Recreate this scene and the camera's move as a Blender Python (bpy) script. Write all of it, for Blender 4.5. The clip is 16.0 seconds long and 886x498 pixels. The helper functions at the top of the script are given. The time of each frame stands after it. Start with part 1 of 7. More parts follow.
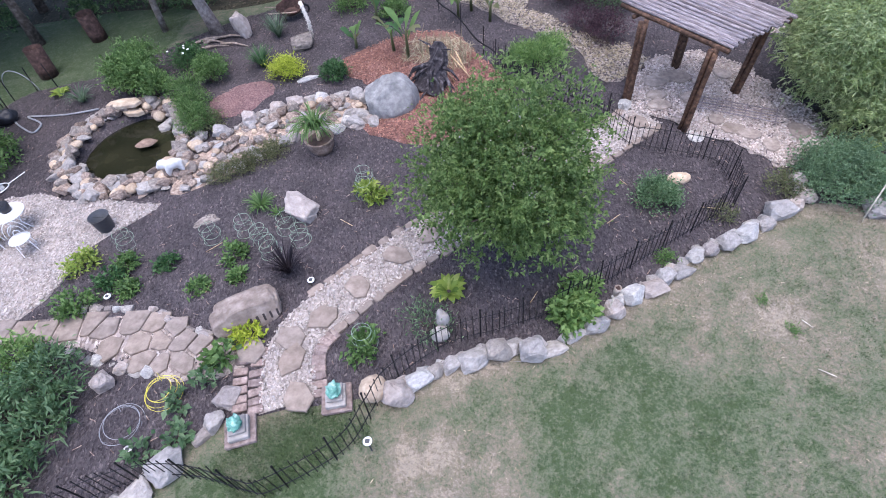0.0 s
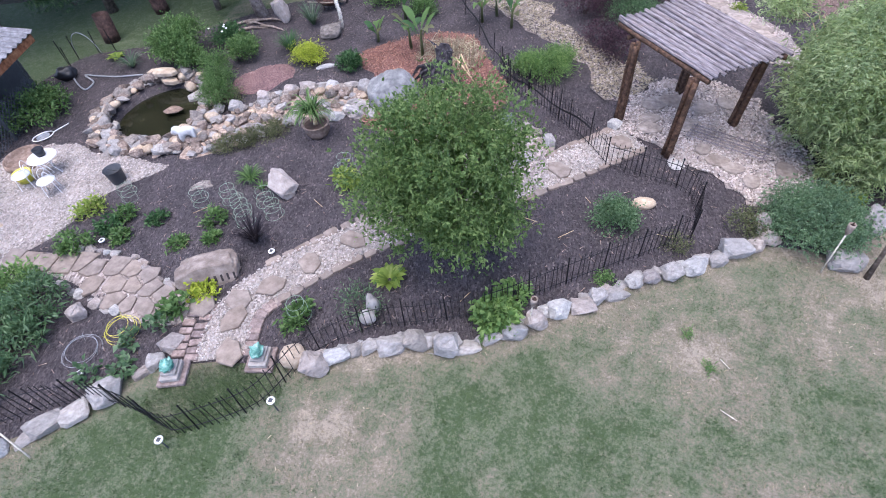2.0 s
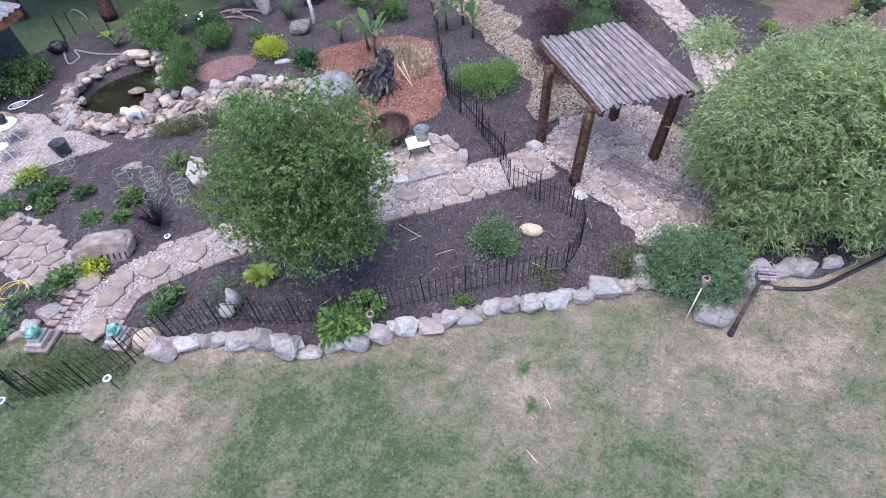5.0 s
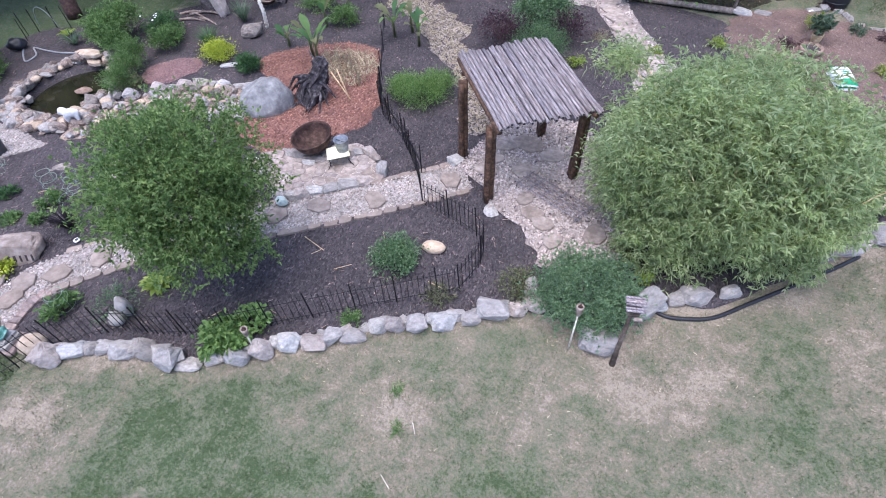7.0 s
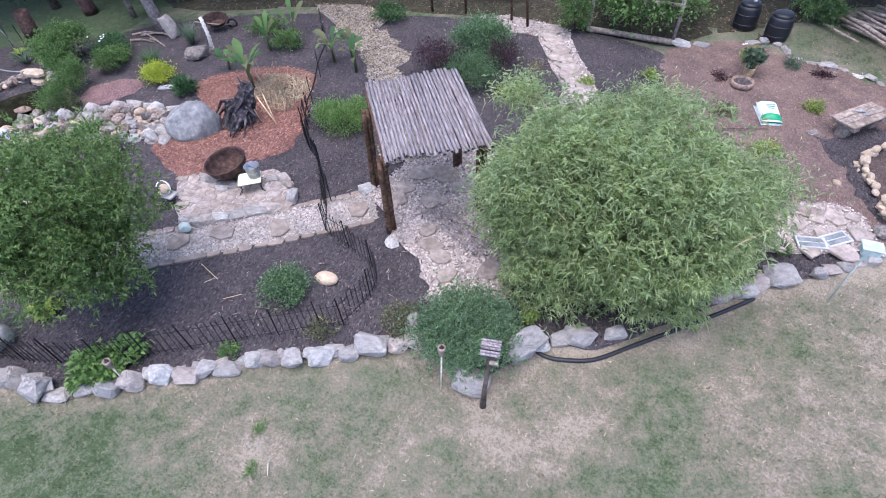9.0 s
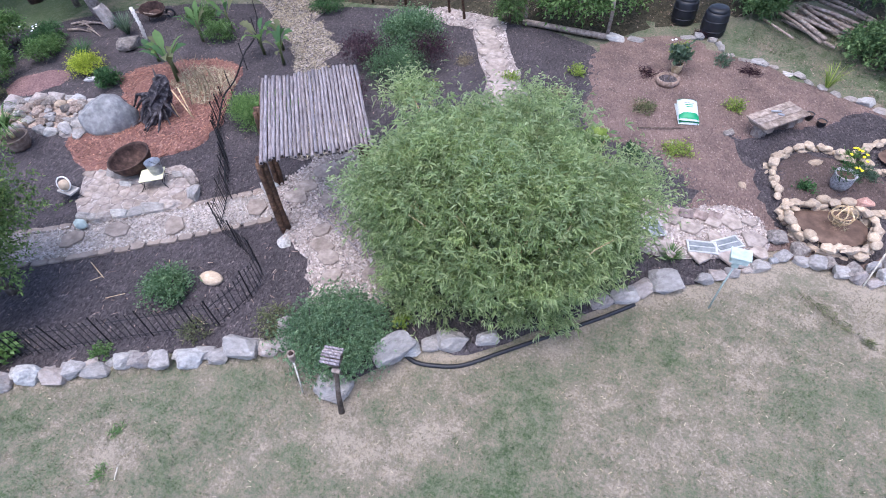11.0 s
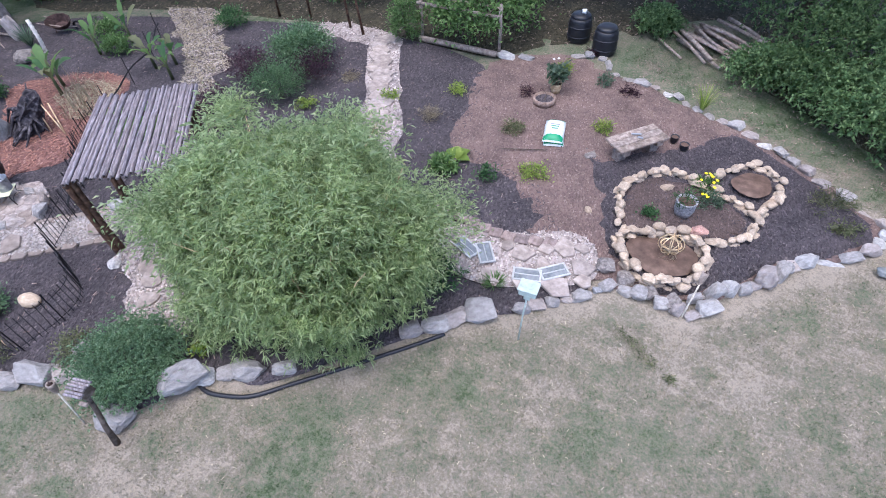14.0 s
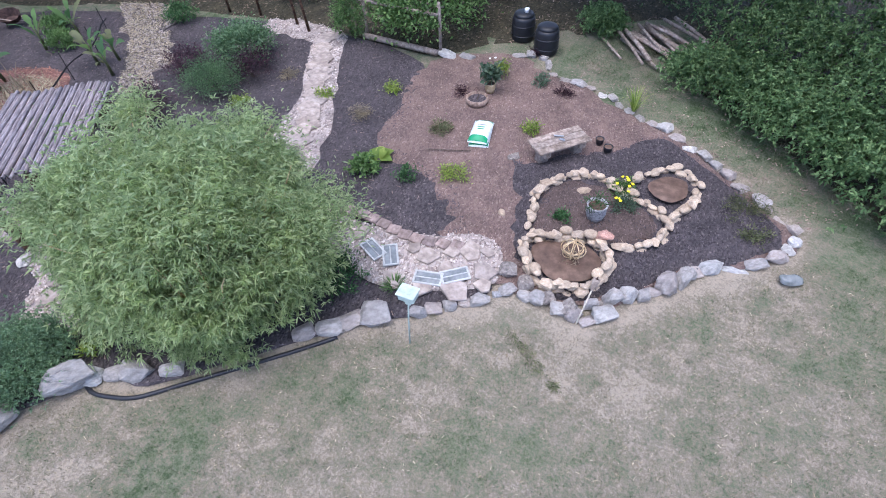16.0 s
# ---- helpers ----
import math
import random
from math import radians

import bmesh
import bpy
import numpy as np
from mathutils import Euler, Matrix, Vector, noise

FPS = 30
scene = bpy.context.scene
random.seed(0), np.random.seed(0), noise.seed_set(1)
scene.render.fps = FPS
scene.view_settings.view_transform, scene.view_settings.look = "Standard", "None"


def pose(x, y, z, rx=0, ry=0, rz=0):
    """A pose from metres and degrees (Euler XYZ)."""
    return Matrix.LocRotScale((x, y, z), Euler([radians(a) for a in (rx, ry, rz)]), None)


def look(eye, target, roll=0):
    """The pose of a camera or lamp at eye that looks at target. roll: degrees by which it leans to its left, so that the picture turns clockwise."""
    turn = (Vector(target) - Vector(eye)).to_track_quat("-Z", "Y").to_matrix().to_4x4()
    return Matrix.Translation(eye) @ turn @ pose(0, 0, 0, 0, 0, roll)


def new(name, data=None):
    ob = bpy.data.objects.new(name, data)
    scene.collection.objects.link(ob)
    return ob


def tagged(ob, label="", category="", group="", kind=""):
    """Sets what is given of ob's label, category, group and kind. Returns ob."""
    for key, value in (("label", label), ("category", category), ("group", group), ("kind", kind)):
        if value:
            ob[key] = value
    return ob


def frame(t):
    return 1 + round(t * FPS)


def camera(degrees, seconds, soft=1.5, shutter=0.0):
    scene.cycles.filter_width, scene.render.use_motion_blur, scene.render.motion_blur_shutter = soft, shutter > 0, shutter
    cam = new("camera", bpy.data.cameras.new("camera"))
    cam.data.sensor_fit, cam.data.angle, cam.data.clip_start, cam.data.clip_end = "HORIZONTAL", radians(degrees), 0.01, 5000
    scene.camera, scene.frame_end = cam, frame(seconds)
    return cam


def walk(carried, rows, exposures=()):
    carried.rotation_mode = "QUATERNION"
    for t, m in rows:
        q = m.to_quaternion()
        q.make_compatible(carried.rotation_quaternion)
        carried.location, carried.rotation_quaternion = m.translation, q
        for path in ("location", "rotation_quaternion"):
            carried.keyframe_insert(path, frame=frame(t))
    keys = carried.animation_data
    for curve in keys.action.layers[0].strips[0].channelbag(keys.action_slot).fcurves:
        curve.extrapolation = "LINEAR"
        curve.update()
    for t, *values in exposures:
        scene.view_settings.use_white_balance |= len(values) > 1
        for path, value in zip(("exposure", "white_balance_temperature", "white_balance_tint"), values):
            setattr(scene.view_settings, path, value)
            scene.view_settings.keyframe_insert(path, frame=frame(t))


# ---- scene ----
cam = camera(80.3, 16.0, 1.0)
METRES, EYE, TILT, LEAN, TURN = 17.0, 7.40, -49.56, 4.35, 0.0
ROWS = [
    (0.0, 0.0, 0.0, 0.0, 0.0, 0.0, -0.0),
    (0.5, 0.0308, -0.0088, -0.0016, 1.9, -0.11, -2.28),
    (1.0, 0.0618, -0.0149, -0.0014, 3.66, -0.28, -4.32),
    (1.5, 0.0928, -0.0185, 0.0009, 5.32, -0.5, -6.29),
    (2.0, 0.1235, -0.0204, 0.0054, 6.8, -0.79, -8.07),
    (2.5, 0.1545, -0.0202, 0.011, 8.11, -1.06, -9.65),
    (3.0, 0.1848, -0.0182, 0.0181, 9.2, -1.33, -10.93),
    (3.5, 0.2148, -0.0146, 0.0271, 10.06, -1.57, -12.02),
    (6.0, 0.3585, 0.0199, 0.0844, 12.91, -2.73, -15.51),
    (6.5, 0.3861, 0.0284, 0.0974, 13.24, -2.86, -15.95),
    (7.0, 0.413, 0.0374, 0.1101, 13.49, -2.78, -16.35),
    (7.5, 0.4397, 0.0464, 0.1232, 13.68, -2.54, -16.72),
    (8.0, 0.4668, 0.0557, 0.1369, 13.89, -2.12, -17.02),
    (8.5, 0.4937, 0.0648, 0.1504, 14.06, -1.6, -17.26),
    (9.0, 0.5207, 0.074, 0.1638, 14.19, -1.29, -17.53),
    (11.5, 0.6612, 0.1209, 0.2299, 14.7, -3.15, -18.19),
    (12.0, 0.6894, 0.1305, 0.2434, 14.75, -3.54, -18.31),
    (12.5, 0.7177, 0.1404, 0.2565, 14.84, -3.79, -18.4),
    (13.0, 0.7462, 0.1504, 0.27, 14.95, -3.75, -18.5),
    (13.5, 0.7738, 0.1604, 0.2828, 14.98, -3.11, -18.61),
    (14.0, 0.8014, 0.1697, 0.296, 15.05, -2.1, -18.76),
    (14.5, 0.8287, 0.179, 0.3083, 15.13, -0.88, -18.92),
    (15.0, 0.8551, 0.1876, 0.3205, 15.23, -0.72, -19.05),
    (15.5, 0.879, 0.1951, 0.3309, 15.45, -1.54, -19.23),
    (16.0, 0.8958, 0.1999, 0.3386, 15.53, -2.81, -19.36),
]
walk(cam, [(t, pose(0, 0, EYE, TILT, LEAN, TURN) @ pose(METRES * x, METRES * y, METRES * z, 90 + pitch, roll, yaw)) for t, x, y, z, yaw, pitch, roll in ROWS], [(0.0, 2.09, 6110, 15), (9.0, 2.12, 6020, 15), (16.0, 2.0, 5900, 13)])

# ---- world, sun and exposure ----
world = bpy.data.worlds.new("overcast_sky")
scene.world = world
world.use_nodes = True
wn = world.node_tree
sky = wn.nodes.new("ShaderNodeTexSky")
sky.sky_type, sky.sun_disc = "NISHITA", False
sky.sun_elevation, sky.sun_rotation = radians(80), radians(190)
sky.air_density, sky.dust_density, sky.ozone_density = 0.5, 1.5, 0.6
wn.links.new(sky.outputs[0], wn.nodes["Background"].inputs[0])
wn.nodes["Background"].inputs[1].default_value = 0.15
sun = new("sun", bpy.data.lights.new("sun", "SUN"))
sun.data.energy, sun.data.angle, sun.data.color = 0.6, radians(60), (1.0, 0.985, 0.97)
sun.matrix_world = look((3, 6, 30), (4, 10, 0))


# ---- materials ----
def S(r, g, b):
    """Linear colour from 0 to 255 display values."""
    return tuple(((c / 255) / 12.92 if c < 10 else ((c / 255 + 0.055) / 1.055) ** 2.4) for c in (r, g, b)) + (1,)


def nodes_of(name):
    m = bpy.data.materials.new(name)
    m.use_nodes = True
    t = m.node_tree
    return m, t, t.nodes["Principled BSDF"]


def noise_node(t, scale, detail=6.0, vec=None, rough=0.6):
    n = t.nodes.new("ShaderNodeTexNoise")
    n.inputs["Scale"].default_value, n.inputs["Detail"].default_value, n.inputs["Roughness"].default_value = scale, detail, rough
    if vec:
        t.links.new(vec, n.inputs["Vector"])
    return n.outputs["Fac"]


def ramp(t, fac, stops):
    r = t.nodes.new("ShaderNodeValToRGB")
    while len(r.color_ramp.elements) < len(stops):
        r.color_ramp.elements.new(0.5)
    for e, (p, c) in zip(r.color_ramp.elements, stops):
        e.position, e.color = p, c
    t.links.new(fac, r.inputs[0])
    return r.outputs[0]


def mix(t, fac, a, b, mode="MIX"):
    m = t.nodes.new("ShaderNodeMix")
    m.data_type, m.blend_type = "RGBA", mode
    for s, v in ((m.inputs[0], fac), (m.inputs[6], a), (m.inputs[7], b)):
        if hasattr(v, "is_linked"):
            t.links.new(v, s)
        else:
            s.default_value = v
    return m.outputs[2]


def math_node(t, op, a, b=0.0):
    m = t.nodes.new("ShaderNodeMath")
    m.operation = op
    for s, v in ((m.inputs[0], a), (m.inputs[1], b)):
        if hasattr(v, "is_linked"):
            t.links.new(v, s)
        else:
            s.default_value = v
    return m.outputs[0]


def bump_node(t, height, strength, dist, bsdf):
    b = t.nodes.new("ShaderNodeBump")
    b.inputs["Strength"].default_value, b.inputs["Distance"].default_value = strength, dist
    t.links.new(height, b.inputs["Height"])
    t.links.new(b.outputs[0], bsdf.inputs["Normal"])


def position(t, local):
    if local:
        return t.nodes.new("ShaderNodeTexCoord").outputs["Object"]
    return t.nodes.new("ShaderNodeNewGeometry").outputs["Position"]


def surface(name, stops, grain, broad=0.8, rough=0.85, bump=0.5, dist=0.01, vary="", spread=0.5, local=False, metal=0.0, stain=0.35, spec=0.3, streak=None):
    """A procedural surface: colour stops over a grain, broad stains, piece to piece variation, fine relief."""
    m, t, b = nodes_of(name)
    v = position(t, local)
    if local:
        off = t.nodes.new("ShaderNodeVectorMath")
        off.operation = "ADD"
        t.links.new(v, off.inputs[0])
        t.links.new(t.nodes.new("ShaderNodeObjectInfo").outputs["Random"], off.inputs[1])
        v = off.outputs[0]
    if streak is not None:
        st_ = t.nodes.new("ShaderNodeMapping")
        st_.vector_type = "TEXTURE"
        st_.inputs["Rotation"].default_value = (0, 0, radians(streak))
        st_.inputs["Scale"].default_value = (9, 1, 1)
        t.links.new(v, st_.inputs[0])
        v = st_.outputs[0]
    g = noise_node(t, grain, 8, v)
    n = len(stops)
    col = ramp(t, g, [(0.32 + 0.36 * i / max(1, n - 1), c) for i, c in enumerate(stops)])
    st = noise_node(t, broad, 4, v)
    col = mix(t, stain, col, ramp(t, st, [(0.35, (0.45, 0.45, 0.45, 1)), (0.65, (1.35, 1.35, 1.35, 1))]), "MULTIPLY")
    if vary:
        src = t.nodes.new("ShaderNodeObjectInfo").outputs["Random"] if vary == "object" else t.nodes.new("ShaderNodeNewGeometry").outputs["Random Per Island"]
        lo, hi = 1 - spread, 1 + spread
        col = mix(t, 1.0, col, ramp(t, src, [(0.0, (lo, lo * 1.01, lo * 1.03, 1)), (0.3, (hi, hi * 0.97, hi * 0.92, 1)), (0.6, (1, 1, 1, 1)), (0.8, (lo * 1.05, lo, lo * 0.94, 1)), (1.0, (hi, hi * 0.99, hi * 0.98, 1))]), "MULTIPLY")
    t.links.new(col, b.inputs["Base Color"])
    b.inputs["Roughness"].default_value, b.inputs["Metallic"].default_value = rough, metal
    b.inputs["Specular IOR Level"].default_value = spec
    if bump:
        h = math_node(t, "ADD", g, math_node(t, "MULTIPLY", noise_node(t, grain * 4, 4, v), 0.5))
        bump_node(t, h, bump, dist, b)
    return m


def leaf(name, dark, mid, light, rough=0.55, translucent=0.42):
    m, t, b = nodes_of(name)
    rnd = t.nodes.new("ShaderNodeNewGeometry").outputs["Random Per Island"]
    col = ramp(t, rnd, [(0.0, dark), (0.55, mid), (1.0, light)])
    n = noise_node(t, 2.3, 3, position(t, False))
    col = mix(t, 0.5, col, ramp(t, n, [(0.35, (0.6, 0.62, 0.6, 1)), (0.65, (1.35, 1.3, 1.2, 1))]), "MULTIPLY")
    t.links.new(col, b.inputs["Base Color"])
    b.inputs["Roughness"].default_value, b.inputs["Specular IOR Level"].default_value = rough, 0.25
    tr = t.nodes.new("ShaderNodeBsdfTranslucent")
    t.links.new(col, tr.inputs[0])
    ms = t.nodes.new("ShaderNodeMixShader")
    ms.inputs[0].default_value = translucent
    t.links.new(b.outputs[0], ms.inputs[1])
    t.links.new(tr.outputs[0], ms.inputs[2])
    t.links.new(ms.outputs[0], t.nodes["Material Output"].inputs[0])
    return m


def lawn_material(name, blades=False):
    """Grass and dry thatch, mixed by the wear that the ground mesh carries, tree shade painted in."""
    m, t, b = nodes_of(name)
    v = position(t, False)
    a = t.nodes.new("ShaderNodeAttribute")
    a.attribute_name = "wear_shade"
    fine = noise_node(t, 5.5, 8, v, 0.75)
    mid = noise_node(t, 22.0, 5, v, 0.7)
    tiny = noise_node(t, 60.0, 5, v, 0.7)
    wear_shade = math_node(t, "ADD", a.outputs["Fac"], math_node(t, "MULTIPLY", math_node(t, "SUBTRACT", fine, 0.5), 1.3))
    wear_shade = math_node(t, "ADD", wear_shade, math_node(t, "MULTIPLY", math_node(t, "SUBTRACT", mid, 0.5), 1.1))
    wear_shade = math_node(t, "ADD", wear_shade, math_node(t, "MULTIPLY", math_node(t, "SUBTRACT", tiny, 0.5), 0.9))
    col = ramp(t, wear_shade, [(0.0, (0.066, 0.095, 0.042, 1)), (0.10, (0.096, 0.124, 0.068, 1)), (0.30, (0.136, 0.150, 0.092, 1)), (0.52, (0.186, 0.172, 0.118, 1)), (0.78, (0.243, 0.206, 0.156, 1)), (1.0, (0.338, 0.284, 0.218, 1))])
    col = mix(t, 0.5, col, ramp(t, noise_node(t, 140.0, 3, v), [(0.3, (0.5, 0.5, 0.5, 1)), (0.7, (1.5, 1.5, 1.5, 1))]), "MULTIPLY")
    if blades:
        rnd = t.nodes.new("ShaderNodeNewGeometry").outputs["Random Per Island"]
        col = mix(t, 1.0, col, ramp(t, rnd, [(0.0, (0.6, 0.65, 0.6, 1)), (1.0, (1.3, 1.3, 1.2, 1))]), "MULTIPLY")
    t.links.new(col, b.inputs["Base Color"])
    b.inputs["Roughness"].default_value, b.inputs["Specular IOR Level"].default_value = 0.9, 0.15
    if not blades:
        bump_node(t, tiny, 0.8, 0.03, b)
    return m


def mulch_material(name, dark, mid, light, scale=38.0):
    m, t, b = nodes_of(name)
    v = position(t, False)
    st = t.nodes.new("ShaderNodeMapping")
    st.inputs["Scale"].default_value = (1.0, 0.55, 1.0)
    st.inputs["Rotation"].default_value = (0, 0, 0.7)
    t.links.new(v, st.inputs[0])
    vo = t.nodes.new("ShaderNodeTexVoronoi")
    vo.inputs["Scale"].default_value, vo.inputs["Randomness"].default_value = scale, 1.0
    t.links.new(st.outputs[0], vo.inputs["Vector"])
    sep = t.nodes.new("ShaderNodeSeparateColor")
    t.links.new(vo.outputs["Color"], sep.inputs[0])
    col = ramp(t, sep.outputs[0], [(0.0, dark), (0.6, mid), (0.9, mid), (1.0, light)])
    col = mix(t, 0.55, col, ramp(t, noise_node(t, 1.3, 6, v), [(0.3, (0.55, 0.55, 0.55, 1)), (0.7, (1.5, 1.45, 1.4, 1))]), "MULTIPLY")
    t.links.new(col, b.inputs["Base Color"])
    b.inputs["Roughness"].default_value, b.inputs["Specular IOR Level"].default_value = 0.9, 0.2
    bump_node(t, math_node(t, "ADD", vo.outputs["Distance"], noise_node(t, 25, 6, v)), 1.0, 0.03, b)
    return m


def plain(name, col, rough=0.5, metal=0.0, spec=0.4):
    return surface(name, [tuple(c * 0.82 for c in col[:3]) + (1,), col, tuple(min(1, c * 1.12) for c in col[:3]) + (1,)], 14, 3, rough, 0.15, 0.004, "", 0, True, metal, 0.25, spec)


LAWN, BLADE = lawn_material("lawn_grass"), lawn_material("grass_blade", True)
MULCH = mulch_material("dark_bark_mulch", S(58, 53, 55), S(83, 77, 79), S(116, 108, 106))
RED = mulch_material("red_bark_mulch", S(92, 65, 59), S(132, 97, 88), S(172, 138, 126), 30)
EARTH = mulch_material("brown_earth", S(104, 86, 80), S(124, 105, 98), S(150, 131, 123), 40)
WOODFLOOR = mulch_material("woodland_floor", S(44, 44, 32), S(70, 65, 51), S(100, 90, 74), 20)
GRAVEL = mulch_material("white_gravel", S(126, 116, 109), S(167, 158, 152), S(196, 189, 183), 26)
BEIGE = mulch_material("beige_gravel", S(122, 110, 104), S(170, 158, 151), S(206, 197, 190), 24)
PEBBLE = surface("pale_pebble", [S(140, 131, 124), S(173, 164, 158), S(200, 193, 188)], 20, 2, 0.7, 0.3, 0.003, "island", 0.22)
BEIGEPEBBLE = surface("beige_pebble", [S(146, 133, 125), S(182, 170, 163), S(214, 206, 200)], 20, 2, 0.75, 0.3, 0.003, "island", 0.3)
CHIP = surface("bark_chip", [S(58, 53, 56), S(78, 72, 76), S(98, 91, 92)], 20, 2, 0.9, 0, 0, "island", 0.36)
REDCHIP = surface("red_bark_chip", [S(104, 70, 60), S(142, 100, 86), S(182, 142, 124)], 20, 2, 0.9, 0, 0, "island", 0.4)
EARTHCHIP = surface("pale_chip", [S(96, 80, 74), S(134, 116, 106), S(180, 164, 152)], 20, 2, 0.9, 0, 0, "island", 0.4)
STONE = surface("grey_fieldstone", [S(138, 133, 130), S(158, 153, 149), S(176, 171, 167)], 5.5, 1.5, 0.9, 0.8, 0.03, "object", 0.2, True, 0.0, 0.25)
PINKSTONE = surface("pinkish_fieldstone", [S(142, 132, 126), S(162, 152, 146), S(178, 169, 163)], 5.5, 1.5, 0.9, 0.8, 0.03, "object", 0.2, True, 0.0, 0.25)
WHITESTONE = surface("white_veined_fieldstone", [S(150, 148, 146), S(176, 173, 170), S(198, 195, 190)], 5.5, 1.5, 0.88, 0.8, 0.03, "object", 0.2, True, 0.0, 0.25)
TANSTONE = surface("tan_river_stone", [S(158, 140, 120), S(178, 160, 140), S(196, 180, 160)], 6, 2, 0.8, 0.4, 0.01, "object", 0.2, True, 0.0, 0.25)
BROWNSTONE = surface("brown_pond_stone", [S(98, 84, 77), S(132, 117, 107), S(170, 156, 145)], 6, 2, 0.8, 0.6, 0.02, "object", 0.35, True)
DARKSTONE = surface("mossy_dark_stone", [S(92, 86, 84), S(126, 118, 112), S(156, 148, 140)], 6, 2, 0.85, 0.6, 0.02, "object", 0.3, True)
PALEFLAG = surface("pale_flat_stone", [S(132, 121, 114), S(154, 142, 134), S(172, 161, 153)], 8, 2.0, 0.88, 0.4, 0.006, "object", 0.14, True, 0, 0.3)
FLAG = surface("grey_tan_flagstone", [S(117, 105, 98), S(136, 124, 115), S(152, 140, 132)], 7, 1.5, 0.85, 0.35, 0.006, "object", 0.1, True, 0, 0.2)
BRICK = surface("weathered_paver", [S(112, 98, 93), S(138, 122, 116), S(160, 144, 138)], 12, 3, 0.9, 0.4, 0.005, "object", 0.16, True)
POLE = surface("weathered_grey_pole", [S(100, 92, 94), S(138, 130, 132), S(170, 162, 164)], 40, 6, 0.9, 0.9, 0.012, "object", 0.14, True, 0.0, 0.3, 0.12, -54.2)
LOG = surface("brown_stained_log", [S(50, 36, 28), S(80, 59, 46), S(114, 88, 71)], 12, 2, 0.75, 0.5, 0.01, "object", 0.12, True)
GREYWOOD = surface("weathered_grey_wood", [S(110, 98, 90), S(146, 132, 122), S(178, 166, 156)], 10, 2, 0.85, 0.5, 0.008, "object", 0.15, True)
BARK = surface("tree_bark", [S(60, 50, 42), S(96, 84, 74), S(128, 116, 106)], 9, 2, 0.9, 0.8, 0.02, "", 0, True)
CHARRED = surface("dark_root_wood", [S(32, 29, 31), S(56, 51, 54), S(110, 104, 106)], 9, 2, 0.8, 0.8, 0.02, "", 0, True)
IRON = plain("black_painted_iron", S(26, 25, 28), 0.5, 0.3)
RUST = surface("rusted_iron", [S(50, 38, 34), S(74, 56, 50), S(100, 78, 69)], 9, 2, 0.75, 0.4, 0.004, "", 0, True, 0.3)
ZINC = surface("galvanised_steel", [S(112, 116, 122), S(142, 146, 152), S(168, 172, 178)], 8, 3, 0.45, 0.15, 0.002, "", 0, True, 0.6)
BLACKPLASTIC = plain("black_plastic", S(32, 33, 38), 0.45)
DARKGREY = plain("dark_grey_plastic_and_wall_shade", S(70, 72, 76), 0.5)
WHITE = plain("white_enamel", S(236, 234, 232), 0.4)
CREAM = plain("pale_yellow_slab", S(238, 232, 190), 0.8)
TERRA = surface("worn_terracotta", [S(108, 90, 78), S(140, 118, 104), S(168, 148, 134)], 9, 3, 0.85, 0.3, 0.004, "", 0, True)
VERDI = surface("green_patina", [S(52, 112, 100), S(112, 164, 150), S(192, 214, 206)], 9, 3, 0.55, 0.3, 0.004, "", 0, True)
PALEGREEN = plain("pale_green_paint", S(176, 188, 180), 0.6)
POTWHITE = surface("speckled_white_pot", [S(112, 110, 112), S(160, 158, 158), S(196, 194, 192)], 26, 4, 0.6, 0.6, 0.01, "", 0, True)
BAMBOO_TAN = surface("tan_bamboo_cane", [S(170, 140, 104), S(206, 178, 138), S(232, 212, 176)], 12, 3, 0.5, 0.2, 0.003, "", 0, True)
YELLOW = plain("yellow_plastic", S(216, 204, 84), 0.45)
HOSEGREY = plain("grey_hose_rubber", S(150, 152, 154), 0.5)
HOSEGREEN = plain("pale_green_wire", S(138, 158, 136), 0.5)
BAGGREEN = plain("green_printed_bag", S(22, 140, 92), 0.35)
BAGWHITE = plain("white_printed_bag", S(232, 238, 234), 0.35)
REDSTONE = surface("reddish_stone", [S(160, 118, 104), S(184, 142, 126), S(204, 168, 152)], 9, 2, 0.8, 0.5, 0.02, "", 0, True)
ROPE = surface("pale_rope", [S(170, 160, 146), S(206, 198, 186), S(230, 224, 214)], 30, 4, 0.9, 0.5, 0.004, "", 0, True)
# dark of the lettering, and of the shade painted into pole ends
INK_AND_SHADE = plain("dark_engraving_and_end_shade", S(52, 46, 46), 0.9)
CORRUGATED = surface("pale_corrugated_roof", [S(92, 91, 94), S(118, 117, 121), S(142, 141, 145)], 9, 2, 0.55, 0.1, 0.002, "", 0, True, 0.1)
ORANGEWOOD = surface("orange_brown_board", [S(120, 72, 46), S(152, 98, 66), S(176, 124, 90)], 8, 2, 0.7, 0.3, 0.004, "", 0, True)
MUD = surface("wet_brown_soil", [S(72, 55, 46), S(94, 74, 62), S(114, 92, 78)], 5, 1, 0.6, 0.4, 0.01)
PANEFRAME = plain("chipped_pale_frame", S(182, 181, 177), 0.7)
BLOOM_Y, BLOOM_W = plain("yellow_petals", S(250, 226, 30), 0.5), plain("white_petals", S(240, 240, 236), 0.5)
NETBLACK = plain("black_netting", S(20, 19, 21), 0.8)

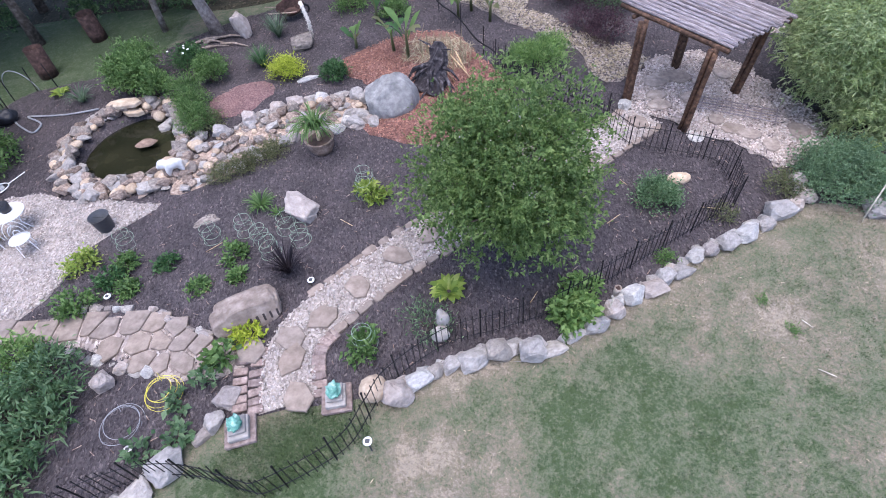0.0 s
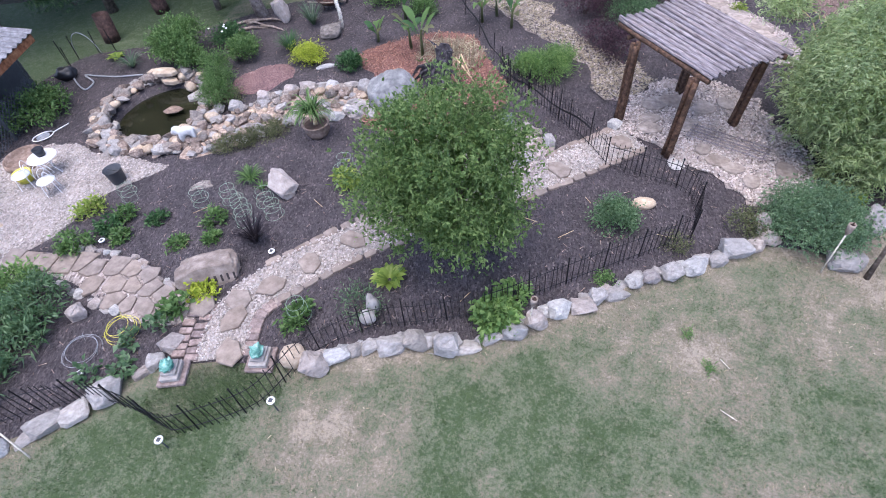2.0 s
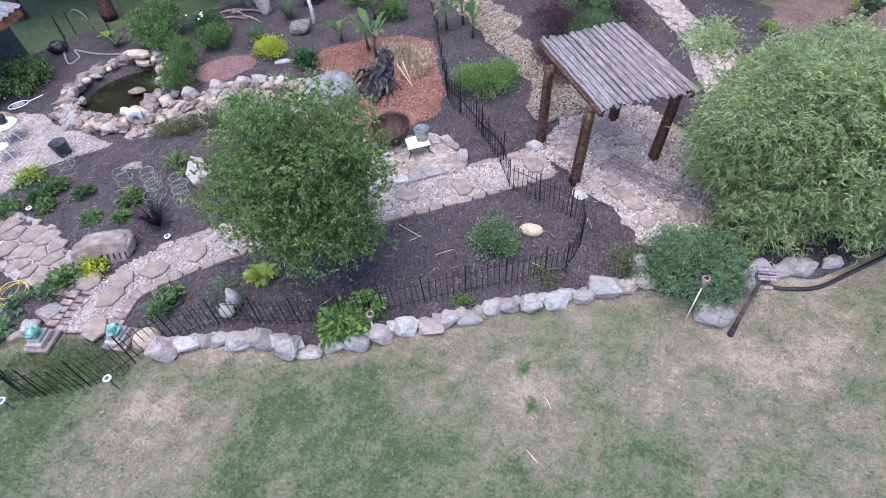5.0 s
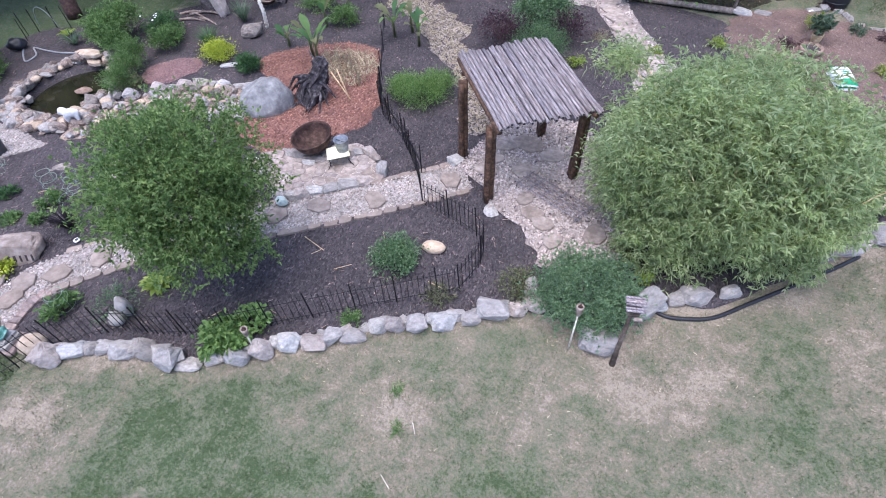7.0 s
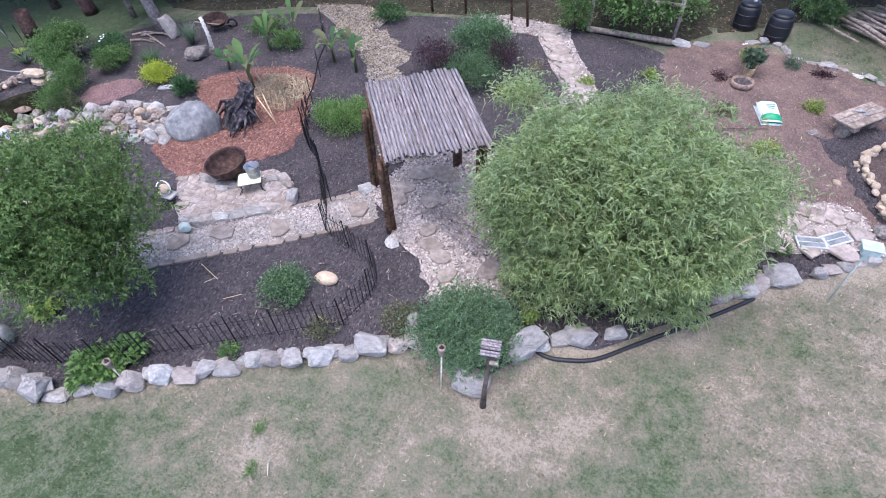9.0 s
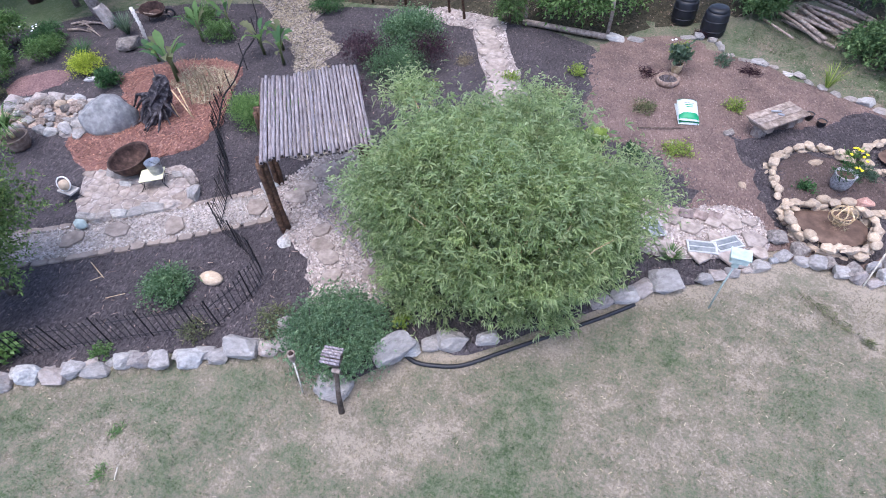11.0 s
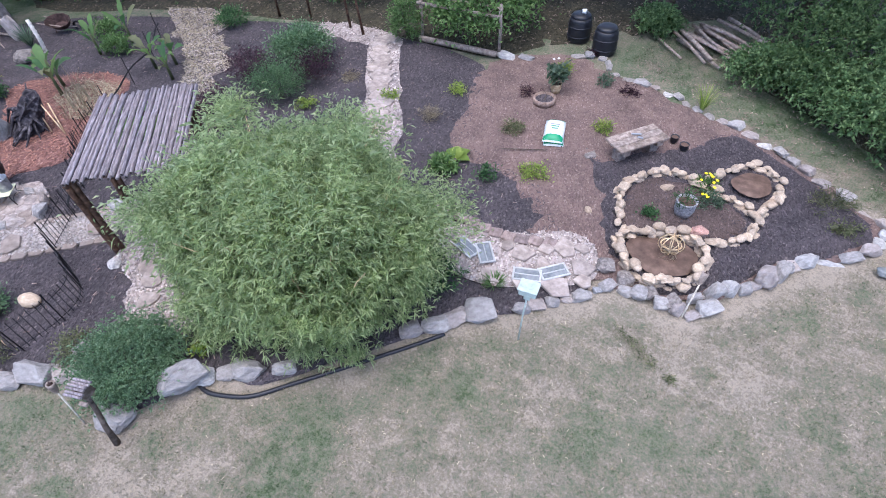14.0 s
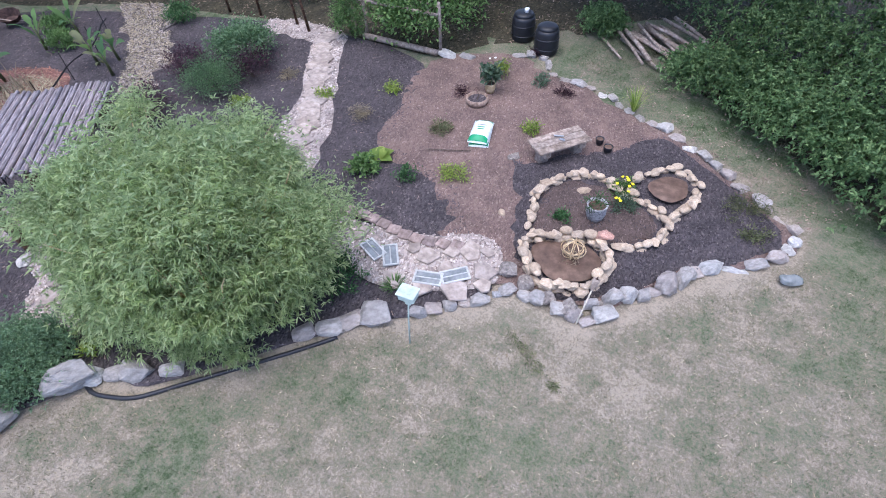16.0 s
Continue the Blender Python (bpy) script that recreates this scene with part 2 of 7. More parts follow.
L_TREE = leaf("tree_leaves", (0.082, 0.142, 0.046, 1), (0.168, 0.262, 0.088, 1), (0.295, 0.395, 0.155, 1), 0.55, 0.58)
L_BAMBOO = leaf("bamboo_leaves", (0.232, 0.308, 0.140, 1), (0.432, 0.528, 0.272, 1), (0.645, 0.705, 0.420, 1), 0.55, 0.6)
L_JUNIPER = leaf("juniper_needles", (0.085, 0.150, 0.078, 1), (0.170, 0.275, 0.150, 1), (0.285, 0.400, 0.245, 1))
L_GREEN = leaf("mid_green_leaves", (0.052, 0.109, 0.029, 1), (0.121, 0.213, 0.069, 1), (0.218, 0.328, 0.127, 1))
L_DEEP = leaf("deep_green_leaves", (0.027, 0.075, 0.025, 1), (0.062, 0.140, 0.053, 1), (0.125, 0.225, 0.094, 1))
L_LIME = leaf("lime_leaves", (0.220, 0.300, 0.035, 1), (0.400, 0.480, 0.055, 1), (0.600, 0.640, 0.110, 1))
L_HOSTA = leaf("yellow_green_leaves", (0.130, 0.210, 0.040, 1), (0.260, 0.350, 0.070, 1), (0.420, 0.480, 0.140, 1))
L_BLUE = leaf("blue_green_blades", (0.060, 0.105, 0.062, 1), (0.120, 0.180, 0.115, 1), (0.210, 0.270, 0.190, 1))
L_PURPLE = leaf("purple_leaves", (0.030, 0.016, 0.022, 1), (0.070, 0.036, 0.050, 1), (0.130, 0.072, 0.090, 1))
L_BLACK = leaf("blackish_leaves", (0.014, 0.011, 0.014, 1), (0.028, 0.022, 0.028, 1), (0.055, 0.044, 0.052, 1))
DRIFT = surface("bleached_twig", [S(170, 160, 142), S(200, 190, 172), S(220, 212, 196)], 20, 5, 0.8, 0.2, 0.002, "", 0, True)
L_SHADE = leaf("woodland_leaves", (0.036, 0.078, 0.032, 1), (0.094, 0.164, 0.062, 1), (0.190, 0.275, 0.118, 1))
L_FRESH = leaf("fresh_green_leaves", (0.085, 0.165, 0.045, 1), (0.180, 0.300, 0.095, 1), (0.300, 0.430, 0.160, 1))
L_RIM = leaf("bramble_leaves", (0.060, 0.118, 0.046, 1), (0.135, 0.228, 0.092, 1), (0.240, 0.345, 0.155, 1))
L_SEDUM = leaf("grey_green_sedum", (0.060, 0.118, 0.052, 1), (0.125, 0.215, 0.105, 1), (0.225, 0.325, 0.185, 1))
L_STRAW = leaf("dry_straw", (0.200, 0.160, 0.100, 1), (0.360, 0.300, 0.200, 1), (0.520, 0.450, 0.330, 1), 0.8, 0.1)
L_DRIED = leaf("dull_olive_leaves", (0.080, 0.095, 0.045, 1), (0.150, 0.165, 0.080, 1), (0.240, 0.245, 0.140, 1))


def water_material():
    m, t, b = nodes_of("pond_water")
    v = position(t, False)
    t.links.new(ramp(t, noise_node(t, 1.5, 4, v), [(0.3, (0.012, 0.013, 0.007, 1)), (0.7, (0.030, 0.029, 0.016, 1))]), b.inputs["Base Color"])
    b.inputs["Roughness"].default_value, b.inputs["IOR"].default_value = 0.06, 1.33
    bump_node(t, noise_node(t, 9, 3, v), 0.12, 0.02, b)
    return m


def glass_material():
    m, t, b = nodes_of("dusty_glass")
    v = position(t, True)
    t.links.new(ramp(t, noise_node(t, 6, 4, v), [(0.3, S(118, 122, 121)), (0.7, S(172, 175, 173))]), b.inputs["Base Color"])
    b.inputs["Roughness"].default_value, b.inputs["Transmission Weight"].default_value = 0.15, 0.35
    return m


WATER, GLASS = water_material(), glass_material()


# ---- building helpers ----
R = random.Random(7)
NR = np.random.default_rng(7)


def gz(x, y):
    """Height of the ground: level, falling gently to the west, with the pond's hollow."""
    d = -3.0 - max(x, -22.0)
    z = -0.05 * (d + math.sqrt(d * d + 1.0)) / 2
    q = math.hypot((x + 8.2) / 1.35, (y - 10.4) / 1.5)
    return z - 0.40 * min(1.0, max(0.0, (1.05 - q) / 0.3))


def mesh_of(name, verts, faces, material, smooth=False):
    me = bpy.data.meshes.new(name)
    me.from_pydata(verts, [], faces)
    me.materials.append(material)
    if smooth:
        me.polygons.foreach_set("use_smooth", [True] * len(me.polygons))
    me.update()
    return me


def part(name, bm, material, parent=None, label="", m=None, smooth=False):
    """Links a bmesh, or a mesh, as one object under a thing."""
    if isinstance(bm, bmesh.types.BMesh):
        me = bpy.data.meshes.new(name)
        bm.to_mesh(me)
        bm.free()
        me.materials.append(material)
        if smooth:
            me.polygons.foreach_set("use_smooth", [True] * len(me.polygons))
    else:
        me = bm
    ob = new(name, me)
    ob.parent = parent
    if m is not None:
        ob.matrix_basis = m
    if label:
        ob["label"] = label
    return ob


def thing(name, x, y, label, category, z=None, turn=0.0, group="", kind="", dz=0.0):
    ob = new(name)
    ob.matrix_basis = pose(x, y, (gz(x, y) if z is None else z) + dz, 0, 0, turn)
    return tagged(ob, label, category, group, kind)


def box(bm, sx, sy, sz, x=0, y=0, z=0, bevel=0.0, m=None):
    """A bevelled block whose base centre is at x, y, z."""
    b = bmesh.new()
    bmesh.ops.create_cube(b, size=1.0, matrix=Matrix.Diagonal((sx, sy, sz, 1)))
    if bevel:
        bmesh.ops.bevel(b, geom=b.edges[:], offset=bevel, segments=1, affect="EDGES")
    t = Matrix.Translation((x, y, z + sz / 2))
    b.transform(m @ t if m is not None else t)
    me = bpy.data.meshes.new("tmp")
    b.to_mesh(me)
    b.free()
    bm.from_mesh(me)
    bpy.data.meshes.remove(me)
    return bm


def lathe(profile, seg=24, cap=True):
    """A turned form from (radius, height) pairs."""
    bm = bmesh.new()
    rings = []
    for r, z in profile:
        rings.append([bm.verts.new((r * math.cos(2 * math.pi * i / seg), r * math.sin(2 * math.pi * i / seg), z)) for i in range(seg)])
    for a, b in zip(rings, rings[1:]):
        for i in range(seg):
            bm.faces.new((a[i], a[(i + 1) % seg], b[(i + 1) % seg], b[i]))
    if cap:
        bm.faces.new(list(reversed(rings[0])))
        bm.faces.new(rings[-1])
    bmesh.ops.recalc_face_normals(bm, faces=bm.faces[:])
    return bm


def tube(bm, points, radii, seg=8, wobble=0.0, closed=False):
    """A tapering tube along points, added to bm."""
    pts = [Vector(p) for p in points]
    n = len(pts)
    if not hasattr(radii, "__len__"):
        radii = [radii] * n
    rings = []
    for i, p in enumerate(pts):
        a, b = (pts[(i - 1) % n], pts[(i + 1) % n]) if closed else (pts[max(0, i - 1)], pts[min(n - 1, i + 1)])
        d = (b - a).normalized()
        u = d.cross(Vector((0.3, 0.2, 1)) if abs(d.z) < 0.9 else Vector((1, 0.1, 0))).normalized()
        w = d.cross(u)
        rings.append([bm.verts.new(p + (u * math.cos(6.2832 * k / seg) + w * math.sin(6.2832 * k / seg)) * radii[i] * (1 + wobble * R.uniform(-1, 1))) for k in range(seg)])
    pairs = list(zip(rings, rings[1:])) + ([(rings[-1], rings[0])] if closed else [])
    for a, b in pairs:
        for k in range(seg):
            bm.faces.new((a[k], a[(k + 1) % seg], b[(k + 1) % seg], b[k]))
    if not closed:
        bm.faces.new(list(reversed(rings[0])))
        bm.faces.new(rings[-1])
    return bm


def loop_points(r, n=24, z=0.0, cx=0.0, cy=0.0, sy=1.0):
    return [(cx + r * math.cos(6.2832 * i / n), cy + r * sy * math.sin(6.2832 * i / n), z) for i in range(n)]


def curve(points, per=6, closed=False):
    """Points on a smooth line through the given ones."""
    p = [Vector((*q, 0)) if len(q) == 2 else Vector(q) for q in points]
    n, out = len(p), []
    for i in range(n if closed else n - 1):
        a, b = p[i], p[(i + 1) % n]
        z = p[(i - 1) % n] if closed or i else a
        c = p[(i + 2) % n] if closed or i + 2 < n else b
        for k in range(per):
            t = k / per
            out.append(0.5 * (2 * a + (b - z) * t + (2 * z - 5 * a + 4 * b - c) * t * t + (3 * a - z - 3 * b + c) * t ** 3))
    return out if closed else out + [p[-1]]


def inside(x, y, poly):
    hit, j = False, len(poly) - 1
    for i in range(len(poly)):
        xi, yi, xj, yj = poly[i][0], poly[i][1], poly[j][0], poly[j][1]
        if (yi > y) != (yj > y) and x < (xj - xi) * (y - yi) / (yj - yi) + xi:
            hit = not hit
        j = i
    return hit


def patch(name, outline, material, lift, label, category, step=0.25, rough=0.012, smooth=4, edge=0.03):
    """A bed or path: a sheet laid on the ground within an outline, with an uneven rim and surface."""
    from mathutils.geometry import delaunay_2d_cdt
    rim = curve(outline, smooth, True) if smooth else [Vector((*q, 0)) for q in outline]
    rim = [Vector((p.x + edge * noise.noise((p.x * 3, p.y * 3, 1)) * 2, p.y + edge * noise.noise((p.x * 3, p.y * 3, 9)) * 2)) for p in rim]
    xs, ys = [p.x for p in rim], [p.y for p in rim]
    pts = list(rim)
    y = min(ys) + step / 2
    while y < max(ys):
        x = min(xs) + step / 2
        while x < max(xs):
            q = (x + R.uniform(-0.3, 0.3) * step, y + R.uniform(-0.3, 0.3) * step)
            if inside(q[0], q[1], rim):
                pts.append(Vector(q))
            x += step
        y += step
    n = len(rim)
    vs, _, fs, ov, _, _ = delaunay_2d_cdt(pts, [(i, (i + 1) % n) for i in range(n)], [list(range(n))], 1, 1e-5)
    verts = [(v.x, v.y, gz(v.x, v.y) + (lift + rough * noise.noise((v.x * 4, v.y * 4, 3)) if not any(k < n for k in o) else lift - 0.03)) for v, o in zip(vs, ov)]
    ob = new(name, mesh_of(name, verts, [list(f) for f in fs], material, True))
    return tagged(ob, label, category, "", "structure"), rim


def scatter(poly, count, avoid=()):
    xs, ys = [p[0] for p in poly], [p[1] for p in poly]
    out = []
    tries = 0
    while len(out) < count and tries < count * 30:
        tries += 1
        x, y = R.uniform(min(xs), max(xs)), R.uniform(min(ys), max(ys))
        if inside(x, y, poly) and not any(inside(x, y, a) for a in avoid):
            out.append((x, y))
    return out


def flakes(name, spots, lift, length, width, material, label, category, tilt=0.35):
    """Loose chips lying on a bed, joined."""
    n = len(spots)
    verts, faces = [], []
    for i, (x, y) in enumerate(spots):
        a, l, w = R.uniform(0, 6.283), length * R.uniform(0.4, 1.4) / 2, width * R.uniform(0.5, 1.4) / 2
        ca, sa, tl = math.cos(a), math.sin(a), R.uniform(-tilt, tilt)
        z = gz(x, y) + lift + abs(tl) * l + 0.004
        o = len(verts)
        for sx, sy in ((-l, -w), (l, -w * 0.6), (l * 0.9, w), (-l, w * 0.8)):
            verts.append((x + sx * ca - sy * sa, y + sx * sa + sy * ca, z + sx * tl))
        verts.append((x, y, z + w * 0.3))
        faces += [(o, o + 1, o + 4), (o + 1, o + 2, o + 4), (o + 2, o + 3, o + 4), (o + 3, o, o + 4)]
    return tagged(new(name, mesh_of(name, verts, faces, material)), label, category, "", "stuff")


def pebbles(name, spots, lift, size, material, label):
    verts, faces = [], []
    for x, y in spots:
        s = size * R.uniform(0.5, 1.3) / 2
        a, q, z, o = R.uniform(0, 6.283), R.uniform(0.6, 1.0), gz(x, y) + lift, len(verts)
        ca, sa = math.cos(a), math.sin(a)
        for dx, dy, dz in ((1, 0, 0.1), (0.2, 1, 0), (-1, 0.1, 0.15), (-0.1, -1, 0), (0.4, 0.4, 0.7), (-0.5, -0.3, 0.75)):
            u, v = dx * s, dy * s * q
            verts.append((x + u * ca - v * sa, y + u * sa + v * ca, z + dz * s))
        faces += [(o + a_, o + b_, o + c_) for a_, b_, c_ in ((0, 1, 4), (1, 2, 5), (1, 5, 4), (2, 3, 5), (3, 0, 4), (3, 4, 5))]
    return tagged(new(name, mesh_of(name, verts, faces, material, False)), label, "gravel", "", "stuff")


# rocks: a few hewn and rounded forms, shared by many stones
def rock_mesh(name, seed, material, chop=6, round_=False, sub=2):
    """A fieldstone about one unit across: a broken block, or a rounded pebble."""
    rr = random.Random(seed)
    bm = bmesh.new()
    if round_:
        bmesh.ops.create_icosphere(bm, subdivisions=sub, radius=0.5)
    else:
        for _ in range(9 + chop):
            p = Vector((rr.gauss(0, 1), rr.gauss(0, 1), rr.gauss(0, 0.9)))
            m = max(abs(c) for c in p)
            p = p.normalized() * 0.45 + p / m * 0.55
            bm.verts.new(p * rr.uniform(0.40, 0.52))
        bmesh.ops.convex_hull(bm, input=bm.verts[:])
        bmesh.ops.delete(bm, geom=[v for v in bm.verts if not v.link_faces], context="VERTS")
        bmesh.ops.bevel(bm, geom=bm.edges[:], offset=0.035, segments=1, affect="EDGES")
        bmesh.ops.triangulate(bm, faces=bm.faces[:])
        bmesh.ops.subdivide_edges(bm, edges=bm.edges[:], cuts=1, use_grid_fill=True)
    for v in bm.verts:
        v.co += v.co.normalized() * (0.0 if round_ else 0.028 * noise.noise(v.co * 17 + Vector((seed, 0, 5))))
        v.co *= 1 + 0.10 * noise.noise(v.co * 3.1 + Vector((seed * 3.7, 0, 0))) + (0.04 if round_ else 0.07) * noise.noise(v.co * 9 + Vector((0, seed, 0)))
    lo, hi = [min(v.co[i] for v in bm.verts) for i in range(3)], [max(v.co[i] for v in bm.verts) for i in range(3)]
    for v in bm.verts:
        v.co = Vector([(v.co[i] - (lo[i] + hi[i]) / 2) / (hi[i] - lo[i]) for i in range(3)])
        v.co.z += 0.42
    me = bpy.data.meshes.new(name)
    bm.to_mesh(me)
    bm.free()
    me.materials.append(material)
    if round_:
        me.polygons.foreach_set("use_smooth", [True] * len(me.polygons))
    return me


def family(name, material, n, round_=False, sub=2):
    return [rock_mesh(name, 11 * i + 3, material, 8 + i % 5, round_, sub) for i in range(n)]


ROCKS = family("stone", STONE, 9) + family("stone", PINKSTONE, 8)[3:] + family("stone", WHITESTONE, 7)[3:]
TANS = family("stone", TANSTONE, 4, True) + family("stone", TANSTONE, 9)[3:]
BROWNS, DARKS = family("stone", BROWNSTONE, 8, False, 2), family("stone", DARKSTONE, 5)


def stone(kind, x, y, sx, sy, sz, turn=None, parent=None, lift=0.0, name="stone", tip=8):
    m = pose(x, y, gz(x, y) + lift, R.uniform(-tip, tip), R.uniform(-tip, tip), R.uniform(0, 360) if turn is None else turn) @ Matrix.Diagonal((sx, sy, sz, 1))
    return part(name, R.choice(kind), None, parent, "", m)


def lone_rock(kind, x, y, sx, sy, sz, label, turn=None, lift=0.0, tip=5, category="rock"):
    return tagged(stone(kind, x, y, sx, sy, sz, turn, None, lift, "rock", tip), label, category)


def stone_row(parent, kind, points, size, gap=0.98, jitter=0.05, tall=0.75, lift=-0.03):
    """Stones set side by side along a line."""
    pts = curve(points, 10)
    at, need = 0.0, 0.0
    for a, b in zip(pts, pts[1:]):
        l = (b - a).length
        at += l
        if at >= need:
            s = size * R.uniform(0.72, 1.2) * (0.92 if kind is ROCKS else 0.86 if kind is TANS else 1.0)
            turn = math.degrees(math.atan2(b.y - a.y, b.x - a.x)) + R.uniform(-15, 15)
            stone(kind, b.x + R.uniform(-jitter, jitter), b.y + R.uniform(-jitter, jitter), s * R.uniform(0.95, 1.4), s * R.uniform(0.65, 1.0), s * tall * R.uniform(0.65, 1.25), turn, parent, lift)
            need = at + s * gap


# leaves
def leaf_mesh(name, base, axis, length, width, material, droop=0.15, fold=0.2):
    """Folded pointed leaves, each at base along axis."""
    base, axis = np.asarray(base, float), np.asarray(axis, float)
    n = len(base)
    axis /= np.linalg.norm(axis, axis=1, keepdims=True) + 1e-9
    side = np.cross(axis, np.array([0, 0, 1.0]) + NR.normal(0, 0.35, (n, 3)))
    side /= np.linalg.norm(side, axis=1, keepdims=True) + 1e-9
    up = np.cross(side, axis)
    l = (length * NR.uniform(0.65, 1.3, n))[:, None]
    w = (width * NR.uniform(0.7, 1.25, n))[:, None] / 2
    v = np.empty((n, 4, 3))
    v[:, 0] = base
    v[:, 1] = base + axis * l * 0.45 + side * w + up * w * fold
    v[:, 2] = base + axis * l
    v[:, 2, 2] -= droop * l[:, 0]
    v[:, 3] = base + axis * l * 0.45 - side * w + up * w * fold
    o = 4 * np.arange(n)[:, None]
    f = np.concatenate([o + [0, 1, 2], o + [0, 2, 3]]).tolist()
    return mesh_of(name, v.reshape(-1, 3).tolist(), f, material)


def clumps(n, centre, radii, fill=0.55, low=-0.6):
    """Points spread through the outer part of an ellipsoid."""
    d = NR.normal(0, 1, (n * 3, 3))
    d /= np.linalg.norm(d, axis=1, keepdims=True)
    d = d[d[:, 2] > low][:n]
    r = NR.uniform(fill, 1.0, (len(d), 1))
    r *= (1 + 0.26 * np.array([[noise.noise(Vector(q) * 2.2 + Vector((radii[0], centre[0], centre[1])))] for q in d]))
    return np.array(centre) + d * r * np.array(radii), d


def crown(name, centre, radii, n_clump, per, size, material, leaf_l, leaf_w, fill=0.55, low=-0.6, lift=0.35, droop=0.2, node=1):
    c, d = clumps(n_clump, centre, radii, fill, low)
    k = len(c)
    per -= per % node
    off = np.repeat(NR.normal(0, 1, (k, per // node, 3)), node, axis=1) * np.array([1, 1, 0.7]) * size * NR.uniform(0.6, 1.3, (k, 1, 1))
    base = (c[:, None, :] + off).reshape(-1, 3)
    axis = (d[:, None, :] * (0.7 if node == 1 else 0.45) + NR.normal(0, 0.75, (k, per, 3)) + np.array([0, 0, lift])).reshape(-1, 3)
    return leaf_mesh(name, base, axis, leaf_l, leaf_w, material, droop), c


# ---- ground, beds and paths ----
BORDER = [(-8.5, 0.2), (-5.7, 1.45), (-4.8, 2.2), (-4.25, 2.9), (-3.2, 3.2), (-1.4, 3.45), (0.0, 3.95), (1.2, 4.17), (2.6, 5.0), (3.8, 5.8), (5.5, 6.7), (6.6, 6.9), (7.6, 6.7), (8.3, 7.75), (9.1, 7.95), (10.2, 8.95), (11.3, 10.0), (12.6, 11.0), (13.7, 11.9), (15.1, 11.75), (16.3, 13.0), (17.4, 13.9), (18.3, 14.9), (17.3, 16.1), (15.5, 17.7)]
BARE = [(-0.55, 1.9, 0.9, 0.5), (-1.2, 2.3, 0.6, 0.45), (9.2, 6.7, 0.6, 0.5), (7.6, 6.3, 0.5, 0.4), (3.7, 5.2, 0.9, 0.4), (15.1, 11.1, 0.8, 0.45), (11.0, 7.9, 0.8, 0.25), (4.9, 4.3, 0.8, 0.45), (13.6, 10.6, 1.1, 0.35), (17.4, 12.9, 1.0, 0.4), (16.2, 10.6, 1.6, 0.3), (6.5, 5.2, 0.7, 0.35), (8.9, 7.4, 0.5, 0.3), (13.0, 9.4, 1.3, 0.22), (12.2, 8.2, 0.9, 0.3), (8.3, 5.9, 0.8, 0.3)]
LUSH = [(2.2, 3.3, 1.3, 0.15), (3.6, 2.6, 1.2, 0.13), (-2.4, 2.8, 0.9, 0.4), (-3.6, 1.5, 1.2, 0.3), (1.6, 2.3, 1.0, 0.12), (6.2, 4.0, 0.8, 0.15), (12.2, 9.0, 0.5, 0.2), (10.4, 7.6, 0.7, 0.2), (14.6, 9.0, 0.6, 0.12), (19.5, 15.8, 1.2, 0.3), (16.9, 18.6, 1.3, 0.35)]


def border_gap(x, y):
    best = 9.0
    for (ax, ay), (bx, by) in zip(BORDER, BORDER[1:]):
        dx, dy = bx - ax, by - ay
        k = min(1, max(0, ((x - ax) * dx + (y - ay) * dy) / (dx * dx + dy * dy)))
        best = min(best, math.hypot(x - ax - k * dx, y - ay - k * dy))
    return best


def wear_shade_at(x, y):
    w = 0.33 + 0.010 * min(max(x, -4), 17) + 0.20 * noise.noise((x * 0.45, y * 0.45, 2)) + 0.32 * noise.noise((x * 1.4, y * 1.4, 5)) + 0.34 * noise.noise((x * 4.0, y * 4.0, 8))
    for bx, by, r, k in BARE:
        w += k * math.exp(-((x - bx) ** 2 + (y - by) ** 2) / (r * r)) * (0.75 + 0.6 * noise.noise((x * 2.5, y * 2.5, 4)))
    for bx, by, r, k in LUSH:
        w -= k * math.exp(-((x - bx) ** 2 + (y - by) ** 2) / (r * r))
    w += 0.38 * math.exp(-(border_gap(x, y) / 0.30) ** 2)
    if y > 17.2 and x > 8:
        w -= 0.06
    elif x < -9:
        # tree shade on the western grass, painted in as darker green
        w -= 0.4
    return min(1.0, max(0.0, w))


def axis_steps(lo, hi, a, b, step):
    out, d, v = [], step, a
    while v > lo:
        d *= 1.35
        v -= d
        out.append(max(v, lo))
    out.reverse()
    k = int((b - a) / step)
    out += [a + i * (b - a) / k for i in range(k + 1)]
    d, v = step, b
    while v < hi:
        d *= 1.35
        v += d
        out.append(min(v, hi))
    return out


def add_wear_shade(me):
    co = np.empty(len(me.vertices) * 3)
    me.vertices.foreach_get("co", co)
    at = me.attributes.new("wear_shade", "FLOAT", "POINT")
    at.data.foreach_set("value", [wear_shade_at(x, y) for x, y in co.reshape(-1, 3)[:, :2]])


gx, gy = axis_steps(-400, 400, -9, 23, 0.16), axis_steps(-400, 400, -1, 20, 0.16)
verts = [(x, y, gz(x, y) + (0.02 * noise.noise((x * 0.8, y * 0.8, 0)) if abs(x) < 30 else 0) - 0.01) for y in gy for x in gx]
nx = len(gx)
faces = [(j * nx + i, j * nx + i + 1, (j + 1) * nx + i + 1, (j + 1) * nx + i) for j in range(len(gy) - 1) for i in range(nx - 1)]
me = mesh_of("ground", verts, faces, LAWN, True)
add_wear_shade(me)
tagged(new("ground", me), "patchy green and dry tan mown lawn", "lawn", "", "structure")

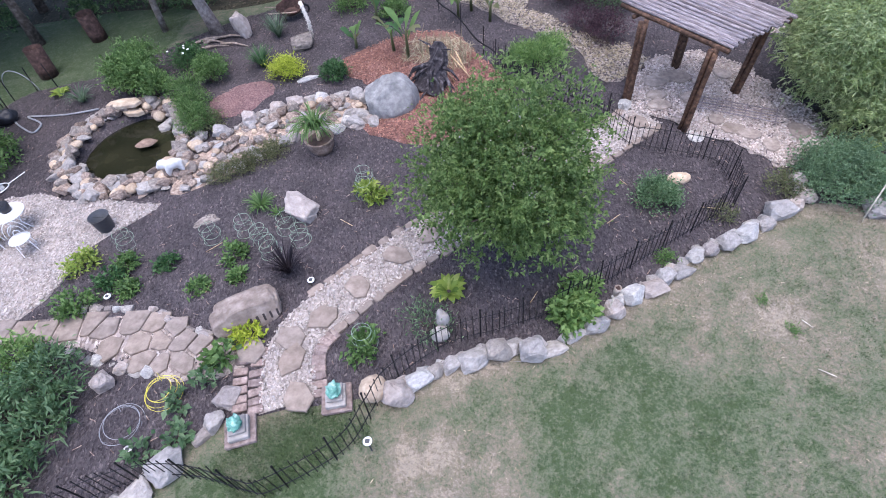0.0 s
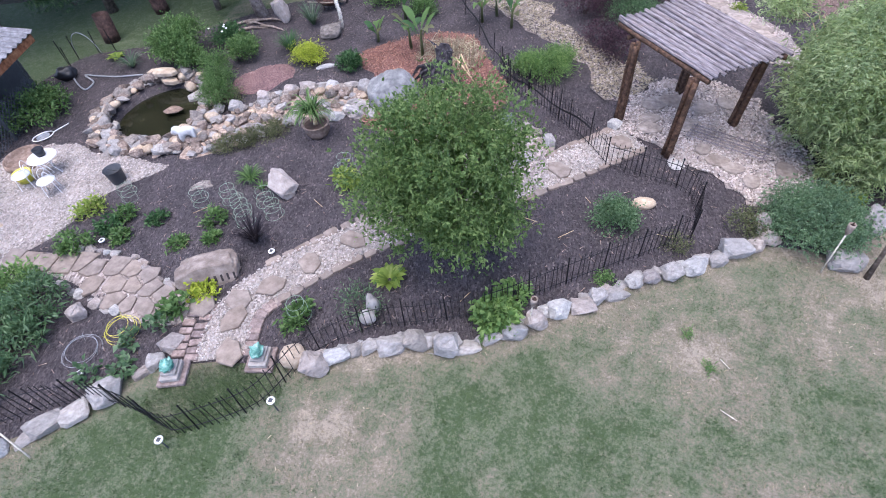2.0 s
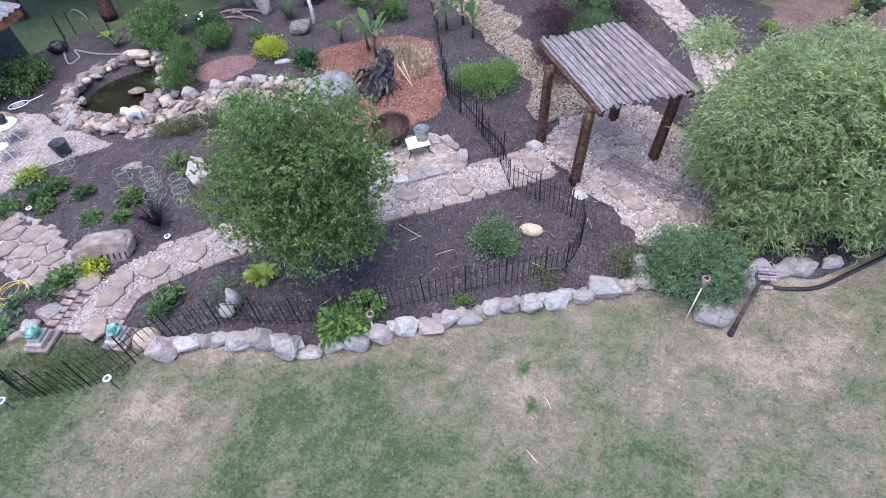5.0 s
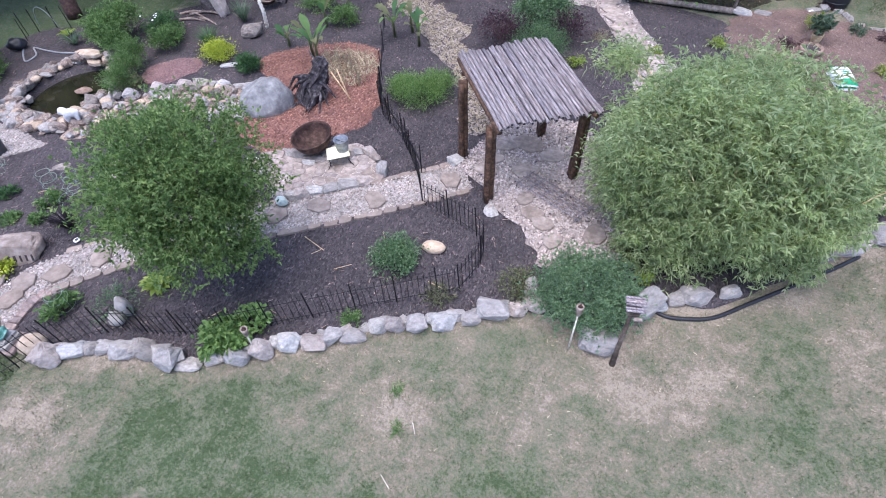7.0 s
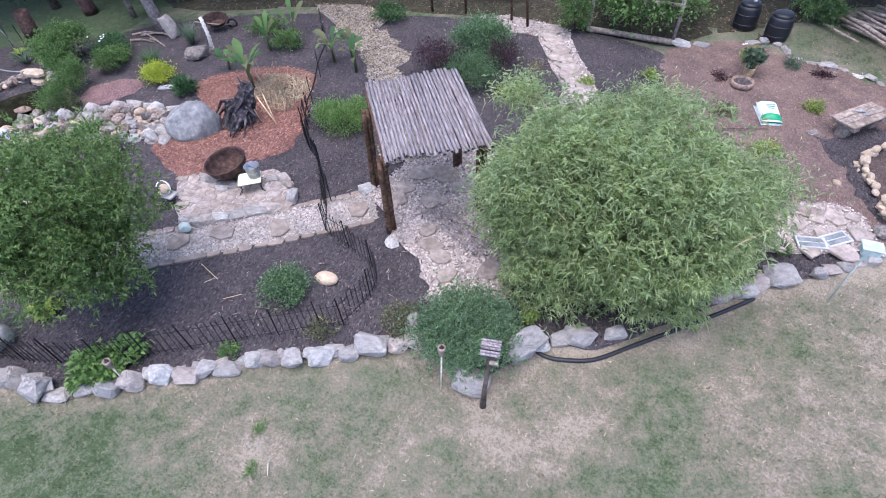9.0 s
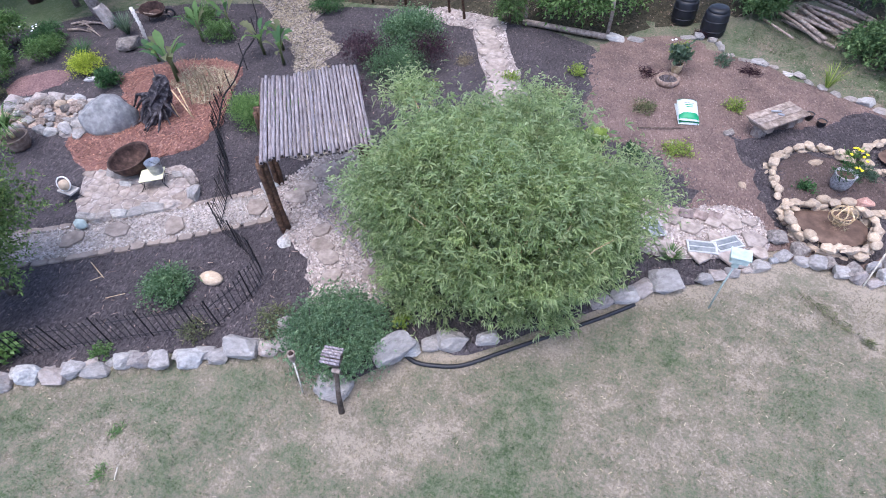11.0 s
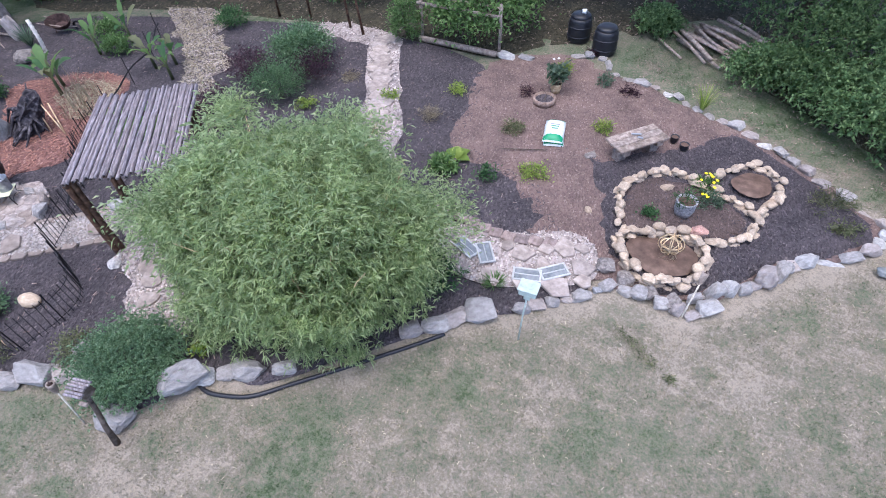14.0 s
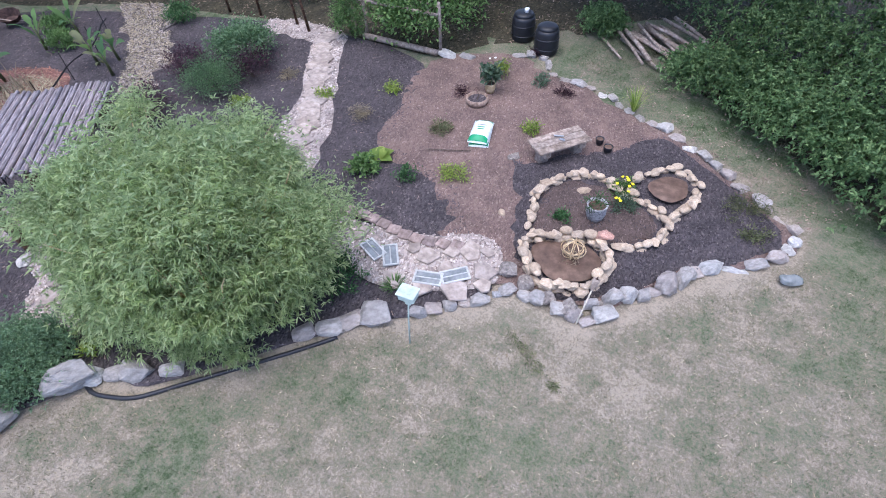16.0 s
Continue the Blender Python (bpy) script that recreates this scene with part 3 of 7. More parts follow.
POND = [(-9.45, 9.8), (-9.62, 10.6), (-9.45, 11.3), (-9.1, 11.8), (-8.35, 11.75), (-7.6, 11.15), (-7.0, 10.3), (-6.9, 9.5), (-7.3, 9.05), (-8.0, 9.05), (-8.8, 9.15)]
MAIN = [(-10.5, 0.6), (-8.3, 0.5), (-5.7, 1.6), (-4.8, 2.3), (-4.25, 3.0), (-3.3, 3.25), (-2.4, 3.35), (-1.4, 3.5), (0.0, 4.05), (1.2, 4.3), (2.6, 5.1), (3.8, 5.9), (5.5, 6.8), (6.6, 7.0), (7.5, 6.9), (8.3, 7.9), (9.1, 8.05), (10.2, 9.05), (11.3, 10.1), (12.6, 11.1), (13.4, 11.9), (12.5, 13.0), (11.9, 14.05), (11.2, 14.35), (9.75, 14.9), (9.35, 17.0), (8.8, 18.5), (6.5, 19.2), (3.0, 19.2), (0.0, 18.6), (-3.0, 18.0), (-5.5, 17.4), (-8.0, 16.2), (-10.5, 14.2), (-13.0, 13.4), (-13.6, 11.2), (-12.6, 8.4), (-12.8, 5.0), (-12.0, 2.0)]
YARD = [(8.9, 18.6), (10.2, 19.6), (11.4, 19.7), (12.3, 19.1), (13.4, 18.8), (14.5, 18.0), (15.5, 17.6), (17.2, 16.1), (18.1, 15.1), (17.3, 14.0), (16.4, 13.6), (15.4, 12.3), (14.5, 12.0), (13.5, 12.0), (12.7, 12.0), (12.0, 12.9), (11.3, 14.0), (9.5, 14.8), (9.0, 17.0)]
EASTBED = [(12.55, 15.35), (13.2, 15.6), (13.9, 16.2), (14.6, 16.5), (15.4, 17.3), (16.7, 16.3), (17.9, 15.1), (17.1, 14.0), (16.3, 13.5), (15.4, 12.5), (14.5, 12.2), (13.7, 12.6), (13.3, 13.2), (13.1, 14.2)]
PATIO = [(-10.0, 5.9), (-11.6, 7.0), (-11.7, 8.2), (-10.9, 8.75), (-9.8, 8.85), (-9.1, 8.5), (-8.1, 8.45), (-7.2, 8.2), (-6.7, 8.1), (-7.3, 7.5), (-7.85, 7.0), (-8.0, 6.3), (-8.2, 5.6), (-9.0, 5.0), (-10.5, 4.8)]
ENTRY = [(-2.9, 3.35), (-3.05, 4.15), (-2.85, 4.75), (-2.2, 5.42), (-1.4, 6.15), (-0.5, 6.8), (0.4, 7.35), (1.3, 7.95), (2.4, 8.72), (3.3, 9.4), (4.0, 9.95)]
PERGOLA_FLOOR = [(3.75, 10.2), (3.9, 10.9), (4.2, 11.7), (4.9, 12.3), (5.9, 12.4), (6.7, 11.8), (7.1, 10.6), (7.5, 9.2), (7.2, 8.4), (6.4, 8.0), (5.95, 8.2), (5.6, 8.75), (5.0, 9.1), (4.5, 9.6)]
BACKWALK = [(3.75, 11.3), (3.0, 12.6), (2.1, 13.9), (1.2, 14.9), (-0.05, 16.2), (-1.4, 17.3), (-2.6, 18.6), (-0.5, 18.7), (0.7, 17.4), (1.75, 16.2), (2.4, 14.9), (3.1, 13.9), (3.8, 13.1), (4.6, 12.3)]
NORTHWALK = [(7.2, 13.4), (6.75, 15.3), (5.95, 17.0), (5.15, 18.4), (4.4, 18.55), (3.3, 18.7), (3.2, 19.4), (4.6, 19.5), (5.9, 19.2), (6.5, 17.9), (7.3, 16.5), (8.15, 14.7), (8.5, 13.2)]
EASTWALK = [(9.2, 12.5), (10.4, 12.45), (11.8, 12.6), (12.7, 13.0), (13.3, 12.7), (13.4, 12.0), (12.7, 11.55), (11.6, 11.2), (10.4, 11.4), (9.4, 11.7)]
REDBED = [(-2.5, 10.1), (-1.0, 9.35), (-0.2, 9.5), (0.55, 10.4), (0.95, 10.75), (1.05, 11.5), (0.3, 13.2), (-0.25, 14.3), (-1.8, 14.3), (-3.3, 13.3), (-3.1, 12.5), (-2.4, 12.0), (-2.0, 11.3)]
REDSPOT = [(-6.75, 11.8), (-6.3, 12.55), (-5.5, 12.7), (-5.0, 12.2), (-5.4, 11.5), (-6.1, 11.1)]
WOODS = [(-30, 19.5), (-12, 18.6), (-8.0, 17.5), (-3.0, 18.6), (0.0, 19.0), (4.4, 19.5), (8.6, 19.0), (10.2, 20.2), (12.3, 21.4), (13.2, 22.5), (14.8, 23.3), (16.0, 21.6), (15.9, 19.8), (16.4, 19.2), (17.6, 18.2), (18.8, 16.9), (21.0, 14.5), (26, 12), (40, 20), (30, 40), (-30, 40)]
STREAM = [(-6.6, 8.35), (-5.4, 8.9), (-4.5, 9.75), (-3.5, 10.3), (-2.6, 10.3), (-2.5, 11.2), (-3.4, 11.6), (-4.3, 11.35), (-5.3, 10.95), (-6.1, 10.2), (-6.5, 9.5)]


def ribbon(line, half, lift=0.0):
    """The outline of a path of even width along a line."""
    p = curve(line, 3)
    a, b = [], []
    for i, q in enumerate(p):
        d = (p[min(i + 1, len(p) - 1)] - p[max(i - 1, 0)]).normalized()
        a.append((q.x - d.y * half, q.y + d.x * half))
        b.append((q.x + d.y * half, q.y - d.x * half))
    return a + b[::-1]


patch("woodland_floor", WOODS, WOODFLOOR, 0.02, "brown leaf litter and weeds under the trees", "woodland floor", 0.8, 0.03)
patch("mulch_bed", MAIN, MULCH, 0.035, "broad garden bed of dark bark mulch", "mulch bed", 0.16, 0.03)
patch("earth_yard", YARD, EARTH, 0.05, "bare brown earth strewn with bark", "bare earth", 0.2, 0.02, 4, 0.14)
_, EASTRIM = patch("mulch_bed", EASTBED, MULCH, 0.075, "dark bark mulch round the stone rings", "mulch bed", 0.14, 0.03, 4, 0.12)
_, PATIORIM = patch("gravel_patio", PATIO, GRAVEL, 0.07, "white gravel patio beside the pond", "gravel", 0.2, 0.01)
ENTRYRIM = ribbon(ENTRY, 0.44)
patch("gravel_path", ENTRYRIM, GRAVEL, 0.07, "white gravel path with stepping stones", "path", 0.2, 0.01, 0)
_, PERGRIM = patch("gravel_floor", PERGOLA_FLOOR, BEIGE, 0.085, "beige and white gravel under the pergola", "gravel", 0.2, 0.015, 4, 0.12)
_, BACKRIM = patch("gravel_walk", BACKWALK, BEIGE, 0.075, "pale gravel and straw walk between beds", "path", 0.16, 0.015, 4, 0.26)
_, NORTHRIM = patch("gravel_walk", NORTHWALK, BEIGE, 0.08, "pale stone walk leading to the woods", "path", 0.22, 0.012, 4, 0.08)
_, EASTWALKRIM = patch("gravel_walk", EASTWALK, BEIGE, 0.095, "gravel walk with flat stones and old window panes", "path", 0.2, 0.012)
_, REDRIM = patch("red_mulch", REDBED, RED, 0.07, "red bark mulch round the root stump", "mulch bed", 0.14, 0.04, 4, 0.12)
_, SPOTRIM = patch("red_mulch", REDSPOT, surface("faded_red_mulch", [S(84, 62, 62), S(122, 94, 92), S(156, 128, 122)], 24, 2, 0.9, 0.8, 0.02), 0.07, "faded red bark mulch circle", "mulch bed", 0.18, 0.02, 4, 0.1)
patch("stream_bed", STREAM, surface("stream_bed_pebbles", [S(116, 98, 86), S(160, 140, 124), S(196, 180, 164)], 16, 2, 0.8, 0.8, 0.02), 0.06, "brown pebble bed of a dry garden stream", "stream bed", 0.2, 0.03)

# water and its rim
wv = curve(POND, 4, True)
bm = bmesh.new()
bm.faces.new([bm.verts.new((p.x, p.y, 0)) for p in wv])
tagged(part("water", bm, WATER, None, "", pose(0, 0, gz(-10.2, 10.4) - 0.05)), "still dark brown pond water", "pond water", "", "structure")

# loose chips, pebbles and blades
mulch_free = [ENTRYRIM, PATIORIM, PERGRIM, BACKRIM, NORTHRIM, EASTWALKRIM, REDRIM, STREAM, POND]
flakes("bark_chips", scatter(MAIN, 30000, mulch_free), 0.045, 0.06, 0.018, CHIP, "scattered dark bark chips", "bark mulch")
flakes("bark_chips", scatter(EASTRIM, 5000), 0.085, 0.055, 0.018, CHIP, "scattered dark bark chips", "bark mulch")
flakes("pale_chips", scatter(MAIN, 1500, mulch_free), 0.055, 0.10, 0.014, EARTHCHIP, "pale twigs and straw on the mulch", "twigs", 0.2)
flakes("red_bark_chips", scatter(REDRIM, 4200), 0.08, 0.085, 0.022, REDCHIP, "scattered red bark chips", "bark mulch")
flakes("earth_chips", scatter(YARD, 1300, [EASTRIM]), 0.06, 0.05, 0.014, EARTHCHIP, "bark scraps and straw on bare earth", "bark scraps")
flakes("bark_chips", scatter(BACKRIM, 4200), 0.08, 0.08, 0.03, CHIP, "dark bark chips strewn over the walk", "bark mulch")
flakes("bark_chips", scatter(PERGRIM, 150), 0.095, 0.08, 0.025, CHIP, "dark bark chips strewn over gravel", "bark mulch")
flakes("straw", scatter(BACKRIM, 3600), 0.085, 0.16, 0.016, L_STRAW, "dry straw on the walk", "straw")
flakes("leaf_litter", scatter([(12.5, 19.4), (14.5, 18.3), (16.5, 17.0), (18.4, 15.4), (19.5, 16), (17.5, 18.4), (15.2, 19.8), (12.8, 20.3)], 500), 0.0, 0.07, 0.025, EARTHCHIP, "fallen leaves on the strip of grass", "leaf litter")
flakes("leaf_litter", scatter([(-8, 17.5), (4, 19.5), (10, 20), (14, 20.7), (16, 19.5), (18, 18), (16, 25), (-8, 24)], 2400), 0.03, 0.08, 0.025, EARTHCHIP, "fallen leaves under the trees", "leaf litter")
pebbles("white_gravel", scatter(PATIORIM, 5200), 0.075, 0.055, PEBBLE, "loose white gravel of the patio")
pebbles("white_gravel", scatter(ENTRYRIM, 5600), 0.075, 0.055, PEBBLE, "loose white gravel of the path")
pebbles("pale_gravel", scatter(PERGRIM, 4800), 0.09, 0.07, BEIGEPEBBLE, "loose pale gravel under the pergola")
pebbles("pale_gravel", scatter(BACKRIM, 2600), 0.08, 0.06, BEIGEPEBBLE, "loose pale gravel of the walk")
pebbles("pale_gravel", scatter(NORTHRIM, 1000), 0.085, 0.06, BEIGEPEBBLE, "loose pale gravel of the walk")
pebbles("pale_gravel", scatter(EASTWALKRIM, 1500), 0.10, 0.06, BEIGEPEBBLE, "loose pale gravel of the walk")


def grass_blades():
    band = [(-8.5, 0.0)] + BORDER[1:18] + [(15.2, 11.6), (16.5, 12.9), (18.4, 14.7), (21, 15), (21, 9), (12, 4), (6, 0), (0, -1.0)]
    spots = scatter(band, 52000)
    entry = [(-3.9, 2.4), (-3.3, 3.2), (-1.9, 3.4), (-1.6, 2.9), (-3.2, 1.9)]
    spots += scatter(entry, 3500) + scatter([(12.6, 20.0), (14, 19.2), (16, 17.6), (18.2, 15.7), (20, 16), (17, 19), (15.4, 21.6), (13.2, 22.0)], 8000)
    verts, faces = [], []
    for x, y in spots:
        z = gz(x, y) - 0.005
        h = R.uniform(0.02, 0.05)
        for _ in range(2):
            a, o = R.uniform(0, 6.283), len(verts)
            ca, sa = math.cos(a), math.sin(a)
            px, py = x + R.uniform(-0.03, 0.03), y + R.uniform(-0.03, 0.03)
            verts += [(px - sa * 0.006, py + ca * 0.006, z), (px + sa * 0.006, py - ca * 0.006, z), (px + ca * h * 0.8, py + sa * h * 0.8, z + h)]
            faces.append((o, o + 1, o + 2))
    me = mesh_of("grass", verts, faces, BLADE)
    add_blade_wear_shade(me)
    return tagged(new("grass", me), "short sparse lawn grass blades", "grass", "", "stuff")


def add_blade_wear_shade(me):
    co = np.empty(len(me.vertices) * 3)
    me.vertices.foreach_get("co", co)
    xy = co.reshape(-1, 3)[:, :2]
    at = me.attributes.new("wear_shade", "FLOAT", "POINT")
    vals = np.repeat([wear_shade_at(x, y) for x, y in xy[::3]], 3)
    at.data.foreach_set("value", vals - 0.12)


grass_blades()
spots = scatter([(-8, 0.2)] + BORDER[1:18] + [(15.2, 11.6), (16.5, 12.9), (18.4, 14.7), (21, 15), (21, 9), (12, 4), (6, 0), (0, -1.0)], 5000)
flakes("lawn_straw", [q for q in spots if wear_shade_at(*q) > 0.5], 0.004, 0.05, 0.010, L_STRAW, "dry clippings scattered over the lawn", "grass clippings", 0.15)


# ---- edgings of stone ----
edging = thing("stone_edging", 0, 4, "pale grey fieldstones lining the lawn edge", "stone edging", 0.0, kind="structure")
edging.matrix_basis = Matrix.Identity(4)


def edge_row(points, size, kind, label, gap=0.98, tall=0.75):
    e = new("stone_edging")
    tagged(e, label, "stone edging", "", "structure")
    stone_row(e, kind, points, size, gap, 0.04, tall)
    return e


EDGE_STONES = ((-1.25, 3.42, 0.46), (-0.92, 3.66, 0.36), (-0.66, 3.82, 0.30), (-0.42, 3.93, 0.34), (-0.08, 3.98, 0.48), (0.33, 4.07, 0.44), (0.76, 4.08, 0.55), (1.17, 4.13, 0.42), (1.36, 4.33, 0.20), (1.54, 4.38, 0.32), (1.87, 4.52, 0.42), (2.2, 4.75, 0.42), (2.6, 5.02, 0.42), (2.98, 5.19, 0.42), (3.22, 5.42, 0.36), (3.52, 5.52, 0.46), (3.86, 5.84, 0.34), (4.12, 5.95, 0.32), (4.5, 6.08, 0.38), (4.9, 6.28, 0.46), (5.22, 6.48, 0.38), (5.6, 6.72, 0.5), (6.0, 6.92, 0.38), (6.22, 7.12, 0.4))
for x, y, s in EDGE_STONES:
    stone(ROCKS, x, y, s * R.uniform(0.98, 1.2), s * R.uniform(0.7, 0.92), s * R.uniform(0.6, 0.92), math.degrees(math.atan2(0.55, 1)) + R.uniform(-14, 14), edging, -0.03)
for (ax, ay, sa), (bx, by, sb) in zip(EDGE_STONES, EDGE_STONES[1:]):
    if math.hypot(bx - ax, by - ay) < 0.9:
        k, f = R.uniform(0.42, 0.58), R.uniform(0.62, 0.85) * (sa + sb) / 2
        stone(ROCKS, ax + (bx - ax) * k - 0.05, ay + (by - ay) * k + 0.09, f, f * 0.7, f * R.uniform(0.5, 0.8), 29 + R.uniform(-25, 25), edging, -0.04)
edge_row([(-6.6, 0.9), (-5.9, 1.3), (-5.3, 1.75), (-4.8, 2.2), (-4.4, 2.6), (-4.15, 2.95), (-3.95, 3.3), (-3.85, 3.7)], 0.46, ROCKS, "large pale rocks edging the western bed")
edge_row([(8.1, 7.75), (8.45, 8.0), (8.95, 8.15), (9.35, 8.5)], 0.46, ROCKS, "pale rocks at the foot of the bamboo")
edge_row([(10.75, 9.75), (11.25, 10.2), (11.7, 10.55), (12.1, 10.75)], 0.55, ROCKS, "long flat rocks beside the lawn", 0.9, 0.5)
edge_row([(12.4, 10.95), (12.75, 11.2), (13.1, 11.45), (13.45, 11.75), (13.75, 12.1)], 0.3, ROCKS, "small grey rocks beside the lawn")
edge_row([(13.9, 12.05), (14.3, 11.95), (14.7, 11.95), (15.05, 11.85), (15.4, 12.2)], 0.33, ROCKS, "grey rocks at the foot of the stone ring")
edge_row([(15.0, 12.15), (15.35, 12.5), (15.75, 12.75), (16.15, 13.05), (16.5, 13.55)], 0.36, ROCKS, "grey rocks leaning along the bed", 0.75, 1.0)
edge_row([(16.5, 13.6), (16.9, 13.85), (17.3, 14.05), (17.75, 14.4), (18.1, 14.9), (18.05, 15.3), (17.75, 15.6), (17.3, 16.05), (16.85, 16.45), (16.4, 16.95), (15.95, 17.2), (15.45, 17.7)], 0.35, ROCKS, "pale stones edging the eastern bed", 1.02, 0.6)
edge_row([(15.2, 17.75), (14.5, 18.1), (14.0, 18.6), (13.4, 18.8), (12.7, 19.0), (12.15, 19.1)], 0.36, ROCKS, "low pale stones along the wood's edge", 1.1, 0.5)
edge_row([(11.2, 19.75), (11.6, 19.9), (12.0, 19.75), (12.2, 19.4)], 0.28, ROCKS, "small white rocks beside the barrels", 1.0, 0.7)


def ring_wall(points, label, layers=2, size=0.23):
    """River stones stacked in courses."""
    e = new("stone_ring")
    tagged(e, label, "stone ring", "stone rings of the bed")
    for k in range(layers):
        stone_row(e, TANS, points, size, 0.8, 0.06, 0.66, 0.02 + 0.11 * k)
    return e


ring_wall([(13.62, 13.3), (13.45, 14.0), (13.38, 14.55), (13.62, 14.97), (13.95, 15.3), (14.3, 15.4), (14.62, 15.35), (14.85, 15.2)], "tan river stones stacked in an open ring")
ring_wall([(14.85, 15.2), (15.2, 15.05), (15.45, 14.95), (15.7, 14.8), (15.92, 14.5), (15.85, 14.1), (15.57, 13.8), (15.2, 13.52)], "tan river stones stacked in a curving row", 2)
ring_wall([(14.95, 15.4), (15.3, 15.8), (15.62, 16.12), (15.95, 16.22), (16.25, 15.95), (16.32, 15.5), (16.15, 15.0), (15.97, 14.75)], "tan river stones stacked round a small basin", 2)
ring_wall([(13.62, 13.2), (14.1, 13.36), (14.6, 13.55), (14.95, 13.45), (15.15, 13.15), (15.05, 12.7), (14.88, 12.42), (14.5, 12.28), (14.2, 12.25), (13.88, 12.5), (13.7, 12.8), (13.6, 13.1)], "tan river stones stacked round a mud basin", 3)
for nm, pts in (("basin", [(13.8, 13.1), (14.6, 13.4), (15.0, 13.1), (14.9, 12.6), (14.3, 12.4), (13.9, 12.7)]), ("basin", [(15.4, 15.4), (15.65, 15.85), (16.05, 15.85), (16.12, 15.4), (15.85, 15.1)])):
    patch("basin", pts, MUD, 0.20, "wet brown mud inside the stone ring", "mud", 0.2, 0.02)

patch("ring_soil", [(13.6, 13.45), (13.5, 14.1), (13.5, 14.6), (13.95, 15.15), (14.6, 15.2), (15.3, 14.9), (15.75, 14.5), (15.6, 14.0), (15.0, 13.6), (14.2, 13.5)], mulch_material("dark_ring_soil", S(78, 66, 62), S(98, 84, 79), S(126, 110, 103), 44), 0.10, "dark brown soil inside the stone ring", "soil", 0.14, 0.03, 4, 0.05)
PONDMIX = BROWNS + TANS[:2] + ROCKS[:6] + DARKS
pond_edge = tagged(new("stone_edging"), "brown and grey stones piled round the pond", "stone edging", "", "structure")
for i in range(300):
    p = wv[R.randrange(len(wv))]
    c = Vector((-8.25, 10.35, 0))
    d = (p - c).normalized()
    k = R.uniform(0.02, 0.62)
    q = p + d * k
    if q.x > -7.0 and q.y > 10.3:
        continue
    s = R.uniform(0.14, 0.34)
    stone(PONDMIX, q.x + R.uniform(-0.1, 0.1), q.y + R.uniform(-0.1, 0.1), s * 1.2, s, s * 0.75, None, pond_edge, max(-0.02, 0.06 - 0.05 * k) + (0.10 if k < 0.15 else 0), "stone", 18)
stream_edge = tagged(new("stone_edging"), "grey and white rocks lining the garden stream", "stone edging", "", "structure")
for x, y in scatter(STREAM, 150):
    s = R.uniform(0.12, 0.28)
    stone(PONDMIX, x, y, s * 1.2, s, s * 0.75, None, stream_edge, 0.04, "stone", 18)
stone_row(stream_edge, ROCKS, [(-6.2, 10.2), (-5.5, 10.75), (-4.6, 11.2), (-3.7, 11.5), (-3.0, 11.6)], 0.40, 0.85, 0.1)
stone_row(stream_edge, ROCKS, [(-6.4, 8.6), (-5.6, 8.95), (-4.8, 9.5), (-4.0, 10.0), (-3.1, 10.15), (-2.4, 10.15)], 0.36, 0.95, 0.1)
stone_row(stream_edge, ROCKS, [(-2.9, 10.4), (-2.4, 10.3), (-2.3, 10.6)], 0.36, 0.8, 0.1)

flag_edge = tagged(new("stone_edging"), "small grey stones beside the flagstone walk", "stone edging", "", "structure")
stone_row(flag_edge, ROCKS, [(-7.3, 5.45), (-6.9, 5.42), (-6.3, 5.38), (-5.8, 5.3), (-5.4, 5.1), (-5.0, 4.9), (-4.6, 4.7)], 0.24, 1.0, 0.03)
stone_row(flag_edge, ROCKS, [(-7.1, 4.55), (-6.5, 4.3), (-6.1, 4.2), (-5.7, 4.05), (-5.4, 3.95)], 0.24, 1.05, 0.05)

hearth = tagged(new("stone_hearth"), "low paved terrace of pale stones under the fire bowl", "stone terrace")
HEARTH = [(-0.75, 9.35), (0.2, 9.45), (0.75, 9.9), (1.25, 10.25), (2.0, 9.75), (2.2, 9.2), (1.55, 8.75), (0.9, 8.2), (0.25, 8.1), (-0.45, 8.75)]
stone_row(hearth, ROCKS, [(0.3, 8.1), (0.75, 8.2), (1.1, 8.45), (1.45, 8.7), (1.85, 8.95), (2.15, 9.2), (2.15, 9.6), (1.8, 9.95)], 0.34, 0.95, 0.06, 0.8, 0.0)
stone_row(hearth, ROCKS, [(-0.15, 9.4), (0.15, 9.35), (0.45, 9.3), (0.8, 9.45), (1.1, 9.75), (1.4, 10.0), (1.7, 10.0)], 0.28, 0.7, 0.08, 0.9, 0.02)
stone_row(hearth, ROCKS, [(-0.8, 9.3), (-0.5, 9.45), (-0.2, 9.55)], 0.3, 0.9)


def clip(poly, px, py, nx_, ny_):
    out = []
    for (ax, ay), (bx, by) in zip(poly, poly[1:] + poly[:1]):
        da, db = (ax - px) * nx_ + (ay - py) * ny_, (bx - px) * nx_ + (by - py) * ny_
        if da <= 0:
            out.append((ax, ay))
        if da * db < 0:
            k = da / (da - db)
            out.append((ax + (bx - ax) * k, ay + (by - ay) * k))
    return out


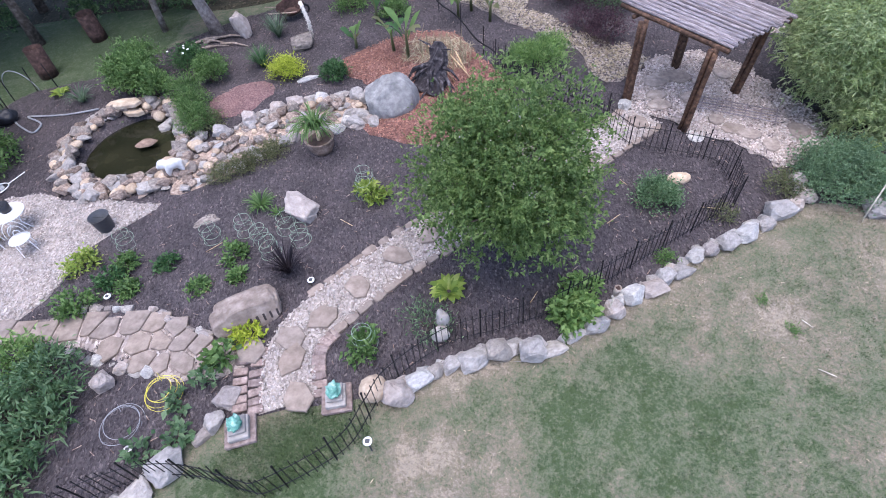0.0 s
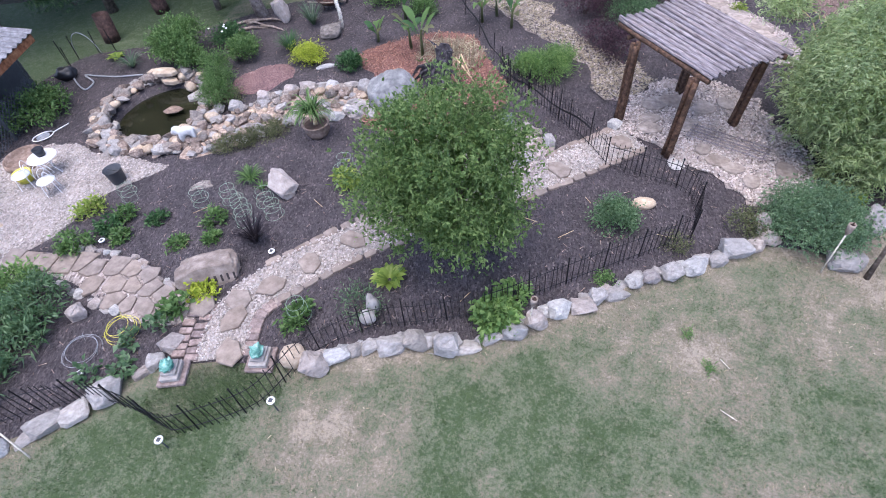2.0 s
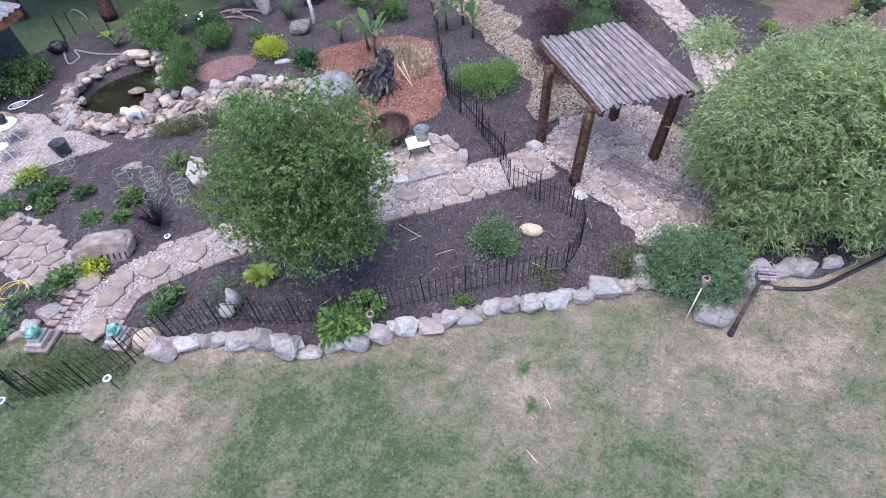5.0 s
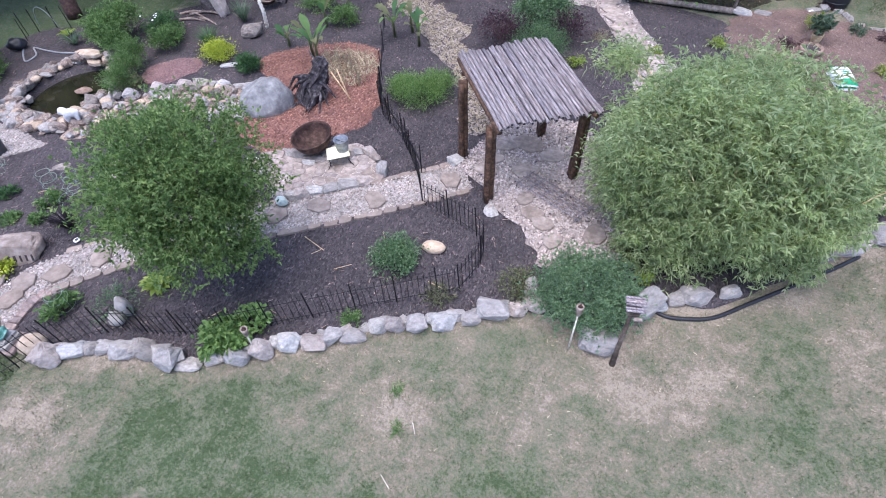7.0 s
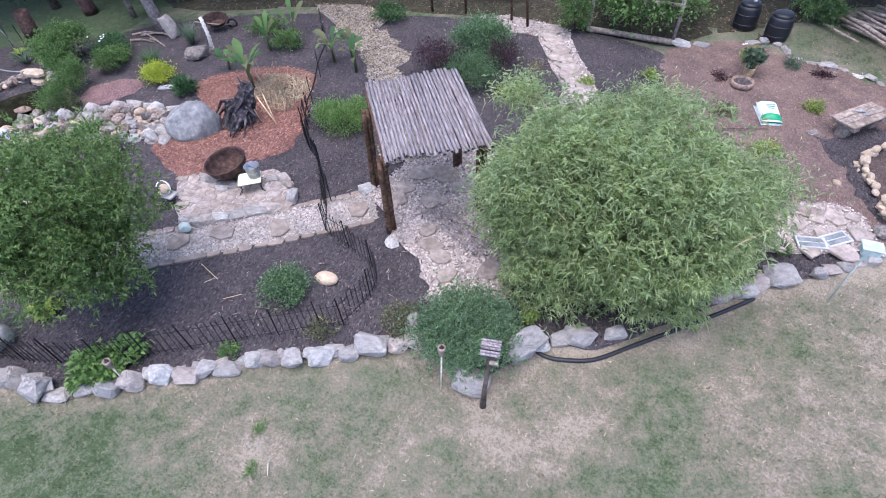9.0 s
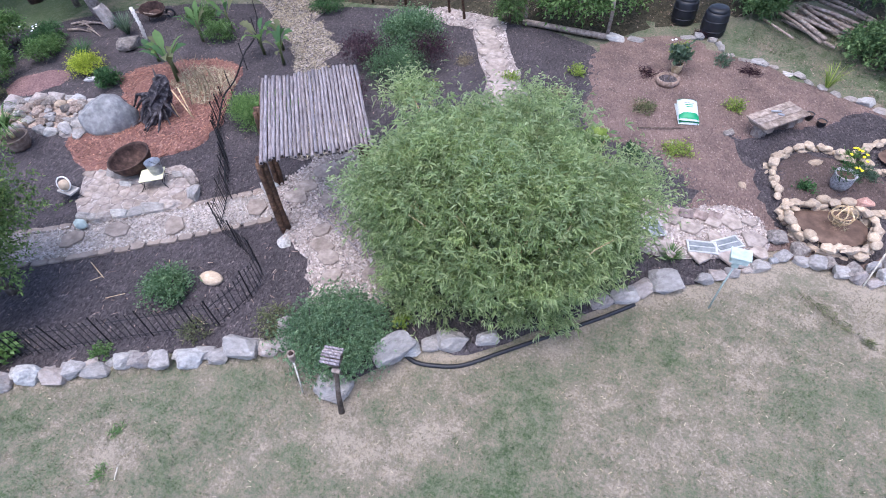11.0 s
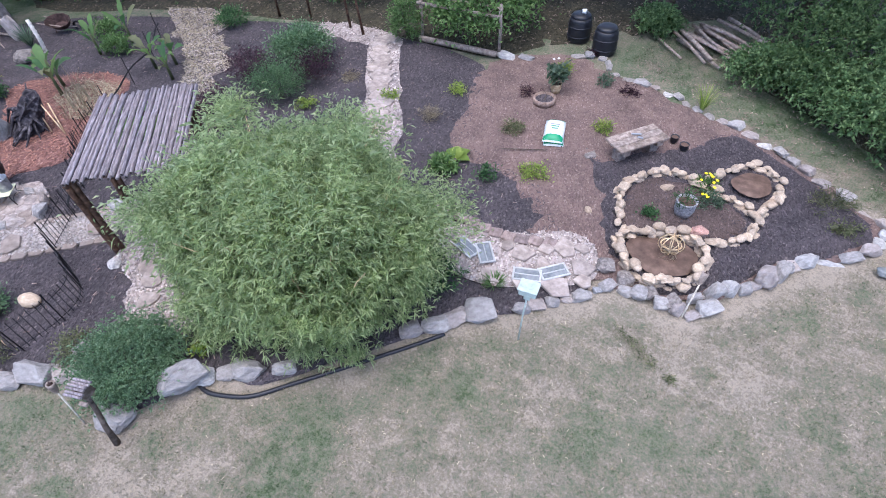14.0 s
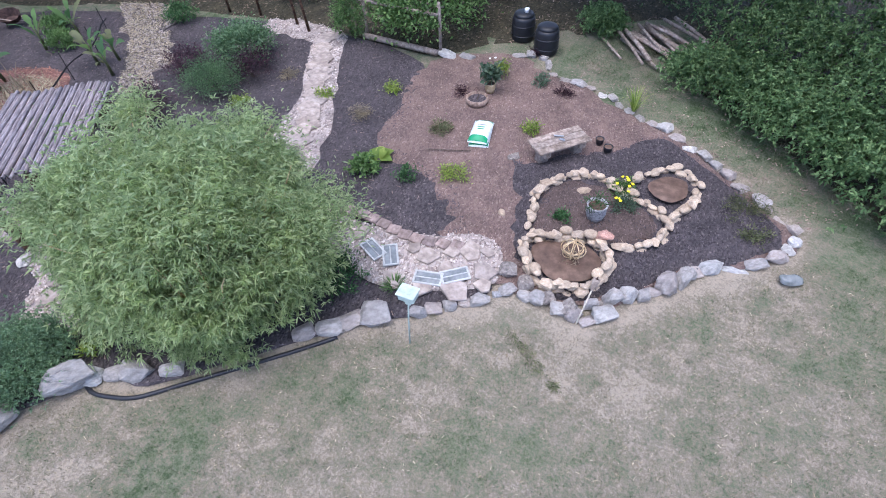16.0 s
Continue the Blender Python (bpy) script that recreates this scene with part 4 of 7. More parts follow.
def slab_prism(poly, thick=0.05, inset=0.012):
    """A flat stone with a softened rim, about its own middle."""
    cx, cy = sum(p[0] for p in poly) / len(poly), sum(p[1] for p in poly) / len(poly)
    bm = bmesh.new()
    rings = []
    for k, z in ((1.0, 0.0), (1.0, thick - inset), (1 - inset * 4, thick)):
        rings.append([bm.verts.new(((x - cx) * k, (y - cy) * k, z)) for x, y in poly])
    n = len(poly)
    for a, b in zip(rings, rings[1:]):
        for i in range(n):
            bm.faces.new((a[i], a[(i + 1) % n], b[(i + 1) % n], b[i]))
    bm.faces.new(rings[-1])
    bmesh.ops.recalc_face_normals(bm, faces=bm.faces[:])
    return bm, cx, cy


def paving(parent, region, spacing, joint, material, lift, name="flagstone", jitter=0.28, thick=0.05):
    """Fitted flat stones of uneven outline over a region."""
    xs, ys = [p[0] for p in region], [p[1] for p in region]
    seeds, row, y = [], 0, min(ys)
    while y < max(ys):
        x = min(xs) + (row % 2) * spacing / 2
        while x < max(xs):
            seeds.append((x + R.uniform(-jitter, jitter) * spacing, y + R.uniform(-jitter, jitter) * spacing))
            x += spacing
        y += spacing * 0.87
        row += 1
    for sx, sy in seeds:
        if not inside(sx, sy, region):
            continue
        h = spacing * 0.6
        poly = [(sx - h, sy - h), (sx + h, sy - h), (sx + h, sy + h), (sx - h, sy + h)]
        for tx, ty in seeds:
            d = math.hypot(tx - sx, ty - sy)
            if 0 < d < 2.5 * spacing:
                ux, uy = (tx - sx) / d, (ty - sy) / d
                poly = clip(poly, sx + ux * (d / 2 - joint), sy + uy * (d / 2 - joint), ux, uy)
        if len(poly) < 3:
            continue
        poly = [(x + R.uniform(-1, 1) * joint * 0.7, y + R.uniform(-1, 1) * joint * 0.7) for x, y in poly]
        bm, cx, cy = slab_prism(poly, thick)
        part(name, bm, material, parent, "", pose(cx, cy, gz(cx, cy) + lift, R.uniform(-1.5, 1.5), R.uniform(-1.5, 1.5), 0))


def step_stone(x, y, r, parent, lift=0.07, sides=6, material=None, stretch=1.3, name="stepping_stone"):
    a0 = R.uniform(0, 6.28)
    poly = []
    for i in range(sides):
        a = 6.283 * (i + R.uniform(-0.2, 0.2)) / sides
        u, v = r * stretch * math.cos(a) * R.uniform(0.85, 1.1), r * math.sin(a) * R.uniform(0.85, 1.1)
        poly.append((x + u * math.cos(a0) - v * math.sin(a0), y + u * math.sin(a0) + v * math.cos(a0)))
    bm, cx, cy = slab_prism(poly, 0.045)
    return part(name, bm, material or FLAG, parent, "", pose(cx, cy, gz(cx, cy) + lift))


flags = tagged(new("flagstone_walk"), "fitted tan flagstones with pale gravel joints", "paving", "", "structure")
FLAGS = [(-8.9, 5.05), (-7.9, 5.3), (-6.9, 5.3), (-5.7, 5.1), (-4.9, 4.7), (-4.1, 4.5), (-3.7, 4.1), (-4.2, 3.85), (-4.8, 3.85), (-5.5, 4.05), (-6.6, 4.5), (-7.8, 4.75), (-9.2, 4.6)]
patch("gravel_bed", FLAGS, BEIGE, 0.065, "pale gravel between flagstones", "gravel", 0.25, 0.01)
steps = tagged(new("stepping_stones"), "flat tan stepping stones set in white gravel", "stepping stones", "", "structure")
for x, y in ((-3.05, 4.5), (-2.98, 4.1), (-2.58, 4.9), (-2.05, 5.48), (-1.4, 6.15), (-0.78, 6.66), (0.7, 7.55), (1.4, 8.1), (2.45, 8.6), (3.75, 9.65), (-3.7, 4.3), (-2.75, 3.45)):
    step_stone(x, y, 0.23, steps, 0.08)
for x, y, r in ((4.55, 11.2, 0.27), (5.0, 11.3, 0.3), (5.17, 10.41, 0.25), (5.6, 11.05, 0.25), (4.35, 10.2, 0.22), (5.66, 9.2, 0.2), (5.4, 9.55, 0.17), (5.9, 9.0, 0.2), (6.1, 11.3, 0.2), (4.4, 10.6, 0.2), (6.9, 9.0, 0.22), (6.2, 8.6, 0.18)):
    step_stone(x, y, r, steps, 0.09, 7, PALEFLAG)
for x, y, r in ((10.1, 11.9, 0.24), (10.6, 12.15, 0.17), (12.05, 12.1, 0.22), (12.76, 12.52, 0.22), (11.72, 11.42, 0.2), (12.45, 12.35, 0.15), (13.16, 12.16, 0.22), (12.3, 11.45, 0.2), (12.82, 11.58, 0.27), (13.05, 12.6, 0.13), (11.75, 12.2, 0.14), (13.25, 11.85, 0.16), (12.5, 11.95, 0.16)):
    step_stone(x, y, r, steps, 0.10, 5, PALEFLAG, 1.2)
for i in range(16):
    k = i / 15
    step_stone(7.8 - 2.3 * k + R.uniform(-0.12, 0.12), 14.2 + 4.6 * k, 0.29, steps, 0.085, 6, PALEFLAG)

# pavers along both sides of the entry path
paver_edge = tagged(new("paver_edging"), "weathered pinkish grey pavers edging the gravel path", "paver edging", "", "structure")
bm = box(bmesh.new(), 0.23, 0.125, 0.06, bevel=0.012)
paver = bpy.data.meshes.new("brick")
bm.to_mesh(paver)
bm.free()
paver.materials.append(BRICK)
bm, _, _ = slab_prism([(-0.12, -0.05), (-0.04, -0.065), (0.09, -0.06), (0.12, 0.0), (0.1, 0.06), (-0.03, 0.065), (-0.11, 0.05)], 0.05, 0.012)
flat_paver = bpy.data.meshes.new("brick")
bm.to_mesh(flat_paver)
bm.free()
flat_paver.materials.append(FLAG)
for side in (1, -1):
    line = curve(ENTRY, 60)
    at, need = 0.0, 0.05
    for i, (a, b) in enumerate(zip(line, line[1:])):
        at += (b - a).length
        if at < need:
            continue
        d = (b - a).normalized()
        cross = (side < 0 and at < 1.7) or (side > 0 and at < 1.0)
        need = at + (0.137 if cross else 0.30)
        off = 0.50 if cross else 0.47
        x, y = b.x - d.y * off * side, b.y + d.x * off * side
        if side > 0 and 1.0 < at < 1.75:
            continue
        turn = math.degrees(math.atan2(d.y, d.x)) + (90 if cross else 0)
        big = Matrix.Identity(4) if cross else Matrix.Diagonal((R.uniform(1.0, 1.45), R.uniform(1.0, 1.6), 1, 1))
        part("brick", paver if cross else flat_paver, None, paver_edge, "", pose(x + (0 if cross else R.uniform(-0.03, 0.03)), y, gz(x, y) + 0.03 + R.uniform(-0.012, 0.008), R.uniform(-2, 2), R.uniform(-2, 2), turn + R.uniform(-8, 8)) @ big)
        if side > 0 and at < 1.0:
            part("brick", paver, None, paver_edge, "", pose(x - 0.25, y + 0.03, gz(x, y) + 0.04, R.uniform(-2, 2), R.uniform(-2, 2), turn + R.uniform(-5, 5)))
for k in range(12):
    x, y = 9.6 + 0.26 * k, 12.52 + 0.1 * math.sin(k * 0.6)
    part("brick", paver, None, paver_edge, "", pose(x, y, gz(x, y) + 0.085, R.uniform(-2, 2), R.uniform(-2, 2), R.uniform(-8, 8)) @ Matrix.Diagonal((1.1, 1.8, 1, 1)))


# ---- pergola ----
def log_between(parent, a, b, r0, r1, material, name, seg=10, wobble=0.05, square=False):
    a, b = Vector(a), Vector(b)
    bm = bmesh.new()
    n = 6
    pts = [a.lerp(b, i / n) + Vector((R.uniform(-1, 1), R.uniform(-1, 1), 0)) * r0 * 0.06 for i in range(n + 1)]
    tube(bm, pts, [r0 + (r1 - r0) * i / n for i in range(n + 1)], seg, wobble)
    return part(name, bm, material, parent, "", None, not square)


def pergola():
    p = tagged(new("pergola"), "rustic pergola of brown log posts under a grey pole roof", "pergola")
    feet = [(4.66, 9.36, 4.74, 9.3), (3.70, 10.5, 3.74, 10.58), (6.14, 10.52, 6.24, 10.42), (5.16, 11.75, 5.2, 11.8)]
    for x, y, tx, ty in feet:
        post = new("post")
        post.parent = p
        a, b = (x, y, gz(x, y) + 0.0), (tx, ty, 1.93)
        for k in range(3):
            o = [(0.055, 0.03), (-0.05, 0.045), (0.0, -0.055)][k]
            log_between(post, (a[0] + o[0], a[1] + o[1], a[2]), (b[0] + o[0], b[1] + o[1], b[2] - 0.04 * k), 0.060, 0.052, LOG, "log", 8, 0.12)
    for (ax, ay), (bx, by) in (((4.95, 9.15), (3.42, 11.25)), ((6.45, 10.1), (4.95, 12.3))):
        log_between(p, (ax, ay, 1.94), (bx, by, 1.97), 0.055, 0.05, LOG, "beam", 8)
    for (ax, ay), (bx, by) in (((4.7, 9.35), (6.3, 10.45)), ((3.6, 10.9), (5.3, 12.0))):
        log_between(p, (ax, ay, 1.86), (bx, by, 1.86), 0.05, 0.05, LOG, "beam", 8)
    n = 27
    f0, f1, b0, b1 = Vector((4.93, 9.13, 2.03)), Vector((6.57, 10.17, 2.0)), Vector((3.38, 11.3, 2.05)), Vector((4.95, 12.45, 2.05))
    for i in range(n):
        k = (i + 0.5) / n
        a, b = f0.lerp(f1, k), b0.lerp(b1, k)
        d = (b - a).normalized()
        a, b = a - d * R.uniform(-0.06, 0.07), b + d * R.uniform(-0.08, 0.09)
        r = R.uniform(0.030, 0.036)
        bm = bmesh.new()
        pts = [a.lerp(b, j / 5) + Vector((R.uniform(-0.008, 0.008), R.uniform(-0.008, 0.008), R.uniform(-0.01, 0.01) + (0.02 if i % 2 else 0))) for j in range(6)]
        tube(bm, pts, r, 8, 0.04)
        pole = part("pole", bm, POLE, p, "", None, True)
        # solid pole: a dark disc paints the shade of its hollow end
        part("hollow_end", tube(bmesh.new(), [a - d * 0.003, a + d * 0.01], r * 0.62, 7), INK_AND_SHADE, pole, "dark disc for the shade inside a pole end", Matrix.Translation((0, 0, 0.02 if i % 2 else 0.0)))
    return p


pergola()
lone_rock(ROCKS, 4.82, 9.1, 0.4, 0.32, 0.28, "grey block of stone at the foot of a post")

# ---- iron fence ----
FENCE_A = [(-7.4, 0.9), (-6.3, 1.6), (-5.5, 2.1), (-4.7, 2.35), (-3.95, 2.33), (-3.2, 2.12), (-2.85, 2.12), (-1.95, 2.62), (-1.62, 3.15), (-1.35, 3.62), (-0.5, 4.25), (0.4, 4.5), (1.4, 4.85), (2.3, 5.4), (3.1, 5.9), (4.0, 6.45), (4.9, 7.0)]
FENCE_B = [(4.9, 7.0), (5.05, 7.7), (4.9, 8.25), (4.2, 8.6), (3.45, 8.85)]
FENCE_C = [(3.4, 8.9), (2.9, 9.75), (2.1, 10.75), (1.25, 11.5), (0.75, 12.5)]
picket = bpy.data.meshes.new("picket")
bm = tube(bmesh.new(), [(0, 0, 0), (0, 0, 0.68)], 0.0065, 4)
tube(bm, [(0, 0, 0.68), (0, 0, 0.69), (0, 0, 0.72)], [0.012, 0.010, 0.002], 4)
bm.to_mesh(picket)
bm.free()
picket.materials.append(IRON)
fpost = bpy.data.meshes.new("post")
bm = tube(bmesh.new(), [(0, 0, 0), (0, 0, 0.76)], 0.012, 6)
tube(bm, [(0, 0, 0.76), (0, 0, 0.78), (0, 0, 0.80), (0, 0, 0.82)], [0.010, 0.019, 0.016, 0.004], 6)
bm.to_mesh(fpost)
bm.free()
fpost.materials.append(IRON)


def fence(line, label, spacing=0.105):
    f = tagged(new("fence"), label, "fence", "garden fences")
    pts = curve(line, 8)
    rail_lo, rail_hi = bmesh.new(), bmesh.new()
    tube(rail_lo, [(p.x, p.y, gz(p.x, p.y) + 0.13) for p in pts], 0.008, 4)
    tube(rail_hi, [(p.x, p.y, gz(p.x, p.y) + 0.58) for p in pts], 0.008, 4)
    part("rail", rail_lo, IRON, f)
    part("rail", rail_hi, IRON, f)
    at, need, count = 0.0, 0.0, 0
    fine = curve(line, 60)
    for a, b in zip(fine, fine[1:]):
        at += (b - a).length
        if at >= need:
            need += spacing
            post = count % 7 == 0
            lean = pose(b.x, b.y, gz(b.x, b.y) - 0.02, R.uniform(-2, 2), R.uniform(-2, 2), R.uniform(0, 90))
            part("post" if post else "picket", fpost if post else picket, None, f, "", lean)
            count += 1
    return f


fence(FENCE_A, "low black iron picket fence behind the stone edging")
fence(FENCE_B, "low black iron picket fence turning toward the pergola")
fence(FENCE_C, "low black iron picket fence with netting beside the red mulch")


# ---- plants ----
def trunk_and_limbs(parent, base, top, r, spread, tips, material=BARK):
    bm = bmesh.new()
    b, t = Vector(base), Vector(top)
    pts = [b.lerp(t, i / 5) + Vector((R.uniform(-1, 1), R.uniform(-1, 1), 0)) * r * 0.5 for i in range(6)]
    tube(bm, pts, [r * (1.25 if i == 0 else 1 - 0.13 * i) for i in range(6)], 9, 0.08)
    part("trunk", bm, material, parent, "", None, True)
    for q in tips:
        s = pts[R.choice((2, 3, 4))]
        q = Vector(q)
        mid = s.lerp(q, 0.5) + Vector((0, 0, 0.12 * spread))
        bm = bmesh.new()
        tube(bm, [s, s.lerp(mid, 0.6), mid, q], [r * 0.5, r * 0.4, r * 0.3, r * 0.08], 6, 0.08)
        part("limb", bm, material, parent, "", None, True)


def garden_tree():
    t = tagged(new("tree"), "round leafy green tree standing in dark mulch", "tree")
    c = (0.62, 6.08, 2.12)
    me, tips = crown("crown", c, (1.42, 1.42, 1.45), 620, 55, 0.13, L_TREE, 0.076, 0.036, 0.48, -0.75, 0.35, 0.2, 5)
    part("crown", me, None, t)
    me, _ = crown("crown", (0.62, 6.08, 1.5), (1.2, 1.2, 0.95), 150, 40, 0.13, L_TREE, 0.078, 0.036, 0.35, -0.9)
    part("crown", me, None, t)
    me, _ = crown("new_growth", c, (1.58, 1.55, 1.62), 190, 14, 0.08, L_TREE, 0.08, 0.034, 0.88, -0.5, 0.8)
    part("new_growth", me, None, t, "pale new shoots")
    g = gz(0.7, 6.2)
    trunk_and_limbs(t, (0.72, 6.15, g), (0.62, 6.1, 1.6), 0.075, 1, [tips[i] for i in range(0, 400, 24)])


garden_tree()


def bamboo_clump():
    t = tagged(new("bamboo"), "huge dense clump of leafy pale green bamboo", "bamboo")
    parts = [((8.95, 9.85, 1.25), (1.95, 1.5, 1.85), 700), ((7.75, 9.7, 1.2), (1.0, 1.05, 1.5), 300), ((9.85, 10.25, 1.0), (1.3, 1.15, 1.55), 260), ((8.9, 11.1, 1.1), (1.55, 1.05, 1.55), 250), ((8.6, 12.1, 0.8), (0.8, 0.7, 1.0), 80), ((8.1, 8.75, 0.5), (0.8, 0.55, 0.8), 90), ((9.5, 9.1, 0.5), (1.0, 0.5, 0.8), 90)]
    for c, r, n in parts:
        me, _ = crown("foliage", c, r, int(n * 1.5), 54, 0.125, L_BAMBOO, 0.112, 0.019, 0.62, -0.35, 0.1, 0.35, 6)
        part("foliage", me, None, t)
    for c, r, n in (((8.9, 10.1, 1.25), (2.2, 1.8, 1.9), 260), ((7.9, 10.1, 1.5), (1.1, 1.1, 1.4), 130)):
        me, _ = crown("new_growth", c, r, int(n * 1.4), 20, 0.15, L_BAMBOO, 0.145, 0.022, 0.9, -0.1, 0.4, 0.4, 4)
        part("new_growth", me, None, t, "feathery arching tips")
    for c, r, n in (((9.3, 11.9, 0.9), (1.3, 0.8, 1.0), 60), ((10.7, 10.9, 1.3), (0.8, 0.8, 1.1), 50), ((10.9, 10.6, 1.7), (0.7, 0.8, 0.9), 50), ((7.25, 9.6, 1.5), (0.5, 0.8, 1.0), 120), ((7.55, 9.5, 2.2), (0.6, 0.8, 0.6), 120), ((8.3, 10.9, 2.2), (0.9, 0.7, 0.65), 100), ((8.6, 12.6, 0.7), (0.6, 0.6, 0.8), 50), ((9.3, 9.3, 2.3), (1.6, 0.7, 0.7), 60), ((6.9, 9.4, 1.5), (0.35, 0.7, 0.8), 100), ((7.1, 9.0, 2.2), (0.4, 0.5, 0.4), 60), ((10.9, 11.1, 1.5), (0.5, 0.6, 0.7), 70), ((6.65, 11.5, 2.25), (0.38, 0.42, 0.45), 80), ((9.0, 11.9, 2.25), (0.75, 0.45, 0.4), 70)):
        me, _ = crown("foliage", c, r, n, 18, 0.17, L_BAMBOO, 0.12, 0.02, 0.3, -0.2, 0.6, 0.4)
        part("foliage", me, None, t)
    for i in range(30):
        x, y = 9.0 + R.uniform(-1.1, 1.1), 10.0 + R.uniform(-0.8, 0.8)
        bm = bmesh.new()
        dx, dy = (x - 9.0) * 0.7 + R.uniform(-0.4, 0.4), (y - 9.9) * 0.7 + R.uniform(-0.4, 0.4)
        tube(bm, [(x, y, 0), (x + dx * 0.2, y + dy * 0.2, 1.1), (x + dx * 0.6, y + dy * 0.6, 2.0), (x + dx * 0.8, y + dy * 0.8, 2.3)], [0.016, 0.014, 0.01, 0.004], 5)
        part("cane", bm, BAMBOO_TAN, t)
    for x, y, tx, ty in ((7.9, 10.3, 6.65, 11.5), (8.1, 10.4, 6.8, 11.7), (9.0, 10.6, 8.8, 11.9), (9.3, 10.6, 9.4, 12.0)):
        part("cane", tube(bmesh.new(), [(x, y, 0), (x + (tx - x) * 0.25, y + (ty - y) * 0.25, 1.3), (x + (tx - x) * 0.7, y + (ty - y) * 0.7, 2.2), (tx, ty, 2.4)], [0.014, 0.012, 0.009, 0.004], 5), BAMBOO_TAN, t)


bamboo_clump()


def bush(x, y, r, h, material, label, category="shrub", n=60, per=26, ll=0.09, lw=0.045, name="shrub", low=-0.2, lift=0.5, fill=0.45, stems=5, ry=None, group="", node=1):
    t = thing(name, x, y, label, category, group=group)
    me, tips = crown("foliage", (0, 0, h * 0.45), (r, ry or r, h * 0.55), n, per, 0.16 * r + 0.02, material, ll, lw, fill, low, lift, 0.2, node)
    part("foliage", me, None, t)
    for i in range(stems):
        q = tips[(i * 7) % len(tips)]
        bm = tube(bmesh.new(), [(R.uniform(-0.05, 0.05), R.uniform(-0.05, 0.05), -0.02), (q[0] * 0.5, q[1] * 0.5, q[2] * 0.6), tuple(q)], [0.012, 0.009, 0.004], 5)
        part("stem", bm, BARK, t)
    return t


def rosette(x, y, r, h, n, material, label, category="plant", width=0.09, name="plant", droop=0.45, group=""):
    """Broad or strap leaves rising from one crown and arching over."""
    t = thing(name, x, y, label, category, group=group)
    verts, faces = [], []
    for i in range(n):
        a, k = R.uniform(0, 6.283), R.uniform(0.55, 1.0)
        L_, up, w = r * k, h * R.uniform(0.6, 1.1), width * R.uniform(0.7, 1.2) / 2
        ca, sa, o = math.cos(a), math.sin(a), len(verts)
        seg = 5
        for j in range(seg + 1):
            s = j / seg
            rad = 0.02 + L_ * s
            z = up * (1.6 * s - (0.6 + droop) * s * s) + 0.02
            ww = w * (math.sin(math.pi * min(1, 0.12 + 0.88 * s)) if width > 0.05 else (1 - s) ** 0.6)
            for e in (-1, 0, 1):
                verts.append((rad * ca - e * ww * sa, rad * sa + e * ww * ca, z + abs(e) * ww * 0.3))
        for j in range(seg):
            b = o + 3 * j
            faces += [(b, b + 1, b + 4, b + 3), (b + 1, b + 2, b + 5, b + 4)]
    part("foliage", mesh_of("foliage", verts, faces, material, True), None, t)
    return t


def stalks(x, y, r, h, n, material, label, category="ornamental grass", name="grass_clump", width=0.018, group=""):
    return rosette(x, y, r, h, n, material, label, category, width, name, 0.15, group)


# shrubs and perennials of the front bed
jun = bush(7.05, 7.5, 0.82, 0.62, L_JUNIPER, "dense dark green juniper mound spilling over its rocks", "juniper", 820, 46, 0.048, 0.018, "juniper", -0.1, 0.7, 0.7, 6, 0.74, node=6)
bush(3.55, 7.25, 0.4, 0.45, L_SEDUM, "round grey-green perennial in dark mulch", "perennial", 90, 30, 0.06, 0.035)
bush(5.92, 7.35, 0.34, 0.42, L_DRIED, "small olive green shrub beside the fence", "shrub", 55, 24, 0.05, 0.025)
bush(4.6, 6.72, 0.26, 0.26, L_DRIED, "thin dry olive plant beside the fence", "perennial", 22, 18, 0.06, 0.02)
bush(1.55, 4.72, 0.29, 0.45, L_FRESH, "bright green leafy perennial on the stone edging", "perennial", 70, 22, 0.13, 0.08)
bush(1.75, 5.15, 0.24, 0.4, L_FRESH, "bright green leafy perennial behind the fence", "perennial", 30, 18, 0.1, 0.06)
rosette(-0.46, 5.33, 0.36, 0.26, 46, L_HOSTA, "yellow-green hosta rosette in dark mulch", "hosta", 0.13, "hosta")
bush(-0.82, 4.62, 0.42, 0.42, L_SEDUM, "feathery green plant round a stone ornament", "perennial", 30, 14, 0.09, 0.02)
bush(3.35, 5.82, 0.17, 0.12, L_GREEN, "small green ground cover tuft", "ground cover", 20, 20, 0.05, 0.03)
bush(-1.82, 4.3, 0.25, 0.3, L_GREEN, "small leafy green plant beside the path", "perennial", 26, 14, 0.11, 0.06)
bush(-3.85, 4.62, 0.28, 0.2, L_LIME, "lime green creeping plant at the path's corner", "ground cover", 40, 14, 0.09, 0.05)
bush(-4.1, 4.2, 0.26, 0.3, L_GREEN, "leafy green plant on the path's corner", "perennial", 18, 8, 0.15, 0.09)
for x, y, r in ((-4.3, 3.85, 0.26), (-4.65, 3.5, 0.22), (-4.5, 2.9, 0.2), (-4.95, 2.65, 0.3)):
    bush(x, y, r * 0.9, 0.28, L_SEDUM, "broad-leaved green plant in the western bed", "perennial", 11, 6, 0.14, 0.085, group="broad-leaved plants")
